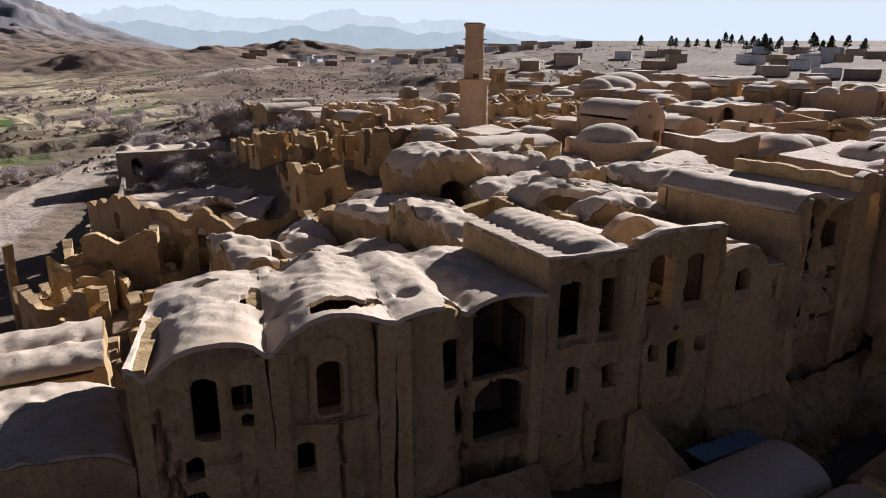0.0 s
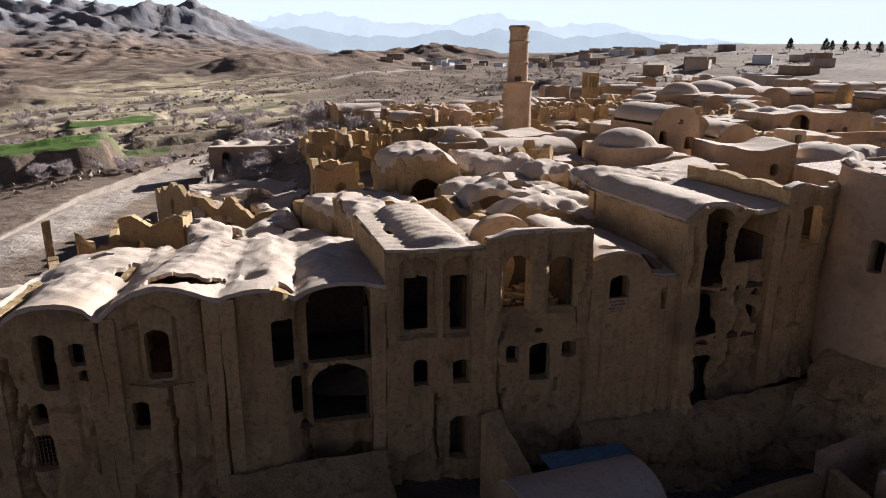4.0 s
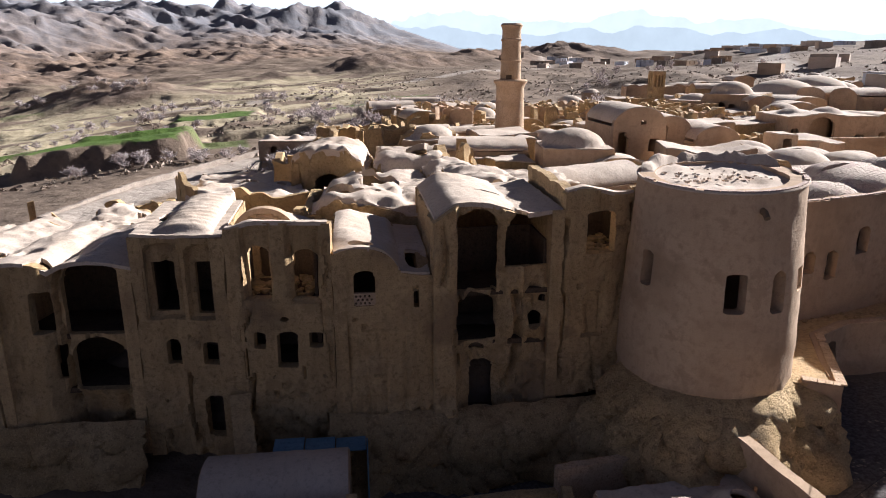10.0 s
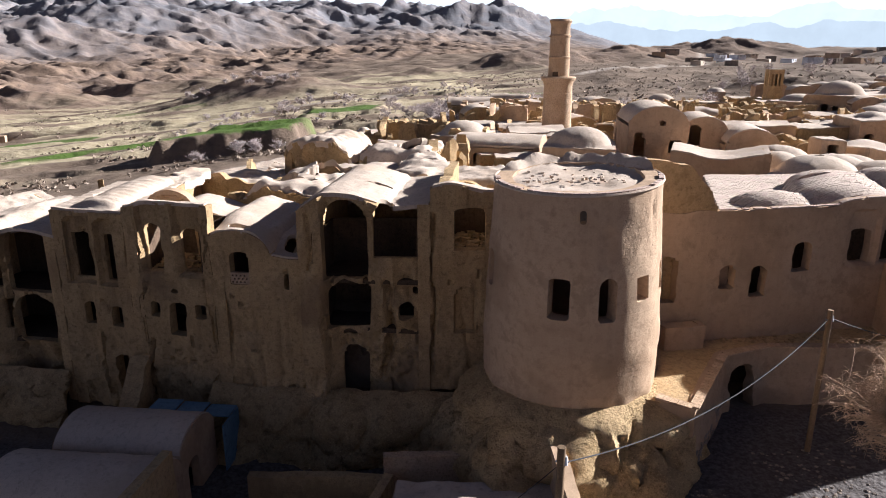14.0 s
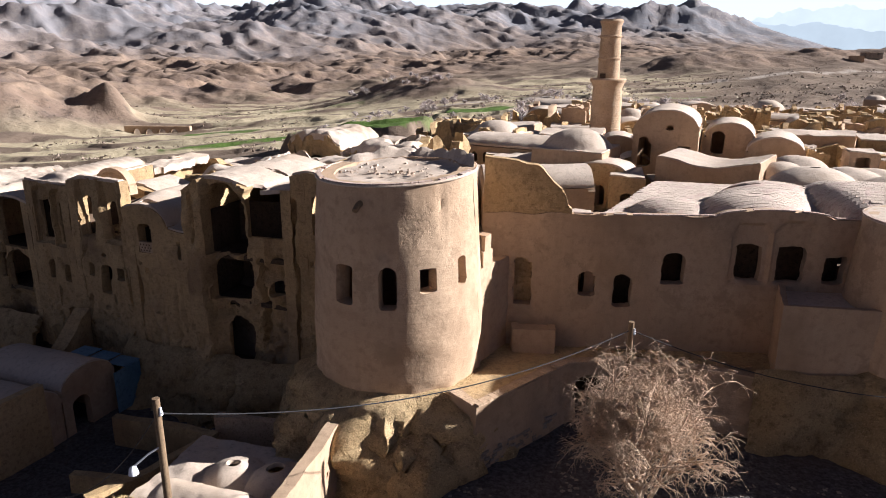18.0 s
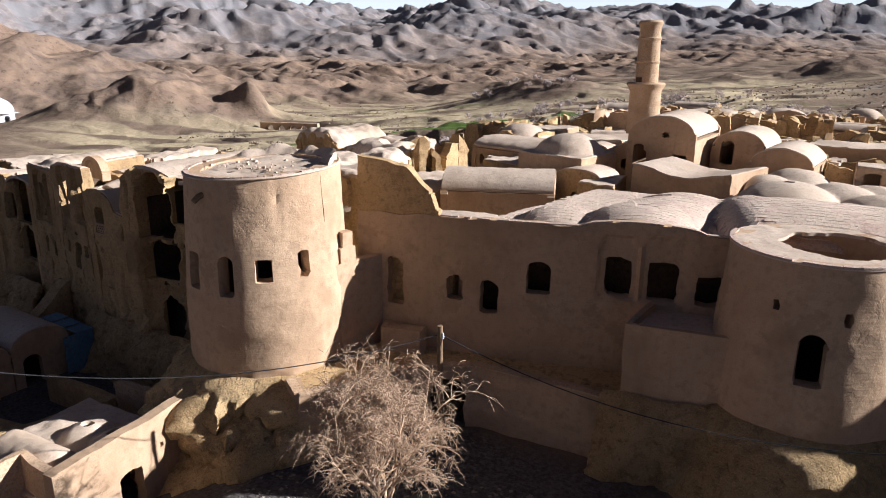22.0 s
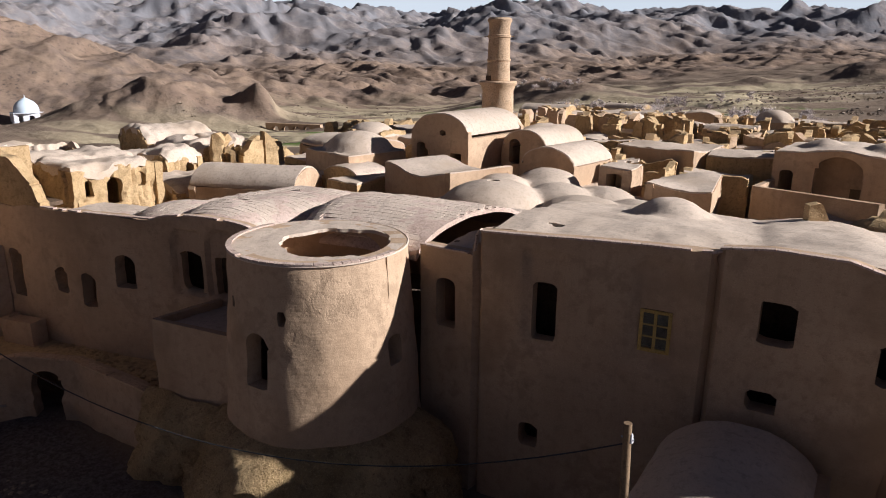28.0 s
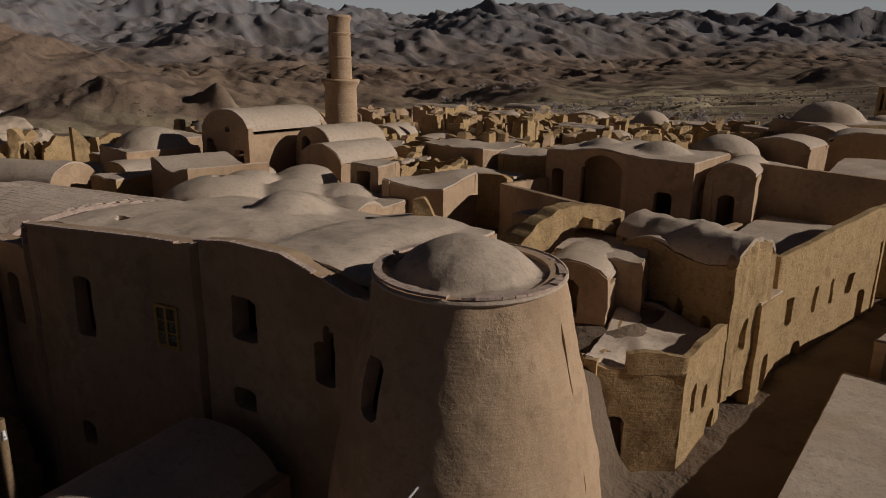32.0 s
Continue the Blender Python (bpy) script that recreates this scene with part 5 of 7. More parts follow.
for k in range(170):
    a = rs.random() ** 0.8
    x, y = (40.56 + a * 1.9, 11.40 + a * 3.75) if k % 5 else (39.5 + a * 0.95, 11.93 - a * 0.5)
    z, q = 0.55 + 0.14 * rs.randrange(8), rs.uniform(0.07, 0.13)
    v = np.array(box(-q, -q * 0.8, -q * 0.5, q, q * 0.8, q * 0.5)[0]) * [[rs.uniform(0.75, 1.1) for _ in range(3)] for _ in range(8)]
    t = math.atan2(3.75, 1.9) if k % 5 else -0.5
    v = np.stack([v[:, 0] * math.cos(t) - v[:, 1] * math.sin(t) + x, v[:, 0] * math.sin(t) + v[:, 1] * math.cos(t) + y, v[:, 2] + z], -1)
    mesh_of("stone", v, box(0, 0, 0, 1, 1, 1)[1], STONE, terrace, sharp=40)
bench = thing("mud_bench", "plain mud-plastered block against the foot of the long wall", "bench")
v, f = wall([(40.2, 16.9), (40.45, 16.2), (42.1, 16.65), (41.95, 17.3)], 3.2, 4.3, (), 0.3, 0.12, 0.03, seed=15, ragged=0.03)
mesh_of("bench_side", v, f, PLASTER, bench)
mesh_of("bench_top", [(40.3, 16.85, 4.25), (40.5, 16.3, 4.25), (42.0, 16.72, 4.25), (41.9, 17.3, 4.25), (40.3, 16.85, 4.1), (40.5, 16.3, 4.1), (42.0, 16.72, 4.1), (41.9, 17.3, 4.1)], [(0, 1, 2, 3), (7, 6, 5, 4)] + [(i, i + 4, (i + 1) % 4 + 4, (i + 1) % 4) for i in range(4)], PLASTER, bench)
balcony = thing("balcony", "square mud-plastered balcony with a low parapet beside the tower", "balcony")
v, f = wall([(50.0, 19.7), (49.97, 17.16), (53.2, 17.75)], 2.2, 6.22, (), 0.25, 0.15, 0.03, seed=5)
mesh_of("parapet_wall", v, f, PLASTER, balcony)
mesh_of("balcony_floor", *box(50.15, 17.75, 5.75, 53.2, 20.4, 5.95), ROOF, balcony)
link_wall = thing("broken_wall", "sunlit broken wall between the tower and the curtain wall", "wall")
v, f = wall([(38.85, 12.5), (39.45, 14.4), (40.0, 16.95)], 2.6, lambda u: 7.1 + 1.2 * (np.abs(u - 2.9) < 0.3) - 0.1 * u / 4 + 1.6 * smooth(1.0, 0.2, u), (), 0.4, 0.12, 0.04, seed=6, ragged=0.1)
mesh_of("wall_body", v, f, PLASTER, link_wall)

# ---- houses in the yard ----
def yard_vault(label, x0, x1, y0, y1, z0, eave, rise, opens=None, seed=0, mat=None):
    w = y1 - y0
    return house("yard_house", label, [(x0, y0), (x1, y0), (x1, y1), (x0, y1)], z0, lambda s, t: eave + vault_h(t - w / 2, w + 0.1, rise), opens, None, mat or PLASTER, ROOF, 0.16, 0.35, 0.02, seed, group="low vaulted houses of the yard")
yard_vault("low mud house under a smooth grey barrel vault", 17.9, 22.75, 10.4, 13.2, -1.4, 0.85, 0.95, {"r": [(0.9, -1.2, 0.9, 1.7, 0.4)]}, 41)
yard_vault("low mud house under a barrel vault beside another", 17.2, 22.8, 7.3, 10.3, -1.4, 0.75, 0.95, {"r": [(1.5, -1.3, 1.5, 1.8, 0.3)]}, 42)
yard_parapet = thing("yard_wall", "yellowish mud wall at the end of the vaulted house", "wall")
v, f = wall([(22.9, 3.5), (22.95, 6.7), (23.0, 9.5)], -1.4, lambda u: 2.05 - 0.02 * u, [(2.4, -1.3, 1.6, 2.3, 0.2)], 0.35, 0.15, 0.03, seed=44)
mesh_of("wall_body", v, f, OCHRE, yard_parapet)
blue = thing("blue_sheet_roof", "blue sheet-metal lean-to roof against the vault", "roof sheet")
for i in range(3):
    mesh_of("sheet_panel", *box(20.0 + i * 1.12, 13.3, 1.15 - 0.06 * i, 21.08 + i * 1.12, 14.2, 1.19 - 0.06 * i), BLUE, blue)
mesh_of("end_panel", *box(23.35, 12.6, -0.9, 23.4, 14.1, 1.05), BLUE, blue)
buttress = thing("buttress_wall", "stub of eroded mud wall leaning on the old row", "wall")
v, f = wall([(19.5, 13.2), (19.0, 15.6)], -1.6, lambda u: 0.9 + 0.62 * u, (), 0.75, 0.14, 0.07, seed=46, ragged=0.08)
mesh_of("wall_body", v, f, ADOBE, buttress)
def low_wall(label, pts, z0, top, mat=None, seed=0, thick=0.35, opens=()):
    ob = thing("yard_wall", label, "wall", group="walls of the yard")
    v, f = wall(pts, z0, top, opens, thick, 0.18, 0.03, seed=seed, ragged=0.04)
    mesh_of("wall_body", v, f, mat or ADOBE, ob)
    return ob
low_wall("low dark mud wall across the yard", [(25.0, 10.7), (29.9, 11.05)], -1.4, 0.25, seed=51)
low_wall("thin brick wall across the yard", [(29.9, 11.1), (33.2, 11.6)], -1.4, 1.05, BRICK, seed=52)
low_wall("low dark mud wall towards the yard houses", [(29.95, 10.9), (29.4, 8.0), (28.6, 6.0)], -1.4, 0.6, seed=53)
low_wall("stub of low mud wall in the yard", [(26.0, 7.6), (28.8, 8.2)], -1.4, -0.3, seed=54)
KILN = np.array([(30.8, 4.5), (36.55, 4.95), (36.0, 10.2), (30.6, 9.6)])
def kiln_roof(x, y):
    a, d = x - 33.7, y - 5.75 - 0.1 * (x - 33.7)
    end = np.clip(1 - (np.clip(np.abs(a) - 1.1, 0, 2) / 0.75) ** 2, 0, 1)
    z = 1.2 + 1.05 * np.sqrt(np.clip(end - (d / 0.85) ** 2, 0, 1))
    z = np.maximum(z, 1.2 + 0.5 * np.clip(1 - np.hypot(x - 33.2, y - 8.0) / 1.0, 0, 1) ** 0.5)
    z = np.maximum(z, 1.2 + 0.62 * np.clip(1 - np.hypot(x - 34.75, y - 8.1) / 1.0, 0, 1) ** 0.5)
    return z + 0.06 * fbm(x * 1.3, y * 1.3, 3, 5)
house("yard_house", "sunlit mud house with two roof vents and a small barrel", KILN, -1.4, over_plan(KILN, kiln_roof), {},
      over_plan(KILN, lambda x, y: np.minimum(np.hypot(x - 33.2, y - 8.0) - 0.24, np.hypot(x - 34.75, y - 8.1) - 0.3)), PLASTER, ROOF, 0.12, 0.4, 0.03, 47, sides="fbl")
low_wall("sunlit mud wall with a dark doorway running down from the tower rock", [(36.7, 4.85), (36.4, 7.4), (36.0, 10.4)], -1.4, lambda u: 2.48 + 0.02 * u, PLASTER, seed=55, thick=0.42, opens=((2.7, -1.3, 0.95, 2.4, 0.1), (4.05, 1.2, 0.2, 0.3, 0.2)))
low_wall("mud parapet with bare brick courses at the corner of the yard house", [(34.55, 2.2), (34.62, 5.0), (36.7, 4.85)], -1.4, lambda u: 2.45 + 0.04 * np.sin(3 * u), BRICK, seed=56, thick=0.35)
house("yard_house", "low flat-roofed mud house beside the power pole", [(28.8, 0.4), (34.4, 1.4), (34.5, 4.6), (29.2, 4.2)], -1.4, lambda s, t: 1.85 + 0.08 * fbm(s, t, 3, 7), {}, None, PLASTER, ROOF, 0.2, 0.4, 0.03, 49, group="low vaulted houses of the yard")
hay = thing("hay_heap", "loose heap of dry straw on the low roof", "straw")
hr, straws = random.Random(17), []
for k in range(700):
    a, q = hr.uniform(0, 6.28), hr.random() ** 0.6
    x, y = 31.3 + 0.75 * q * math.cos(a), 5.2 + 0.5 * q * math.sin(a)
    z = 1.25 + 0.45 * (1 - q * q) * hr.random()
    b, w = hr.uniform(0, 6.28), hr.uniform(0.1, 0.22)
    d = np.array([math.cos(b) * w, math.sin(b) * w, hr.uniform(-0.08, 0.14)])
    straws.append(tube([np.array([x, y, z]) - d, np.array([x, y, z + 0.03]), np.array([x, y, z]) + d], 0.006, 3))
STRAW = material("dry_straw", (0.50, 0.36, 0.16), (0.60, 0.46, 0.24), tone=0.1, bump=0.0)
mesh_of("straw", *join(*straws), STRAW, hay, sharp=180)["kind"] = "stuff"
house("yard_house", "low smooth dark mud vault at the foot of the tall wall", [(65.4, 15.5), (69.6, 16.5), (68.9, 22.9), (65.1, 22.2)], 0.5,
      lambda s, t: 4.3 + vault_h(s - 2.0, 4.1, 1.5) - 0.03 * (6 - t), None, None, PLASTER, ROOF, 0.16, 0.4, 0.02, 48, group="low vaulted houses of the yard")
low_wall("stub wall beside the low vault", [(69.3, 18.5), (69.0, 22.9)], 0.5, 4.9, PLASTER, seed=57)

# ---- poles and cables ----
def pole(x, y, z0, z1, r=0.09, label="weathered wooden power pole", lean=(0, 0)):
    ob = thing("power_pole", label, "pole", group="power poles")
    p = [(x - lean[0], y - lean[1], z0), (x - lean[0] / 2, y - lean[1] / 2, (z0 + z1) / 2), (x, y, z1)]
    mesh_of("shaft", *tube(p, [r * 1.2, r * 1.1, r], 10), WOOD, ob)
    mesh_of("insulator", *tube([(x + 0.1, y, z1 - 0.42), (x + 0.1, y, z1 - 0.22)], [0.05, 0.03], 8), WHITE, ob)
    mesh_of("bracket", *tube([(x - 0.12, y, z1 - 0.35), (x + 0.16, y, z1 - 0.35)], 0.02, 6), METAL, ob)
    return ob
p1 = pole(35.31, 2.93, -1.3, 6.99)
pole(45.13, 13.29, 0.6, 6.39)
pole(65.48, 18.52, 0.8, 7.17, lean=(-0.25, 0.1))
lamp = thing("street_lamp", "white lamp head on an arm of the power pole", "lamp")
mesh_of("arm", *tube([(35.33, 2.88, 5.75), (35.1, 2.7, 5.6), (34.85, 2.5, 5.35)], 0.025, 6), METAL, lamp)
mesh_of("shade", *turned([(0.02, 5.36), (0.09, 5.3), (0.12, 5.14), (0.10, 5.13), (0.0, 5.2)], 16, (34.82, 2.47)), WHITE, lamp)
def cable(label, a, b, sag, r=0.018, n=24):
    s = np.linspace(0, 1, n)
    p = np.outer(1 - s, a) + np.outer(s, b)
    p[:, 2] -= sag * 4 * s * (1 - s)
    ob = thing("power_cable", label, "cable", group="power cables")
    mesh_of("strand", *tube(p, r, 5), CABLE, ob)
cable("black cable strung between two poles", (35.31, 2.93, 6.6), (45.13, 13.29, 6.1), 0.9)
cable("black cable sagging across the wall to the far pole", (45.13, 13.29, 6.1), (65.48, 18.52, 6.7), 2.3)
cable("thin loose cable hanging off the pole", (35.31, 2.93, 6.6), (30.0, 4.0, 2.2), 0.6, 0.01)
# ---- houses behind the walls ----
def flat(z, amp=0.06):
    return lambda s, t: z + amp * np.sin(s * 1.1 + z) * np.cos(t * 0.8)
def barrel(z, w, rise, axis="t", lip=0.0):
    return lambda s, t: z + vault_h((s if axis == "t" else t) - w / 2, w, rise)
def village_house(label, c, z0, h, opens=None, seed=0, name="mud_house", res=0.22, wall_mat=None, roof_mat=None, hole=None, **k):
    return house(name, label, c, z0, h if callable(h) else flat(h), opens, hole, wall_mat or PLASTER, roof_mat or ROOF, res, 0.4, 0.035, seed, group="houses of the village", **k)

VAULTED = np.array([(42.8, 18.3), (57.0, 22.2), (57.4, 31.0), (44.6, 28.6)])
def vaults(x, y):
    """Restored vaults behind the long wall: a small dome, a barrel end-on, a broad barrel along the wall, a low one in the corner."""
    z = 8.32 + 0 * x
    z = z + 0.55 * np.clip(1 - ((x - 45.9) ** 2 + (y - 21.4) ** 2) / 3.4, 0, 1) ** 0.7
    a, d = (x - 49.0) * 0.26 + (y - 22.0) * 0.966, (x - 49.0) * 0.966 - (y - 22.0) * 0.26
    end = np.where(a > 3.2, np.clip(1 - ((a - 3.2) / 1.9) ** 2, 0, 1), smooth(-3.2, -0.6, a))
    z = np.maximum(z, 8.3 + 0.98 * np.sqrt(np.clip(end - (d / 2.15) ** 2, 0, 1)))
    b, e = (x - 53.2) * 0.96 + (y - 24.4) * 0.28, -(x - 53.2) * 0.28 + (y - 24.4) * 0.96
    end = np.where(b < -0.6, np.clip(1 - ((b + 0.6) / 1.7) ** 2, 0, 1), 1.0)
    z = np.maximum(z, 8.3 + 1.2 * np.sqrt(np.clip(end - (e / 3.2) ** 2, 0, 1)) - 0.06 * np.clip(b - 1, 0, 5))
    return z + 0.03 * fbm(x * 0.7, y * 0.7, 3, 6)
vault_roof = over_plan(VAULTED, vaults)
vault_slot = over_plan(VAULTED, lambda x, y: np.hypot((x - 48.6) / 0.75, (y - 24.3) / 0.35) - 1)
village_house("restored house under wide brick vaults and a pierced dome", VAULTED, 4.5, vault_roof, seed=20, roof_mat=BRICKROOF, res=0.16, sides="bl", hole=vault_slot)
def sag_roof(s, t):
    return 9.35 + 0.35 * smooth(0, 3, s) - 0.72 * smooth(1.95, 1.7, s) + 0.05 * np.sin(s * 1.2) + 0.06 * fbm(s * 0.4, t * 0.4, 3, 4) - 0.5 * smooth(2, 8, t) + dome_h(s, t, 6.3, 6.0, 1.5, 0.55) + 0.18 * vault_h(s - 10.8, 3.2, 1.0)
village_house("long restored house with a broad sagging mud roof", [(57.5, 22.4), (71.0, 24.0), (69.3, 31.4), (56.3, 29.8)], 4.5, sag_roof, seed=21, res=0.18, sides="blr",
              hole=lambda u, v: np.minimum(np.hypot((u - 3.6) / 1.1, (v - 1.35)) - 0.26 + 0.1 * fbm(u * 3, v * 3, 2, 3), np.hypot(u - 8.8, (v - 0.9) / 0.5) - 0.3 + 0.15 * fbm(u * 4, v * 4, 2, 8)))
# blocker room added: shuts off the sunlit ground behind the curtain wall doorway
village_house("added ochre blocker room that keeps the wall doorway dark", [(39.3, 17.3), (42.6, 18.2), (42.4, 22.5), (38.6, 22.0)], 4.5, flat(7.9), seed=22, wall_mat=OCHRE)
village_house("square mud-plastered house with a low dome", [(36.2, 36.9), (40.95, 35.95), (41.6, 40.6), (36.8, 41.4)], 4.8, lambda s, t: 8.65 + dome_h(s, t, 2.4, 2.6, 2.25, 1.15, 0.6), {"f": [(1.0, 5.2, 0.7, 2.0, 0.3), (3.3, 7.0, 0.25, 0.5, 0)], "r": [(2.8, 6.4, 0.5, 1.2, 0.3)]}, 30)
village_house("tall mud-plastered house under a big barrel vault", [(42.4, 40.25), (46.6, 40.45), (46.8, 46.8), (42.4, 46.6)], 4.8, barrel(9.75, 4.3, 1.4), {"f": [(0.75, 7.3, 1.0, 2.0, 0.5), (2.35, 9.75, 0.45, 0.4, 0.3), (3.3, 7.75, 0.85, 1.0, 0)]}, 31)
village_house("mud house with a dark arched doorway in its vault end", [(46.9, 43.9), (50.3, 43.6), (50.6, 48.5), (47.0, 48.5)], 4.8, barrel(8.9, 3.5, 1.25), {"f": [(1.0, 7.9, 0.85, 1.6, 0.4)]}, 32)
village_house("mud house with a half-round vault end", [(49.6, 41.6), (53.2, 41.4), (53.6, 46.0), (49.9, 46.2)], 4.8, barrel(8.3, 3.7, 1.2), {"f": [(1.8, 5.4, 1.4, 2.4, 0.5)]}, 33)
village_house("plain mud house with a slot window and a sloping roof", [(44.3, 35.4), (50.0, 33.8), (51.2, 38.0), (45.4, 39.6)], 4.8, lambda s, t: 8.5 + 0.25 * np.cos(s * 0.9) + 0.2 * smooth(2, 5, s), {"f": [(3.6, 7.4, 0.3, 0.3, 0), (4.4, 6.5, 0.6, 0.9, 0.5)]}, 34)
village_house("bath-like mud house under clustered domes with vents", [(50.2, 30.9), (60.5, 32.4), (59.5, 39.4), (50.7, 40.5)], 4.8,
              lambda s, t: 7.65 + np.maximum.reduce([dome_h(s, t, *q, 0.55) for q in ((2.3, 2.2, 2.3, 1.15), (2.1, 7.6, 2.0, 0.98), (0.9, 4.9, 1.6, 0.95), (4.5, 4.6, 1.9, 0.85), (6.6, 2.6, 2.0, 0.75), (6.2, 6.4, 1.8, 0.6), (8.6, 4.4, 1.6, 0.55))]), None, 35,
              hole=lambda u, v: np.hypot(u - 2.3, v - 2.2) - 0.3)
village_house("small mud kiosk over a stair with a dark doorway", [(55.4, 39.8), (57.1, 40.0), (57.0, 41.9), (55.3, 41.7)], 5.0, flat(9.0), {"f": [(0.8, 6.9, 0.85, 1.75, 0.05)]}, 36)
village_house("mud house with a small arched window", [(58.2, 39.0), (61.2, 40.0), (60.6, 44.0), (57.6, 43.2)], 5.0, flat(8.4, 0.2), {"f": [(1.0, 6.6, 0.5, 1.0, 0.4)]}, 37)
village_house("long mud house with two small windows and a vault", [(29.5, 42.5), (36.2, 41.0), (37.0, 46.2), (30.4, 47.4)], 4.5, lambda s, t: 7.9 + vault_h(t - 2.6, 5.2, 0.7), {"f": [(1.0, 6.6, 0.45, 0.8, 0.4), (2.0, 6.6, 0.45, 0.8, 0.4)], "l": [(2.5, 5.6, 0.6, 1.2, 0.3)]}, 38)
village_house("mud house under a long smooth barrel vault", [(35.4, 28.6), (41.3, 31.2), (39.9, 34.6), (34.0, 32.0)], 4.6, lambda s, t: 7.0 + vault_h(t - 1.85, 3.8, 1.35), {"r": [(1.6, 7.2, 0.25, 0.25, 0.3)]}, 39)
iw = village_house("long courtyard house with a tall arched porch", [(62.1, 48.95), (70.5, 48.5), (70.9, 54.0), (62.3, 54.4)], 5.2, lambda s, t: 9.45 + 0.28 * np.exp(-((s - 3.35) / 1.5) ** 2) + dome_h(s, t, 5.6, 3.0, 1.5, 0.6) + dome_h(s, t, 1.8, 3.2, 1.2, 0.4),
              {"f": [(0.75, 6.4, 0.75, 2.0, 0.3), (3.35, 6.2, 2.4, 3.15, 0.4), (6.95, 6.3, 0.95, 1.5, 0.15)], "r": [(1.4, 6.4, 0.9, 1.6, 0.4)]}, 40,
              recess={"f": lambda u, v: 0.12 * (opening(u, v, 3.35, 6.0, 2.9, 3.5, 0.4) > 0)})
mesh_of("porch_back", *box(63.8, 50.6, 5.2, 67.2, 50.9, 9.2), PLASTER, iw)
mesh_of("porch_door", *box(66.0, 50.52, 5.3, 66.9, 50.6, 7.4), WOOD, iw)
village_house("mud hut with a tall arched end beside the courtyard house", [(70.9, 49.2), (73.2, 49.6), (73.0, 54.0), (70.9, 53.6)], 5.2, barrel(8.7, 2.3, 0.8), {"f": [(1.1, 6.2, 0.8, 1.7, 0.3)], "r": [(2.0, 6.6, 1.6, 2.2, 0.5)]}, 43)
court = thing("courtyard_wall", "plain mud wall round a sunken court", "wall", group="walls of the village")
v, f = wall([(62.0, 48.8), (62.2, 43.6), (65.2, 41.4), (68.1, 39.3)], 4.0, lambda u: 7.8 + 0.07 * u, (), 0.35, 0.2, 0.03, seed=60)
mesh_of("wall_body", v, f, PLASTER, court)
v, f = wall([(68.1, 39.3), (71.0, 41.5), (73.0, 48.8)], 4.0, 6.7, (), 0.35, 0.25, 0.03, seed=61)
mesh_of("wall_body", v, f, PLASTER, court)
arch = thing("ruined_arch", "broken arched end of a fallen mud vault", "arch")
v, f = wall([(68.3, 33.2), (69.0, 35.6), (69.7, 38.0), (70.3, 39.4)], 4.0, lambda u: 7.5 + 1.55 * np.clip(1 - ((u - 4.2) / 3.3) ** 2, 0, 1) ** 0.6, [(4.2, 3.5, 4.3, 4.75, 0.42)], 0.75, 0.13, 0.08, seed=62, ragged=0.12)
mesh_of("arch_body", v, f, ADOBE, arch)
v, f = quad_roof([(69.4, 33.6), (71.3, 38.6), (69.0, 40.4), (66.8, 35.4)], lambda s, t: 7.6 + vault_h(s - 2.6, 5.3, 1.2) * smooth(-0.5, 0.6, t) - 0.15 * t, lambda u, v: v - 1.1 + 0.8 * fbm(u * 0.8, v * 0.8, 3, 5), 0.4, 0.15, 0.08)
mesh_of("vault_shell", v, f, ADOBE, arch)
village_house("long ruined barrel vault with a broken face", [(70.5, 38.3), (75.4, 36.5), (76.1, 39.3), (71.2, 41.1)], 3.0, lambda s, t: 7.55 + vault_h(t - 1.45, 3.0, 1.1) + 0.08 * fbm(s, t, 3, 5), {"f": [(1.0, 4.2, 1.5, 3.0, 0.5), (2.9, 4.6, 0.9, 1.7, 0.5), (4.3, 5.0, 0.5, 0.9, 0.3)], "r": [(1.3, 4.6, 0.5, 1.2, 0.3)]}, 63, wall_mat=ADOBE, roof_rough=0.1, gully=0.2)
village_house("low mud house with a flat earth roof along the alley", [(72.5, 31.3), (75.05, 33.0), (75.35, 36.8), (71.6, 37.0)], 0.5, lambda s, t: 5.5 + 0.5 * smooth(2.6, 0.6, s) * (0.4 + 0.6 * fbm(s * 0.6 + 3, t * 0.6, 3, 5)) + 0.1 * fbm(s, t, 3, 5), {"f": [(1.0, 2.4, 0.75, 1.5, 0.4)], "r": [(0.9, 3.6, 0.35, 1.1, 0.4), (2.0, 3.4, 0.35, 0.9, 0.4), (2.9, 1.4, 0.6, 1.6, 0.3)]}, 64, wall_mat=OCHRE)
alley_parapet = thing("parapet", "low mud parapet round the flat roof", "parapet")
v, f = wall([(73.6, 32.0), (75.1, 33.0), (75.4, 36.8)], 5.3, lambda u: 5.95 + 0.1 * fbm(u, 0 * u, 3, 2), (), 0.25, 0.14, 0.03, seed=65, ragged=0.06)
mesh_of("wall_body", v, f, OCHRE, alley_parapet)
village_house("ochre mud house along the alley under a sunlit terrace", [(72.8, 41.4), (76.0, 41.0), (78.9, 51.0), (73.4, 51.8)], 1.5, flat(6.7, 0.05), {"r": [(1.4, 4.2, 0.6, 1.2, 0.05), (3.6, 4.3, 0.35, 1.2, 0.4), (5.2, 4.3, 0.35, 1.2, 0.4), (7.0, 4.4, 0.7, 1.0, 0.05), (2.5, 1.6, 0.8, 1.7, 0.3), (8.6, 2.6, 0.8, 1.7, 0.3)]}, 66, wall_mat=OCHRE)
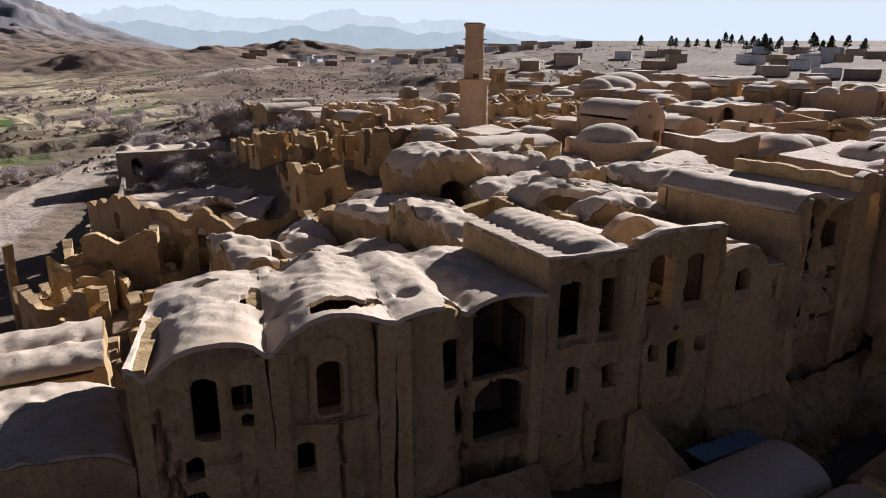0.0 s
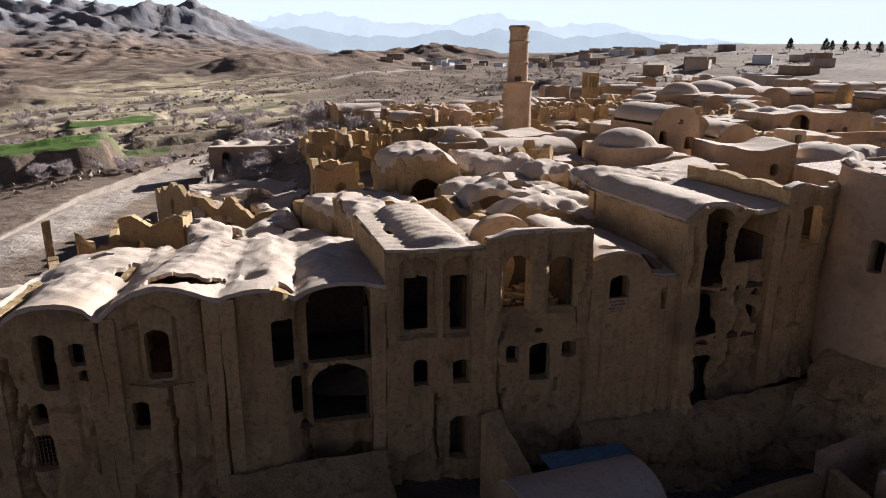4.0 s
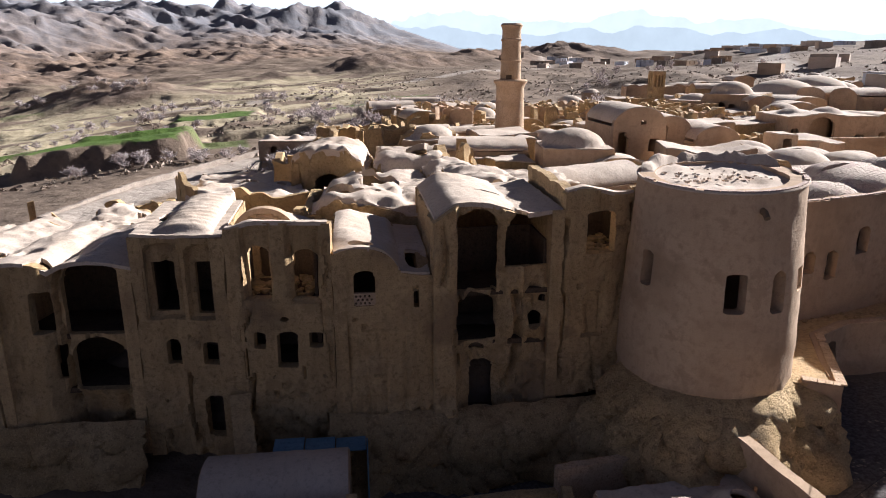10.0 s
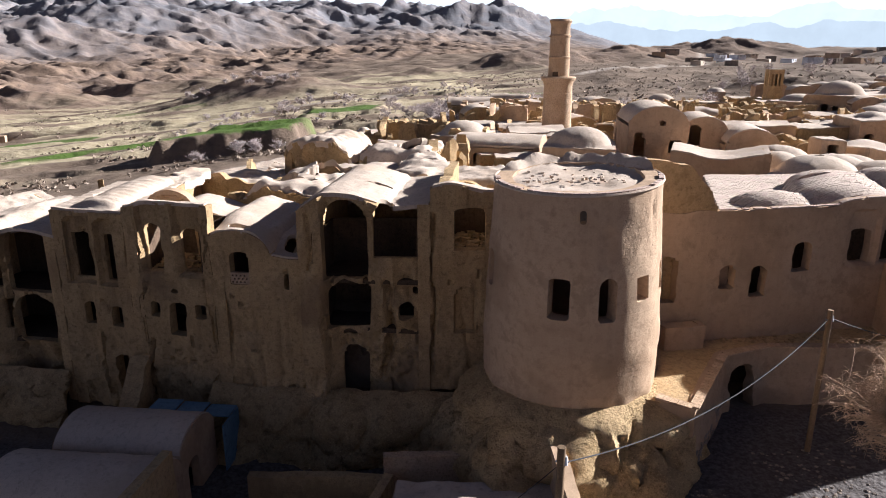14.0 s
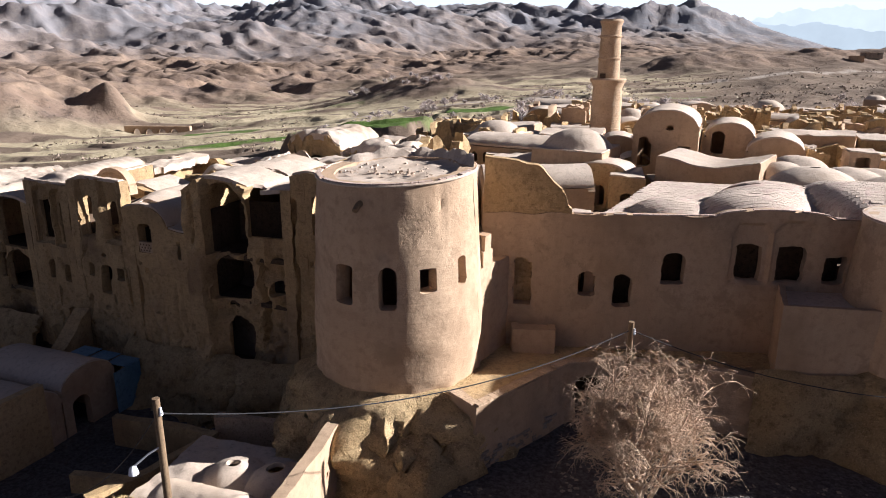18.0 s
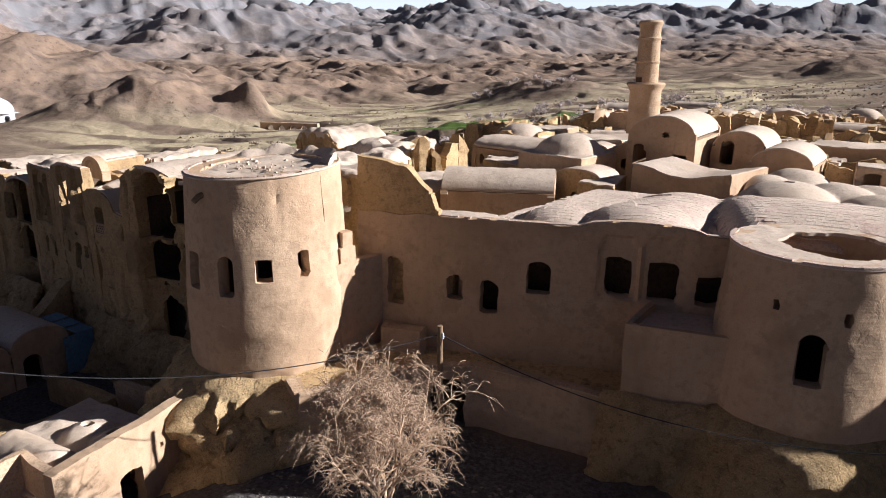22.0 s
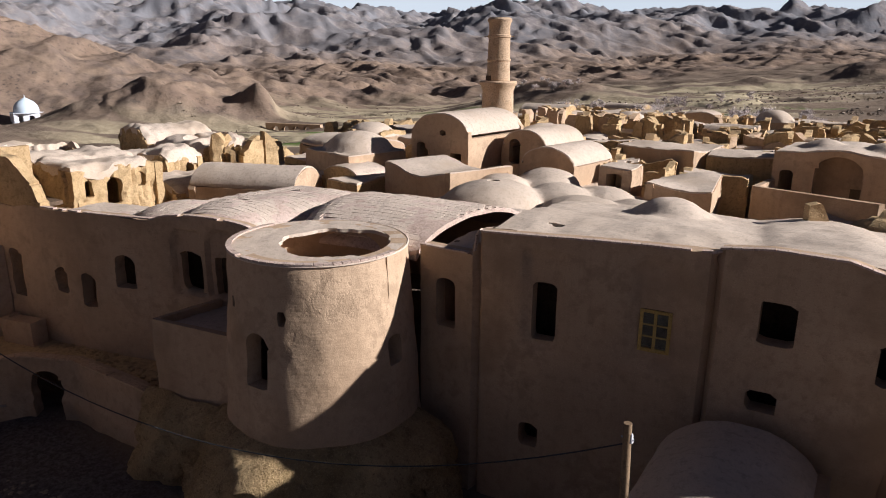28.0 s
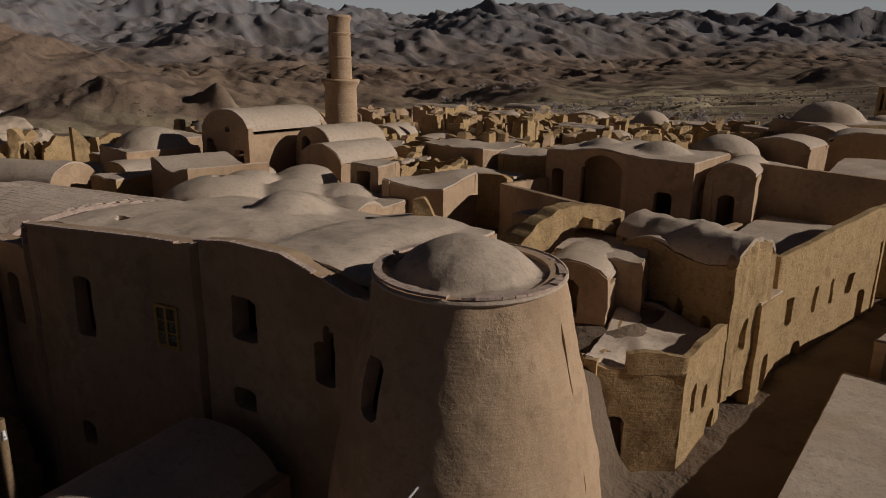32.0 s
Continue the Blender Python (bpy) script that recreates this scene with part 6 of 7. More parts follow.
terrace_parapet = thing("parapet", "plain mud parapet round the sunlit terrace", "parapet")
v, f = wall([(73.5, 41.4), (76.05, 41.0), (77.5, 46.0), (78.95, 51.0)], 6.4, lambda u: 7.3 + 0.09 * np.clip(u - 2.5, 0, 9), (), 0.3, 0.16, 0.03, seed=70, ragged=0.03)
mesh_of("wall_body", v, f, OCHRE, terrace_parapet)
v, f = wall([(72.8, 51.9), (78.9, 52.6)], 6.0, lambda u: 9.3 - 0.06 * u, (), 0.35, 0.18, 0.03, seed=71)
mesh_of("back_wall", v, f, PLASTER, terrace_parapet)
village_house("low ochre mud lean-to between barrel vault and terrace", [(74.6, 38.9), (76.0, 38.4), (76.3, 41.0), (74.8, 41.2)], 1.2, flat(6.1, 0.1), {"r": [(1.3, 2.4, 0.6, 1.5, 0.3)]}, 72, wall_mat=OCHRE)
village_house("ochre mud house farther along the alley", [(75.5, 52.8), (79.5, 52.8), (82.5, 64.0), (75.5, 64.0)], 2.0, flat(8.6), {"r": [(2.0, 5.6, 0.6, 1.1, 0.05), (5.5, 5.4, 0.5, 1.0, 0.3), (9.0, 5.4, 0.5, 1.0, 0.3)]}, 67, wall_mat=OCHRE)
village_house("low mud house with a dome beyond the alley", [(77.5, 20.0), (86.0, 20.0), (88.0, 41.0), (78.6, 41.0)], 0.5, lambda s, t: 3.4 + dome_h(s, t, 3.0, 5.0, 2.4, 1.3, 0.6) + dome_h(s, t, 3.4, 10.6, 1.9, 1.0, 0.6), {"l": [(3.0, 1.2, 0.7, 1.2, 0.3), (8.0, 1.2, 0.7, 1.2, 0.3)]}, 69, res=0.3, wall_mat=ADOBE)
village_house("long plain mud house beyond the alley", [(79.4, 42.0), (88.0, 42.0), (92.0, 58.0), (83.0, 57.0)], 1.0, flat(4.6), {"l": [(4.0, 2.4, 0.8, 1.4, 0.3), (10.0, 2.6, 0.8, 1.4, 0.3)]}, 73, res=0.4)
village_house("tall mud house with a dome and dark windows", [(65.5, 80.5), (72.5, 73.0), (78.5, 77.5), (71.0, 86.0)], 4.0, lambda s, t: 8.9 + 1.0 * smooth(4.6, 4.9, s) + dome_h(s, t, 7.2, 3.4, 2.6, 1.5, 0.6) + dome_h(s, t, 2.4, 3.4, 2.0, 0.8, 0.6), {"f": [(1.5, 7.0, 0.8, 1.3, 0.1), (5.6, 6.6, 0.9, 1.9, 0.1), (7.0, 6.6, 0.9, 2.3, 0.3), (8.3, 6.6, 0.8, 2.1, 0.1)], "r": [(1.2, 5.5, 1.1, 3.2, 0.2), (3.0, 7.0, 0.4, 0.8, 0.1)]}, 74, wall_mat={"f": PLASTER, "r": OCHRE, "b": PLASTER, "l": PLASTER})
inn = village_house("long plastered inn with blind arches and low domes", [(85.0, 83.0), (115.0, 100.8), (109.0, 113.0), (79.0, 95.0)], 2.0, lambda s, t: 9.0 + dome_h(s, t, 9.0, 6.0, 5.0, 2.0, 0.6) + dome_h(s, t, 20.0, 6.5, 5.6, 2.4, 0.6) + dome_h(s, t, 30.0, 7.0, 3.5, 1.2, 0.6), {"f": [(3.0 + 5.2 * i, 3.0, 1.2, 2.4, 0.4) for i in range(7)]}, 76, res=0.35,
              recess={"f": lambda u, v: 0.3 * (opening((u + 2.2) % 5.2, v, 2.6 + 0.0 * u, 2.4, 4.0, 5.2, 0.5) > 0)})
village_house("small slatted wind tower on the far roofs", [(74.2, 105.4), (76.4, 105.4), (76.4, 107.4), (74.2, 107.4)], 4.0, flat(12.0, 0.0), {"f": [(0.5, 9.4, 0.35, 1.9, 0), (1.1, 9.4, 0.35, 1.9, 0), (1.7, 9.4, 0.35, 1.9, 0)], "l": [(0.6, 9.4, 0.35, 1.9, 0), (1.4, 9.4, 0.35, 1.9, 0)]}, 77, wall_mat=OCHRE)
village_house("mud hut under a rounded dome beside the courtyard house", [(66.6, 58.6), (71.6, 59.0), (71.4, 63.0), (66.4, 62.6)], 4.6, lambda s, t: 8.2 + dome_h(s, t, 2.5, 2.0, 2.4, 1.6, 0.6), {"f": [(2.5, 6.0, 0.7, 1.5, 0.4)], "r": [(2.0, 5.6, 0.7, 1.8, 0.4)]}, 75)
stub = thing("ruined_pier", "broken stub of an ochre mud pier on the roof", "pier")
v, f = wall([(66.7, 30.5), (67.0, 30.7), (67.5, 31.0)], 8.0, lambda u: 10.0 - 0.9 * smooth(0.3, 0.9, u), (), 0.4, 0.1, 0.05, seed=68, ragged=0.15)
mesh_of("pier_body", v, f, OCHRE, stub)

# ---- the rest of the village, house after house ----
TAKEN = [(38.4, 57.1, 2.6)]
for ob in list(bpy.data.objects):
    if ob.parent is None and ob.get("category") == "house":
        pts = np.concatenate([[(c.bound_box[i][0], c.bound_box[i][1]) for i in range(8)] for c in ob.children]) / UNIT
        m = pts.mean(0)
        TAKEN.append((m[0], m[1], float(np.abs(pts - m).max()) * 0.95))
rnd = random.Random(12)
KINDS = ("a tan mud house under a barrel vault", "a tan mud house with a low dome", "a flat-roofed tan mud house", "a half-ruined tan mud house with a fallen roof", "a tan mud house under two small vaults")
def free(x, y, r):
    return all(math.hypot(x - a, y - b) > r + q * 0.8 for a, b, q in TAKEN)
def fill(n, xr, yr, ruin, zroof, tries=4000):
    made = 0
    for _ in range(tries):
        if made >= n:
            break
        x, y = rnd.uniform(*xr), rnd.uniform(*yr)
        w, d = rnd.uniform(3.0, 5.5), rnd.uniform(3.5, 6.5)
        if not free(x, y, max(w, d) * 0.52):
            continue
        TAKEN.append((x, y, max(w, d) * 0.52))
        a = radians(rnd.choice((-8, 4, 12, 82, 95)) + rnd.uniform(-5, 5))
        c = [(x + u * math.cos(a) - v * math.sin(a), y + u * math.sin(a) + v * math.cos(a)) for u, v in ((-w / 2, -d / 2), (w / 2, -d / 2), (w / 2, d / 2), (-w / 2, d / 2))]
        g = float(ground_z(x, y))
        kind = 3 if rnd.random() < ruin else rnd.choice((0, 0, 1, 2, 4))
        h = g + rnd.uniform(*zroof)
        hole = None
        if kind == 0:
            fn = barrel(h, w + 0.1, rnd.uniform(0.7, 1.3))
        elif kind == 1:
            fn = lambda s, t, h=h, w=w, d=d, k=rnd.uniform(0.7, 1.2): h + dome_h(s, t, w / 2, d / 2, min(w, d) / 2.05, k, 0.6)
        elif kind == 4:
            fn = lambda s, t, h=h, w=w, d=d: h + vault_h((t % (d / 2)) - d / 4, d / 2, 0.6)
        else:
            fn = flat(h, 0.12)
        sd = made + 100 + int(xr[0])
        if kind == 3:
            hole = lambda u, v, sd=sd: -0.05 + fbm(u * 0.45 + sd, v * 0.45, 3, sd)
        op = {"f": [(w * rnd.uniform(0.25, 0.75), g + rnd.uniform(0.4, 1.6), rnd.uniform(0.5, 0.9), rnd.uniform(0.8, 1.6), 0.35)], "r": [(d * rnd.uniform(0.25, 0.75), g + rnd.uniform(0.8, 1.6), rnd.uniform(0.4, 0.8), rnd.uniform(0.6, 1.3), 0.3)]}
        if kind == 2:
            op["f"].append((w * 0.85, g + 1.5, 0.45, 0.8, 0.3))
        house("mud_house", KINDS[kind] + (" and dark openings" if kind != 3 else ""), c, g - 0.4, fn, op, hole, (rnd.choice((OCHRE, OCHRE, ADOBE)) if kind == 3 else rnd.choice((PLASTER, PLASTER, ADOBE))), ROOF, 0.36, 0.4, 0.05 if kind != 3 else 0.1, sd, group="houses of the village", roof_rough=0.05, ragged=0.4 if kind == 3 else 0.0)
        made += 1
    return made
fill(26, (44, 74), (46, 64), 0.7, (2.4, 3.8))
fill(34, (30, 82), (60, 84), 0.4, (2.2, 3.8))
fill(30, (80, 122), (44, 96), 0.1, (2.8, 4.2))
fill(34, (60, 150), (84, 150), 0.1, (3.0, 4.6))
fill(16, (29, 46), (46, 62), 0.5, (2.0, 3.2))
fill(44, (28, 84), (82, 112), 0.6, (2.6, 4.4))

# low rooms packed between the houses
rl = random.Random(31)
for i in range(64):
    x, y = rl.uniform(30, 76), rl.uniform(30.5, 60)
    if (61.5 < x < 74 and 40 < y < 49) or x > 73 or math.hypot(x - 38.4, y - 57.1) < 3.4 or (x < 36 and y < 37):
        continue
    w, d = rl.uniform(2.0, 3.6), rl.uniform(2.2, 4.2)
    a = radians(rl.choice((-8, 4, 12)) + rl.uniform(-5, 5))
    c = [(x + p * math.cos(a) - q * math.sin(a), y + p * math.sin(a) + q * math.cos(a)) for p, q in ((0, 0), (w, 0), (w, d), (0, d))]
    g = float(ground_z(x, y))
    top = min(g + rl.uniform(1.7, 2.7), 7.7)
    kind = rl.choice((0, 0, 1, 2))
    fn = flat(top, 0.1) if kind == 0 else barrel(top - 0.3, w, rl.uniform(0.5, 0.9)) if kind == 1 else (lambda s, t, top=top, w=w, d=d: top - 0.2 + dome_h(s, t, w / 2, d / 2, min(w, d) / 2.05, 0.7, 0.6))
    house("mud_house", ("a low flat-roofed mud room between taller houses", "a low mud room under a small barrel vault", "a low mud room under a small dome")[kind], c, g - 0.5, fn, {"f": [(w * 0.5, g + 0.3, 0.7, 1.3, 0.35)]}, None, rl.choice((PLASTER, ADOBE, OCHRE)), ROOF, 0.26, 0.35, 0.05, 500 + i, group="houses of the village", roof_rough=0.05)
# ---- fallen roofs behind the old row ----
def ruin(label, c, z0, h, seed, gap=0.15, opens=None, scale=0.35, mat=None):
    """A roofless or half-roofed ruin: the roof slumps towards its edges and is pitted all over."""
    q = np.asarray(c, float)
    W, D = (np.linalg.norm(q[1] - q[0]) + np.linalg.norm(q[2] - q[3])) / 2, (np.linalg.norm(q[3] - q[0]) + np.linalg.norm(q[2] - q[1])) / 2
    def worn(s, t):
        e = np.minimum(np.minimum(s, W - s), np.minimum(t, D - t)) + 0.35 * fbm(s * 1.1 + seed, t * 1.1, 3, seed + 2)
        return h(s, t) - 0.38 * smooth(0.6, -0.1, e) ** 1.5 + 0.075 * fbm(s * 1.3, t * 1.3 + seed, 4, seed + 4) - 0.16 * smooth(0.55, 0.8, gnoise(s * 0.9 + seed, t * 0.9, seed + 6))
    return house("ruined_house", label, c, z0, worn, opens, (lambda u, v: gap + fbm(u * scale + seed, v * scale, 4, seed)) if gap is not None else None, mat or ADOBE, ROOF, 0.15, 0.5, 0.16, seed, group="roofless ruins", roof_thick=0.4, roof_rough=0.05, gully=0.3)
def lumps(z, seed, amp=0.35, sc=0.3):
    return lambda s, t: z + amp * fbm(s * sc + seed, t * sc, 3, seed)
ruin("eroded mud roofs with pits behind the old row", [(15.2, 21.8), (21.0, 21.6), (21.5, 28.5), (15.5, 29.0)], 4.0, lumps(8.35, 71), 71, 0.6)
ruin("eroded mud roof sloping round a fallen room", [(21.2, 21.6), (27.6, 21.2), (27.4, 28.0), (21.6, 28.4)], 4.0, lambda s, t: 8.35 + vault_h(s - 2.2, 3.8, 0.45) + 0.2 * fbm(s * .4, t * .4, 3, 2), 72, 0.58)
ruin("long mud roof block with lumpy vaults", [(27.8, 22.2), (34.2, 22.7), (34.0, 28.0), (28.0, 28.0)], 4.5, lambda s, t: 8.9 + 0.35 * vault_h(s - 1.8, 3.0, 1.0) + 0.15 * fbm(s * .5, t * .5, 3, 5), 73, 0.62, {"r": [(0.9, 7.2, 0.5, 0.9, 0.4), (2.3, 6.6, 0.9, 1.5, 0.45), (3.9, 7.4, 0.6, 0.8, 0.3)], "b": [(2.0, 6.5, 0.9, 1.6, 0.4)]}, mat=OCHRE)
ruin("ruined vault with a dark open arch", [(19.4, 33.6), (24.0, 33.2), (24.6, 38.5), (19.8, 39.0)], 4.5, lambda s, t: 8.3 + vault_h(s - 2.2, 4.6, 1.2) + 0.15 * fbm(s * .7, t * .7, 3, 5), 74, None, {"f": [(2.3, 4.8, 1.9, 3.0, 0.45)]})
ruin("row of lumpy ruined vaults", [(24.4, 33.4), (29.2, 33.0), (29.6, 38.0), (24.8, 38.4)], 4.5, lambda s, t: 8.4 + 0.5 * vault_h(t - 1.4, 2.7, 1.0) + 0.5 * vault_h(t - 4.0, 2.4, 1.0) + 0.1 * fbm(s, t, 3, 3), 75, 0.6, {"f": [(1.4, 5.5, 0.8, 1.6, 0.4), (3.4, 6.6, 0.6, 1.3, 0.45)], "r": [(0.9, 6.2, 0.8, 1.6, 0.45), (2.3, 6.0, 0.9, 1.9, 0.45), (3.8, 6.8, 0.6, 1.1, 0.4)]}, mat=OCHRE)
ruin("low ruined rooms with pitted roofs", [(21.8, 28.8), (27.6, 28.3), (28.2, 32.6), (22.2, 33.0)], 4.4, lumps(7.9, 76, 0.4), 76, 0.5)
ruin("ruined rooms with holed roofs", [(15.4, 29.3), (21.4, 28.9), (19.2, 36.5), (14.2, 35.5)], 4.0, lumps(7.2, 77, 0.5), 77, 0.45)
ruin("fallen rooms with ragged remnants of roof", [(9.6, 22.4), (15.0, 22.2), (15.2, 28.6), (10.0, 29.0)], 2.5, lumps(6.7, 78, 0.5), 78, 0.4)
ruin("fallen vaults with ragged holes", [(8.2, 29.6), (14.8, 29.2), (14.0, 36.0), (8.4, 36.6)], 2.0, lumps(5.9, 79, 0.6), 79, 0.32)
ruin("lumpy mud vault with small windows beside the terrace roof", [(27.6, 30.1), (30.5, 30.5), (30.1, 33.4), (27.3, 33.0)], 4.5, lambda s, t: 8.25 + vault_h(s - 1.4, 2.9, 0.5) + 0.15 * fbm(s, t, 3, 8), 83, None, {"r": [(0.7, 8.0, 0.35, 0.35, 0.4), (1.7, 6.4, 0.65, 1.4, 0.45)], "f": [(1.4, 7.2, 0.5, 0.6, 0.4)]}, mat=OCHRE)
ruin("flat mud terrace roof below the ruins", [(29.2, 28.6), (34.6, 28.4), (35.6, 36.2), (32.2, 36.6)], 4.4, lumps(7.3, 82, 0.08), 82, None)

def ruined_wall(label, pts, top, seed, opens=(), mat=None, thick=0.62, drop=3.0, ragged=0.5):
    z0 = min(float(ground_z(x, y)) for x, y in pts) - 0.4
    ob = thing("ruined_wall", label, "wall", group="broken walls of the ruins")
    v, f = wall(pts, z0, top, opens, thick, 0.15, 0.09, seed=seed, ragged=ragged, rag=0.9)
    mesh_of("wall_body", v, f, mat or ADOBE, ob)
def room(label, x, y, w, d, turn, tall, seed, mat, ragged=0.8):
    """A roofless room: four ragged walls, one of them mostly fallen."""
    a = radians(turn)
    c = [(x + p * math.cos(a) - q * math.sin(a), y + p * math.sin(a) + q * math.cos(a)) for p, q in ((0, d), (0, 0), (w, 0), (w, d), (w * 0.25, d))]
    g = float(ground_z(x, y))
    gap = (seed * 7 % 4) * d * 0.7
    ruined_wall(label, c, lambda u: g + tall * (1 - 0.55 * smooth(1.2, 0.85, np.abs(u - gap)) - 0.3 * smooth(0.9, 0.65, np.abs(u - gap - 3.4)) - 0.4 * smooth(0.8, 0.6, np.abs(u - gap - 7.5))), seed, [(d * 0.5, g + 0.6, 0.7, 1.4, 0.4), (d + w * 0.5, g + 0.5, 0.8, 1.5, 0.4), (d + w + d * 0.5, g + 0.9, 0.6, 1.1, 0.4)], mat, ragged=ragged * 0.42)
ruined_wall("tall broken ochre walls with arched niches and a window", [(28.5, 36.4), (28.8, 34.6), (30.2, 34.0), (31.3, 35.2), (31.2, 37.6)], lambda u: 8.7 + 0.5 * np.sin(u * 2.1) - 0.9 * smooth(0.35, 0.15, np.abs(u - 5.2)), 243, [(2.5, 6.6, 0.7, 1.5, 0.5), (4.2, 6.5, 0.75, 1.6, 0.5), (4.2, 8.25, 0.35, 0.4, 0.2), (1.0, 7.6, 0.5, 0.7, 0.3)], OCHRE, thick=0.7, ragged=0.45)
ruined_wall("leaning fin of an ochre mud wall", [(31.0, 37.9), (31.2, 38.9)], lambda u: 9.2 - 0.7 * u, 244, (), OCHRE, thick=0.7, ragged=0.25)
rr = random.Random(5)
for i in range(30):
    x, y = rr.uniform(-1, 16), rr.uniform(27, 58)
    if (x > 6.5 and y < 37.5) or (x > 7 and y > 45) or (x < 3 and y < 30):
        continue
    room("crumbled roofless mud room with ragged walls", x, y, rr.uniform(2.2, 4.2), rr.uniform(2.4, 4.2), rr.choice((2, -6, 10)) + rr.uniform(-5, 5), rr.uniform(1.2, 2.8), 200 + i, rr.choice((ADOBE, ADOBE, OCHRE)))
for i in range(16):
    x, y = rr.uniform(17, 29), rr.uniform(42, 74)
    room("crumbled roofless mud room with ragged walls", x, y, rr.uniform(2.4, 4.4), rr.uniform(2.4, 4.4), rr.choice((2, -6, 10)) + rr.uniform(-5, 5), rr.uniform(1.8, 3.4), 260 + i, rr.choice((ADOBE, ADOBE, OCHRE)))
ruined_wall("ochre mud wall of a roofless room", [(2.8, 49.5), (5.0, 49.0), (7.3, 48.4), (7.9, 51.5)], 2.9, 240, [(1.4, 0.4, 0.6, 1.0, 0.3)], OCHRE)
ruined_wall("thin leaning remnant of a mud wall", [(-1.2, 45.2), (-0.8, 45.4)], 4.2, 241, mat=OCHRE, thick=0.35)
ruined_wall("broken mud wall remnant", [(1.0, 43.8), (1.9, 44.2)], 3.0, 242, mat=OCHRE)
# low vaulted roofs west of the row
house("ruined_house", "low mud house with twin worn barrel vaults", [(-2.2, 24.2), (2.3, 24.0), (2.6, 28.2), (-2.0, 28.4)], -1.0, lambda s, t: 4.6 + vault_h((t % 2.1) - 1.05, 2.1, 0.6), {"f": [(1.0, 2.0, 1.0, 2.0, 0.4)]}, None, ADOBE, ROOF, 0.17, 0.4, 0.08, 85, group="houses of the old row", roof_rough=0.09)
house("ruined_house", "low mud house with a sagging vault beside the row", [(-3.0, 18.6), (2.4, 18.2), (2.5, 23.2), (-2.8, 23.4)], -1.0, lambda s, t: 4.0 + vault_h(s - 2.7, 5.4, 0.9) + 0.1 * fbm(s, t, 3, 1), {"f": [(3.4, 1.2, 0.8, 1.3, 0.4)]}, lambda u, v: np.hypot((u - 1.2) / 0.5, (v - 1.2) / 1.4) - 1 + 0.3 * fbm(u * 2, v * 2, 2, 3), ADOBE, ROOF, 0.16, 0.45, 0.08, 86, group="houses of the old row", roof_rough=0.09)

# ---- the round-walled court and the fort beyond ----
court2 = thing("ruined_court", "walled mud court with low domes on its roof", "courtyard")
pts = [(4.2, 66.8), (8.0, 55.0), (12.8, 47.2), (17.5, 47.5), (20.1, 60.8), (14.0, 68.0)]
v, f = wall(pts[:5], -2.5, lambda u: 2.6 + 0.05 * u, [(6.0, 0.6, 0.9, 1.6, 0.4), (12.0, 0.8, 0.8, 1.4, 0.4), (17.5, 1.0, 0.9, 1.6, 0.4), (24.0, 1.2, 0.7, 1.3, 0.4)], 0.5, 0.2, 0.08, seed=90, ragged=0.7, rag=0.5)
mesh_of("court_wall", v, f, ADOBE, court2)
def court_z(u, v):
    return 2.3 + 0.05 * u + 0.35 * fbm(u * 0.35, v * 0.35, 4, 4) + 0.3 * vault_h((v % 3.4) - 1.7, 3.2, 0.8)
v, f = quad_roof([(8.0, 54.5), (13.4, 47.3), (20.1, 60.8), (7.4, 67.5)], court_z, lambda u, v: 0.35 + fbm(u * 0.4 + 3, v * 0.4, 4, 19), 0.5, 0.22, 0.05)
mesh_of("court_roof", v, f, ROOF, court2)
fort = house("small_fort", "mud-brick fort with arched openings and small domes", [(9.4, 95.0), (24.0, 94.0), (24.5, 100.0), (10.0, 101.0)], -3.0,
             lambda s, t: 2.5 + sum(dome_h(s, t, a, 1.5, 0.9, 0.75, 0.6) for a in (9.0, 10.8, 12.6)) + sum(dome_h(s, t, a, 3.0, 1.0, 0.7, 0.6) for a in (1.2, 5.0)),
             {"f": [(2.3, -0.4, 1.3, 2.2, 0.5), (7.2, 0.2, 1.0, 1.6, 0.5), (11.5, -0.6, 0.8, 1.2, 0.3)]}, None, PLASTER, ROOF, 0.3, 0.5, 0.06, 91, category="fort")
v, f = wall([(4.2, 66.8), (8.5, 82.0), (10.0, 93.0)], -3.2, -0.2, (), 0.4, 0.35, 0.05, seed=92, ragged=0.15)
ob = thing("street_wall", "low mud wall along the earth street", "wall")
mesh_of("wall_body", v, f, STONE, ob)
v, f = wall([(-9.5, 66.0), (-5.5, 86.1), (2.0, 105.5), (10.8, 121.8)], -3.6, lambda u: -1.55 + 0 * u, (), 0.4, 0.4, 0.05, seed=93, ragged=0.1)
ob = thing("street_wall", "low kerb wall on the valley side of the street", "wall")
mesh_of("wall_body", v, f, STONE, ob)
village_house("pale mud house with a flat upper terrace", [(30.2, 71.0), (36.0, 68.0), (38.5, 75.0), (32.8, 78.0)], 1.5, lambda s, t: 5.7 + 1.2 * (s > 3.2), {"f": [(1.2, 3.2, 0.6, 1.2, 0.05), (2.4, 3.4, 0.5, 0.9, 0.05)]}, 94)
village_house("ruined tower house with blind arches at the village edge", [(27.5, 84.0), (33.0, 82.5), (34.5, 88.0), (29.0, 89.5)], 0.0, flat(7.6, 0.4), {"f": [(3.6, 3.5, 1.0, 2.4, 0.4), (1.2, 4.0, 0.5, 1.4, 0.4)]}, 95, wall_mat=ADOBE)

# ---- aqueduct and shrine in the valley ----
aq = thing("aqueduct_bridge", "stone bridge of four arches across the dry stream", "bridge")
gz = -16.5
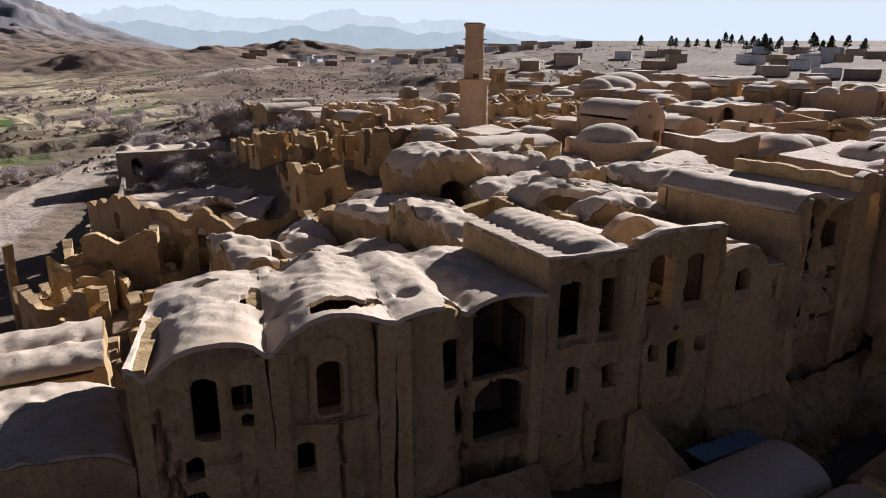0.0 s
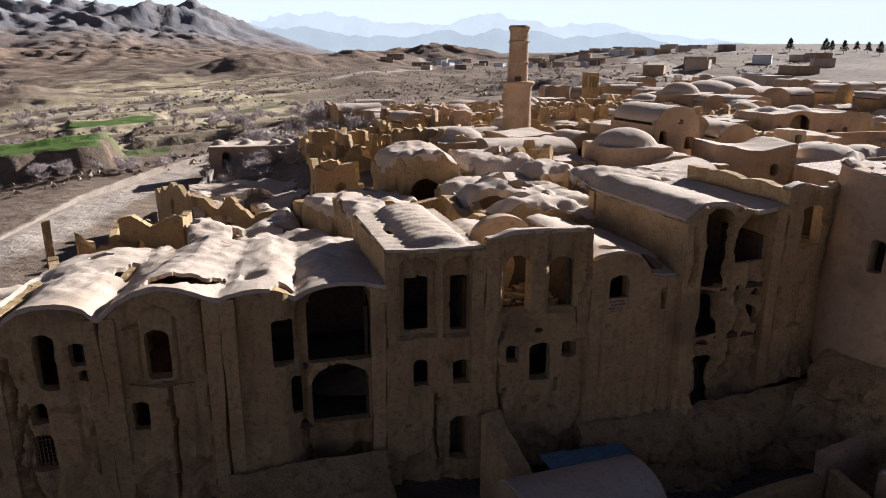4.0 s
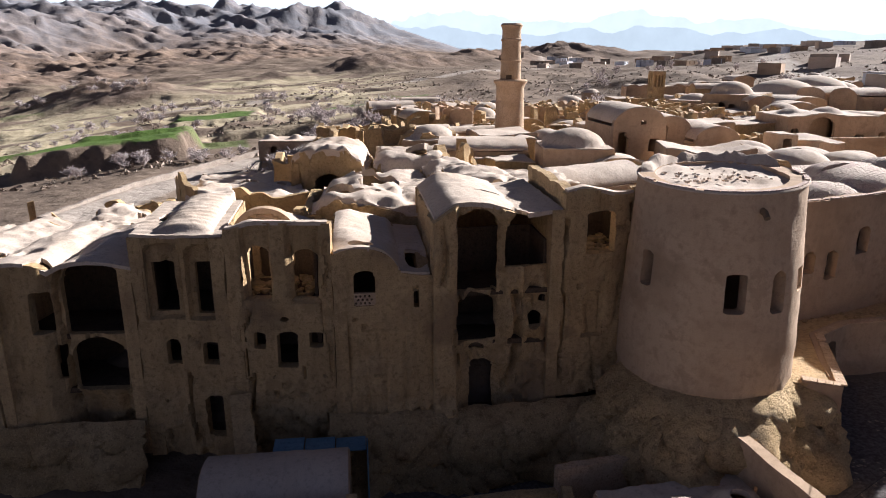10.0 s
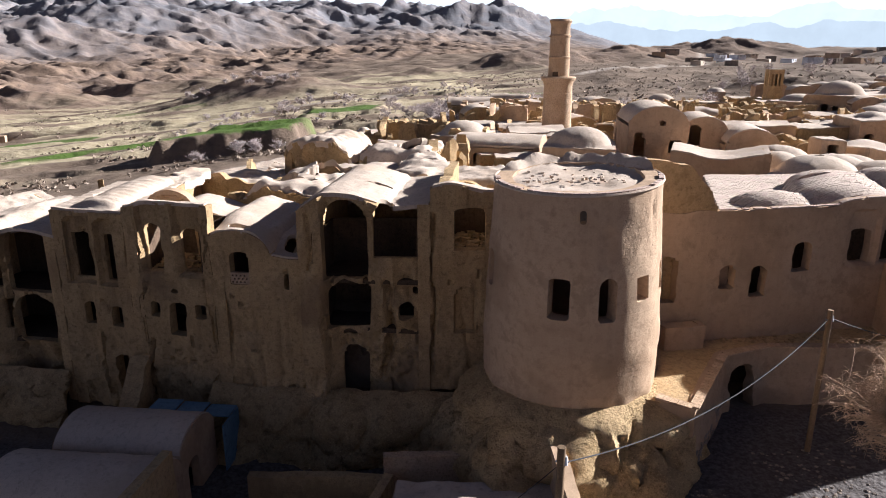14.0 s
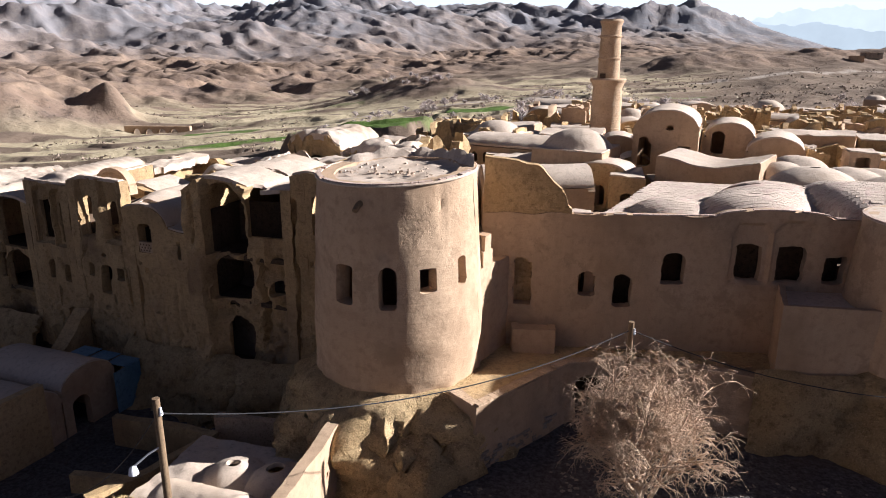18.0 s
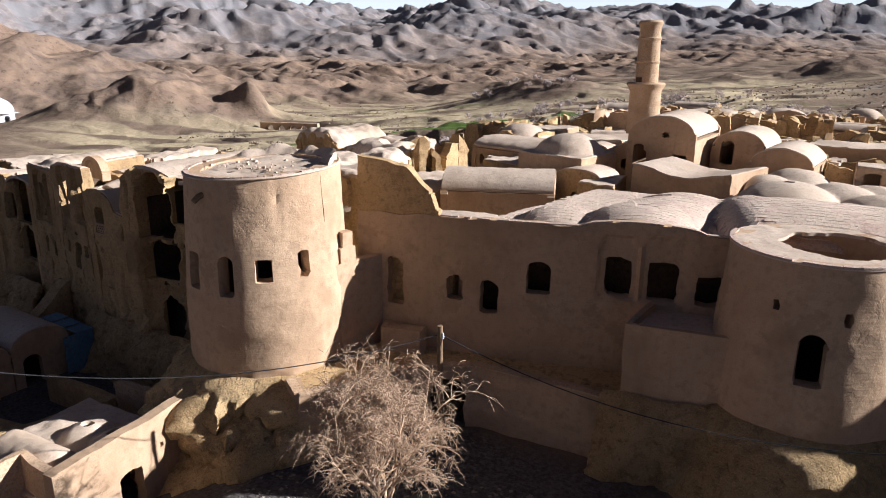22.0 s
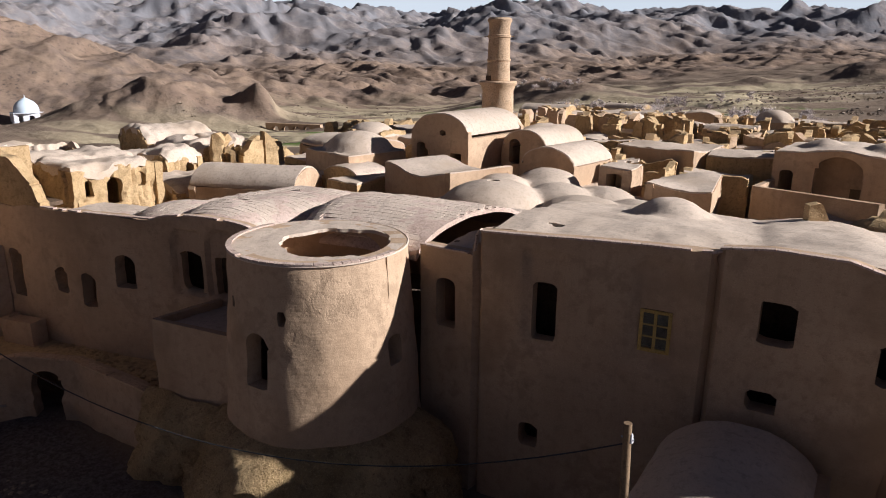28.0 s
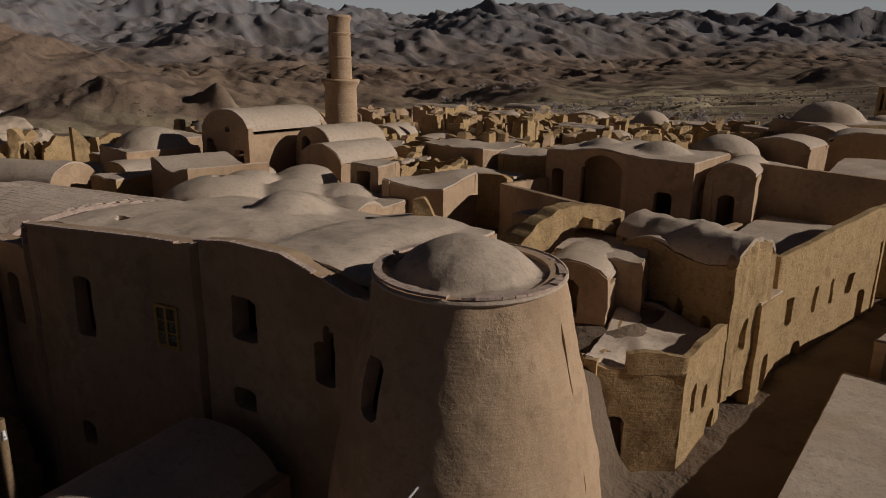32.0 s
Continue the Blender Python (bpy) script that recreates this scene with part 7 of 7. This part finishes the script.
v, f = wall([(-149.0, 187.0), (-126.5, 195.0)], gz - 3, lambda u: -11.6 + 0 * u, [(4.2 + 4.6 * i, gz - 2, 3.2, 6.0, 0.5) for i in range(4)], 2.2, 0.35, 0.05, seed=96)
mesh_of("arcade", v, f, PLASTER, aq)
shrine = thing("domed_shrine", "white shrine with arched sides and a pale pointed dome", "shrine")
sx, sy = -283.5, 156.5
sz, SH = float(ground_z(sx, sy)), 0.78  # foot and scale of the shrine
def scaled(pair):
    v, f = pair
    return (np.asarray(v, float) - (sx, sy, sz)) * SH + (sx, sy, sz), f
v, f = wall([(sx - 9, sy - 6), (sx + 3, sy - 9), (sx + 9, sy + 3), (sx - 3, sy + 9), (sx - 9, sy - 6)], sz - 3, sz + 6.5, [(3.2, sz, 2.6, 4.6, 0.5), (9.2, sz, 2.6, 4.6, 0.5), (16, sz, 2.8, 5.0, 0.5), (22, sz, 2.8, 5.0, 0.5)], 1.0, 0.6, 0.0, seed=97)
mesh_of("wall", *scaled((v, f)), WHITE, shrine)
mesh_of("roof", *scaled(turned([(9.5, sz + 6.3), (7.3, sz + 6.6), (0.0, sz + 6.7)], 8, (sx, sy), 20, 380)), WHITE, shrine)
mesh_of("dome", *scaled(turned([(6.6, sz + 6.4), (7.0, sz + 8.0), (6.4, sz + 10.4), (4.7, sz + 12.6), (2.3, sz + 14.2), (0.5, sz + 15.2), (0.0, sz + 15.3)], 40, (sx, sy))), TURQ, shrine)
mesh_of("finial", *scaled(tube([(sx, sy, sz + 15.1), (sx, sy, sz + 17.4)], [0.3, 0.05], 8)), WHITE, shrine)

# ---- broken walls among the far houses ----
rf = random.Random(77)
for i in range(112):
    x, y = (rf.uniform(44, 66), rf.uniform(51, 76)) if i % 3 else (rf.uniform(28, 44), rf.uniform(58, 80))
    if i >= 64:
        x, y = rf.uniform(26, 80), rf.uniform(76, 108)
    if math.hypot(x - 38.4, y - 57.1) < 4.5:
        continue
    room("crumbled ochre mud room among the far ruins", x, y, rf.uniform(2.4, 4.2), rf.uniform(2.4, 4.4), rf.choice((4, 12, -8)) + rf.uniform(-6, 6), rf.uniform(2.4, 4.4), 300 + i, rf.choice((ADOBE, PLASTER, OCHRE, OCHRE)), 0.8)
# ---- bare trees ----
BROWNTWIG = material("brown_twigs", (0.45, 0.315, 0.20), (0.56, 0.41, 0.275), tone=0.1, bump=0.0)
def bare_tree(label, height, spread, seed, depth=4, droop=0.1, name="bare_tree", first=7, split=(6, 7, 6), r0=0.16, thin=0.008, sides=4, group="bare trees", lean=0.0, stem=0.45, twig=None, slim=1.0, cone=0.0):
    """A leafless tree at the origin: a tapered trunk, and a crown of branching limbs and thin twigs."""
    rn = random.Random(seed)
    ob = thing(name, label, "tree", group=group)
    trunk, crown = [], []
    def grow(p, d, L, r, level):
        n = 5 if level < 2 else 4
        pts, q = [np.array(p)], np.array(d, float)
        for _ in range(n - 1):
            q = q + np.array([rn.uniform(-1, 1), rn.uniform(-1, 1), rn.uniform(-0.6, 0.8) - droop * level]) * 0.28
            q = q / np.linalg.norm(q)
            pts.append(pts[-1] + q * L / (n - 1))
        rad = np.linspace(r, max(r * 0.45, thin * 0.6), n)
        (trunk if level == 0 else crown).append(tube(pts, rad, 7 if level == 0 else (sides if level < 3 else 3)))
        if level >= depth:
            return
        for k in range(first if level == 0 else split[min(level - 1, len(split) - 1)]):
            s = rn.uniform(0.3, 1.0) if level else rn.uniform(0.35, 1.0)
            i = min(int(s * (n - 1)), n - 2)
            f = s * (n - 1) - i
            at = pts[i] * (1 - f) + pts[i + 1] * f
            a = rn.uniform(0, 2 * math.pi)
            side = np.array([math.cos(a), math.sin(a), rn.uniform(-0.1, 0.7)])
            nd = q * 0.55 + side * spread
            grow(at, nd / np.linalg.norm(nd), L * rn.uniform(0.45, 0.72) * (1.0 if level or not cone else 1.3 - cone * s), max(r * 0.5, thin), level + 1)
    grow((0, 0, -0.2), (lean, 0, 1), height * stem, r0, 0)
    for key, pieces, m in (("trunk", trunk, TWIG), ("crown", crown, twig or TWIG)):
        v, f = join(*pieces)
        mesh_of(key, v * (slim, slim, 1), f, m, ob, sharp=180)
    return ob
big = bare_tree("large leafless tree with pale tangled drooping twigs", 7.6, 0.85, 4, 5, 0.17, first=19, split=(6, 6, 4, 4), r0=0.17, thin=0.008, sides=4, stem=0.76, lean=-0.1, twig=BROWNTWIG, slim=0.58, cone=1.05)
big.location = Vector((46.5, 9.2, 0.9)) * UNIT
shrub = bare_tree("leafless pale shrub on the paved yard", 2.6, 1.1, 9, 4, 0.12, name="bare_shrub", first=9, split=(6, 5, 4), r0=0.06, thin=0.008, group="bare shrubs", twig=BROWNTWIG)
shrub.location = Vector((48.6, 8.2, 0.85)) * UNIT
for x, y, s in ((50.4, 8.0, 0.9), (44.6, 7.2, 1.1), (47.6, 6.6, 0.8), (43.4, 8.2, 0.7)):
    copy_thing(shrub, Matrix.Translation(Vector((x, y, float(ground_z(x, y)) - 0.05)) * UNIT) @ Matrix.Rotation(x, 4, "Z") @ Matrix.Scale(s, 4))
orchard = [bare_tree("small leafless grey orchard tree in the valley", 3.4, 1.0, 20 + i, 3, 0.05, name="orchard_tree", first=11, split=(7, 8), r0=0.08, thin=0.018, sides=3, group="orchard trees", twig=PALETWIG) for i in range(3)]
tall = [bare_tree("tall leafless poplar-like tree beyond the village", 8.0, 0.7, 30 + i, 3, 0.0, name="tall_bare_tree", first=13, split=(7, 7), r0=0.18, thin=0.024, sides=3, group="tall bare trees", twig=PALETWIG) for i in range(2)]
rt = random.Random(3)
def plant(kinds, n, xr, yr, scale, first):
    for k in range(n):
        x, y = rt.uniform(*xr), rt.uniform(*yr)
        if any(float(field_mask(np.array(x), np.array(y), cx, cy, w + 5, d + 9, turn)) > 0.1 for cx, cy, w, d, turn, amount in FIELDS[:2]):
            continue
        m = Matrix.Translation(Vector((x, y, float(ground_z(x, y)) - 0.1)) * UNIT) @ Matrix.Rotation(rt.uniform(0, 6), 4, "Z") @ Matrix.Scale(rt.uniform(*scale), 4)
        src = kinds[k % len(kinds)]
        if src in first:
            first.remove(src)
            src.matrix_world = m
        else:
            copy_thing(src, m)
fresh = list(orchard)
plant(orchard, 60, (2, 52), (142, 172), (0.8, 1.3), fresh)
plant(orchard, 24, (-22, 4), (104, 116), (0.7, 1.3), fresh)
plant(orchard, 26, (12, 40), (104, 128), (0.7, 1.4), fresh)
plant(orchard, 24, (-50, -10), (150, 170), (0.5, 0.9), fresh)
plant(orchard, 22, (-100, -50), (262, 272), (0.9, 1.4), fresh)
plant(orchard, 34, (8, 30), (72, 98), (0.7, 1.5), fresh)
plant(orchard, 50, (-60, 20), (176, 240), (0.7, 1.2), fresh)
fresh = list(tall)
plant(tall, 14, (24, 36), (92, 110), (0.7, 1.15), fresh)
plant(tall, 10, (30, 75), (112, 124), (0.8, 1.2), fresh)
plant(tall, 8, (44, 62), (108, 124), (0.7, 1.0), fresh)
plant(tall, 16, (70, 170), (150, 260), (0.7, 1.0), fresh)

# ---- new town, park trees and walls on the plain ----
def pine(label, h, seed):
    rn = random.Random(seed)
    ob = thing("pine_tree", label, "tree", group="park pines")
    mesh_of("trunk", *tube([(0, 0, -0.3), (0.1, 0, h * 0.4), (0, 0.1, h * 0.9)], [0.22, 0.16, 0.05], 7), WOOD, ob)
    tufts = []
    for k in range(260):
        z = h * (0.25 + 0.75 * rn.random())
        r = (1 - (z / h - 0.25) / 0.78) ** 0.7 * h * 0.36 * (0.35 + 0.65 * rn.random())
        a = rn.uniform(0, 6.28)
        c = np.array([r * math.cos(a), r * math.sin(a), z])
        q = rn.uniform(0.35, 0.75)
        d = np.array([[rn.uniform(-1, 1) for _ in range(3)] for _ in range(5)]) * q
        tufts.append((c + d, [(0, 1, 2), (0, 2, 3), (0, 3, 4), (1, 3, 2), (1, 4, 3)]))
    mesh_of("crown", *join(*tufts), NEEDLE, ob, sharp=180)
    return ob
NEEDLE = material("pine_needles", (0.035, 0.055, 0.03), (0.06, 0.08, 0.04), tone=0.15, bump=0.2)
pines = [pine("dark green pine in the far park", 9.0, 50 + i) for i in range(2)]
fresh = list(pines)
plant(pines, 26, (300, 400), (190, 300), (0.6, 1.0), fresh)
plant(pines, 6, (330, 400), (150, 200), (0.6, 1.0), fresh)
rb = random.Random(8)
for i in range(100):
    if i < 64:
        x, y = rb.uniform(130, 330), rb.uniform(330, 520)
    else:
        x, y = rb.uniform(150, 330), rb.uniform(110, 240)
    w, d, h = rb.uniform(5, 11), rb.uniform(5, 9), rb.uniform(2.4, 3.6)
    a = radians(rb.uniform(0, 90))
    g = float(ground_z(x, y))
    ob = thing("town_house", "flat-roofed pale house of the new town", "house", group="houses of the new town")
    c = [(x + u * math.cos(a) - v * math.sin(a), y + u * math.sin(a) + v * math.cos(a)) for u, v in ((-w / 2, -d / 2), (w / 2, -d / 2), (w / 2, d / 2), (-w / 2, d / 2))]
    v, f = wall(c + [c[0]], g - 1, g + h, [(w * 0.3, g + 0.9, 1.2, 1.5, 0), (w * 0.7, g + 0.9, 1.2, 1.5, 0), (w + d * 0.5, g + 0.1, 1.1, 2.2, 0)], 0.4, 0.9, 0.0, seed=i)
    mesh_of("wall", v, f, rb.choice((PLASTER, WHITE, ROOF, STONE)), ob)
    mesh_of("roof", [(*p, g + h - 0.3) for p in c] + [(*p, g + h - 0.05) for p in c], [(3, 2, 1, 0), (4, 5, 6, 7)] + [(k, (k + 1) % 4, (k + 1) % 4 + 4, k + 4) for k in range(4)], ROOF, ob)
# ---- bricks and joinery ----
def brick_mesh(name, size, mat):
    x, y, z = (k / 2 for k in size)
    ob = mesh_of(name, *box(-x, -y, -z, x, y, z), mat, sharp=30)
    me = ob.data
    bpy.data.objects.remove(ob)
    return me
COPING = brick_mesh("coping_brick", (0.235, 0.17, 0.05), BRICKROOF)
EDGE_BRICK = brick_mesh("coping_brick", (0.235, 0.34, 0.06), BRICK)
def coping(parent, pts, step=0.25, seed=0, piece=None):
    """Single bricks laid end to end along a line of places, each a little askew."""
    pts = np.asarray(pts, float)
    cum = np.r_[0, np.cumsum(np.linalg.norm(np.diff(pts, axis=0), axis=1))]
    rn = random.Random(seed)
    for s in np.arange(step / 2, cum[-1], step):
        if rn.random() < 0.06:
            continue
        p, q = (np.array([np.interp(s + e, cum, pts[:, k]) for k in range(3)]) for e in (-0.05, 0.05))
        d = q - p
        ob = new("coping_brick", piece or COPING)
        ob.parent = parent
        ob.matrix_local = Matrix.Translation(Vector((p + q) / 2) * UNIT) @ Matrix.Rotation(math.atan2(d[1], d[0]) + rn.uniform(-0.05, 0.05), 4, "Z") @ Matrix.Rotation(-math.atan2(d[2], math.hypot(d[0], d[1])) + rn.uniform(-0.03, 0.03), 4, "Y")
def rim_line(c, r, z, a0, a1, n=120):
    a = np.radians(np.linspace(a0, a1, n))
    return np.stack([c[0] + r * np.cos(a), c[1] + r * np.sin(a), z + 0 * a], -1)
u = np.linspace(0, cum_[-1], 160)
keep = np.interp(u, cum_, [p[0] for p in CW]) > 42.35
coping(curtain, np.concatenate([(xy_(u) - 0.08 * nn_(u)[:, :2] * 1.0), (cw_top(u) + 0.05)[:, None]], -1)[keep], seed=1)
u = np.linspace(0, ecum[-1], 200)
coping(eastwall, np.concatenate([(xe_(u) - 0.04 * ne_(u)[:, :2]), (ew_top(u) + 0.03)[:, None]], -1), seed=2)
coping(t1, rim_line(C1, 2.80, 10.74, 180, 360) + np.stack([np.zeros(120), np.zeros(120), 0.15 * np.sin(np.radians(np.linspace(180, 360, 120)) + 0.6)], -1), seed=3)
coping(t2, rim_line(C2, 2.61, 9.19, 170, 375), seed=4)
xt_, nt_, tcum = line_map(EDGE)
u = np.linspace(0, tcum[-1] - 0.2, 160)
coping(terrace, np.concatenate([xt_(u) - 0.12 * nt_(u)[:, :2], (3.40 - 0.25 * smooth(12.5, 14.8, u))[:, None]], -1), 0.25, 6, EDGE_BRICK)
coping(t3, rim_line(C3, 1.85, 10.28, 0, 359), 0.235, seed=5)

# square brick tiles on the restored vaults
QC = VAULTED
QW = (np.linalg.norm(QC[1] - QC[0]) + np.linalg.norm(QC[2] - QC[3])) / 2
QD = (np.linalg.norm(QC[3] - QC[0]) + np.linalg.norm(QC[2] - QC[1])) / 2
def on_roof(u, v, lift):
    s, t = u / QW, v / QD
    p = (QC[0] * (1 - s) + QC[1] * s) * (1 - t) + (QC[3] * (1 - s) + QC[2] * s) * t
    return (p[0], p[1], float(vault_roof(np.array(u), np.array(v))) + lift)
vault_house = [o for o in bpy.data.objects if o.get("label", "").startswith("restored house under wide")][0]
TILE = material("brick_tile", (0.55, 0.445, 0.335), (0.63, 0.515, 0.40), grain=9, patch=1.2, speck=0.5, tone=0.05, bump=0.4)
rt2 = random.Random(4)
loose, nearest = [], 0
size = 0.26
for j in range(int(QD / size)):
    for i in range(int(QW / size)):
        u0, v0 = (i + 0.5 * (j % 2)) * size, 0.25 + j * size
        if float(vault_slot(np.array(u0 + 0.13), np.array(v0 + 0.13))) < 0.25 or rt2.random() < 0.03 or u0 + size > QW or v0 + size > QD:
            continue
        g, h = 0.009, 0.012 + rt2.uniform(-0.004, 0.005)
        c = [(u0 + g, v0 + g), (u0 + size - g, v0 + g), (u0 + size - g, v0 + size - g), (u0 + g, v0 + size - g)]
        v = [on_roof(a, b, -0.05) for a, b in c] + [on_roof(a, b, h) for a, b in c]
        f = [(4, 5, 6, 7), (0, 1, 5, 4), (1, 2, 6, 5), (2, 3, 7, 6), (3, 0, 4, 7)]
        if 2.0 < v0 < 5.2 and 5.0 < u0 and nearest < 300:
            nearest += 1
            mesh_of("roof_tile", v, f, TILE, vault_house, sharp=30)
        else:
            loose.append((v, f))
rest = mesh_of("roof_tile", *join(*loose), TILE, vault_house, sharp=30)
rest["kind"] = "stuff"

# six-pane window of the tall wall
win = thing("window", "pale wooden six-pane window set deep in mud wall", "window")
wz0, wz1 = 6.86, 8.05
ux = np.array([64.85 - 64.01, 0.13]); ux = ux / np.linalg.norm(ux)
def bar(name, a, b, z0, z1, mat, depth=0.05, inset=0.0, parent=None):
    p0 = np.array([64.02, 22.93]) + ux * a
    p1 = np.array([64.02, 22.93]) + ux * b
    n = np.array([-ux[1], ux[0]])
    q = [p0 + n * inset, p1 + n * inset, p1 + n * (depth + inset), p0 + n * (depth + inset)]
    return mesh_of(name, [(*k, z0) for k in q] + [(*k, z1) for k in q], [(3, 2, 1, 0), (4, 5, 6, 7)] + [(k, (k + 1) % 4, (k + 1) % 4 + 4, k + 4) for k in range(4)], mat, parent or win, sharp=30)
GLASS = bpy.data.materials.new("window_glass")
GLASS.use_nodes = True
gb = GLASS.node_tree.nodes["Principled BSDF"]
gb.inputs["Base Color"].default_value, gb.inputs["Roughness"].default_value, gb.inputs["Transmission Weight"].default_value = (0.75, 0.8, 0.8, 1), 0.03, 1.0
GLASS.use_nodes = True
for a, b, edge in ((0.09, 0.375, (0.0, 0.09)), (0.455, 0.74, (0.74, 0.83))):
    casement = bar("casement", *edge, wz0, wz1, PALEWOOD)
    bar("rail", a, b, wz0, wz0 + 0.1, PALEWOOD, parent=casement)
    bar("rail", a, b, wz1 - 0.08, wz1, PALEWOOD, parent=casement)
    for k in range(3):
        z = wz0 + 0.1 + k * 0.337
        if k:
            bar("glazing_bar", a, b, z - 0.02, z + 0.02, PALEWOOD, 0.04, 0.004, casement)
        bar("pane", a, b, z + 0.021, z + 0.316, GLASS, 0.006, 0.022, casement)
bar("mullion", 0.375, 0.455, wz0, wz1, PALEWOOD, 0.065, -0.01)
# dark box added behind the panes, room shade in its colour
mesh_of("dark_room", *box(63.6, 23.4, 6.5, 65.3, 24.6, 8.4), INNER_SHADE, win)

# poles, lattice and pin on the facades
sticks = thing("broken_balcony_pole", "weathered wooden poles jutting from the wall", "pole")
for x, z, k in ((6.7, 4.62, 0.2), (7.2, 4.55, -0.1), (7.7, 4.66, 0.35)):
    mesh_of("stick", *tube([(x, fy(x) + 0.15, z), (x + 0.5, fy(x) - 0.16, z + 0.02), (x + 1.0, fy(x) - 0.2 - 0.2 * k, z + 0.05)], [0.035, 0.03, 0.025], 6), WOOD, sticks)
lattice = thing("window_lattice", "dark wooden lattice in an arched lower window", "lattice")
for k in range(6):
    x = 3.52 + k * 0.12
    mesh_of("upright", *box(x, fy(x) + 0.22, 1.72, x + 0.025, fy(x) + 0.25, 2.9), WOOD, lattice)
for k in range(8):
    z = 1.8 + k * 0.14
    mesh_of("crossbar", *box(3.5, 18.05, z, 4.15, 18.075, z + 0.025), WOOD, lattice)
pin = thing("wall_pin", "short iron pin driven into the tower plaster", "pin")
b = radians(-75)
mesh_of("rod", *tube([(C3[0] + r * math.cos(b), C3[1] + r * math.sin(b), 6.95 + 0.1 * (r - 2.8)) for r in (2.6, 2.9, 3.15)], 0.022, 6), METAL, pin)
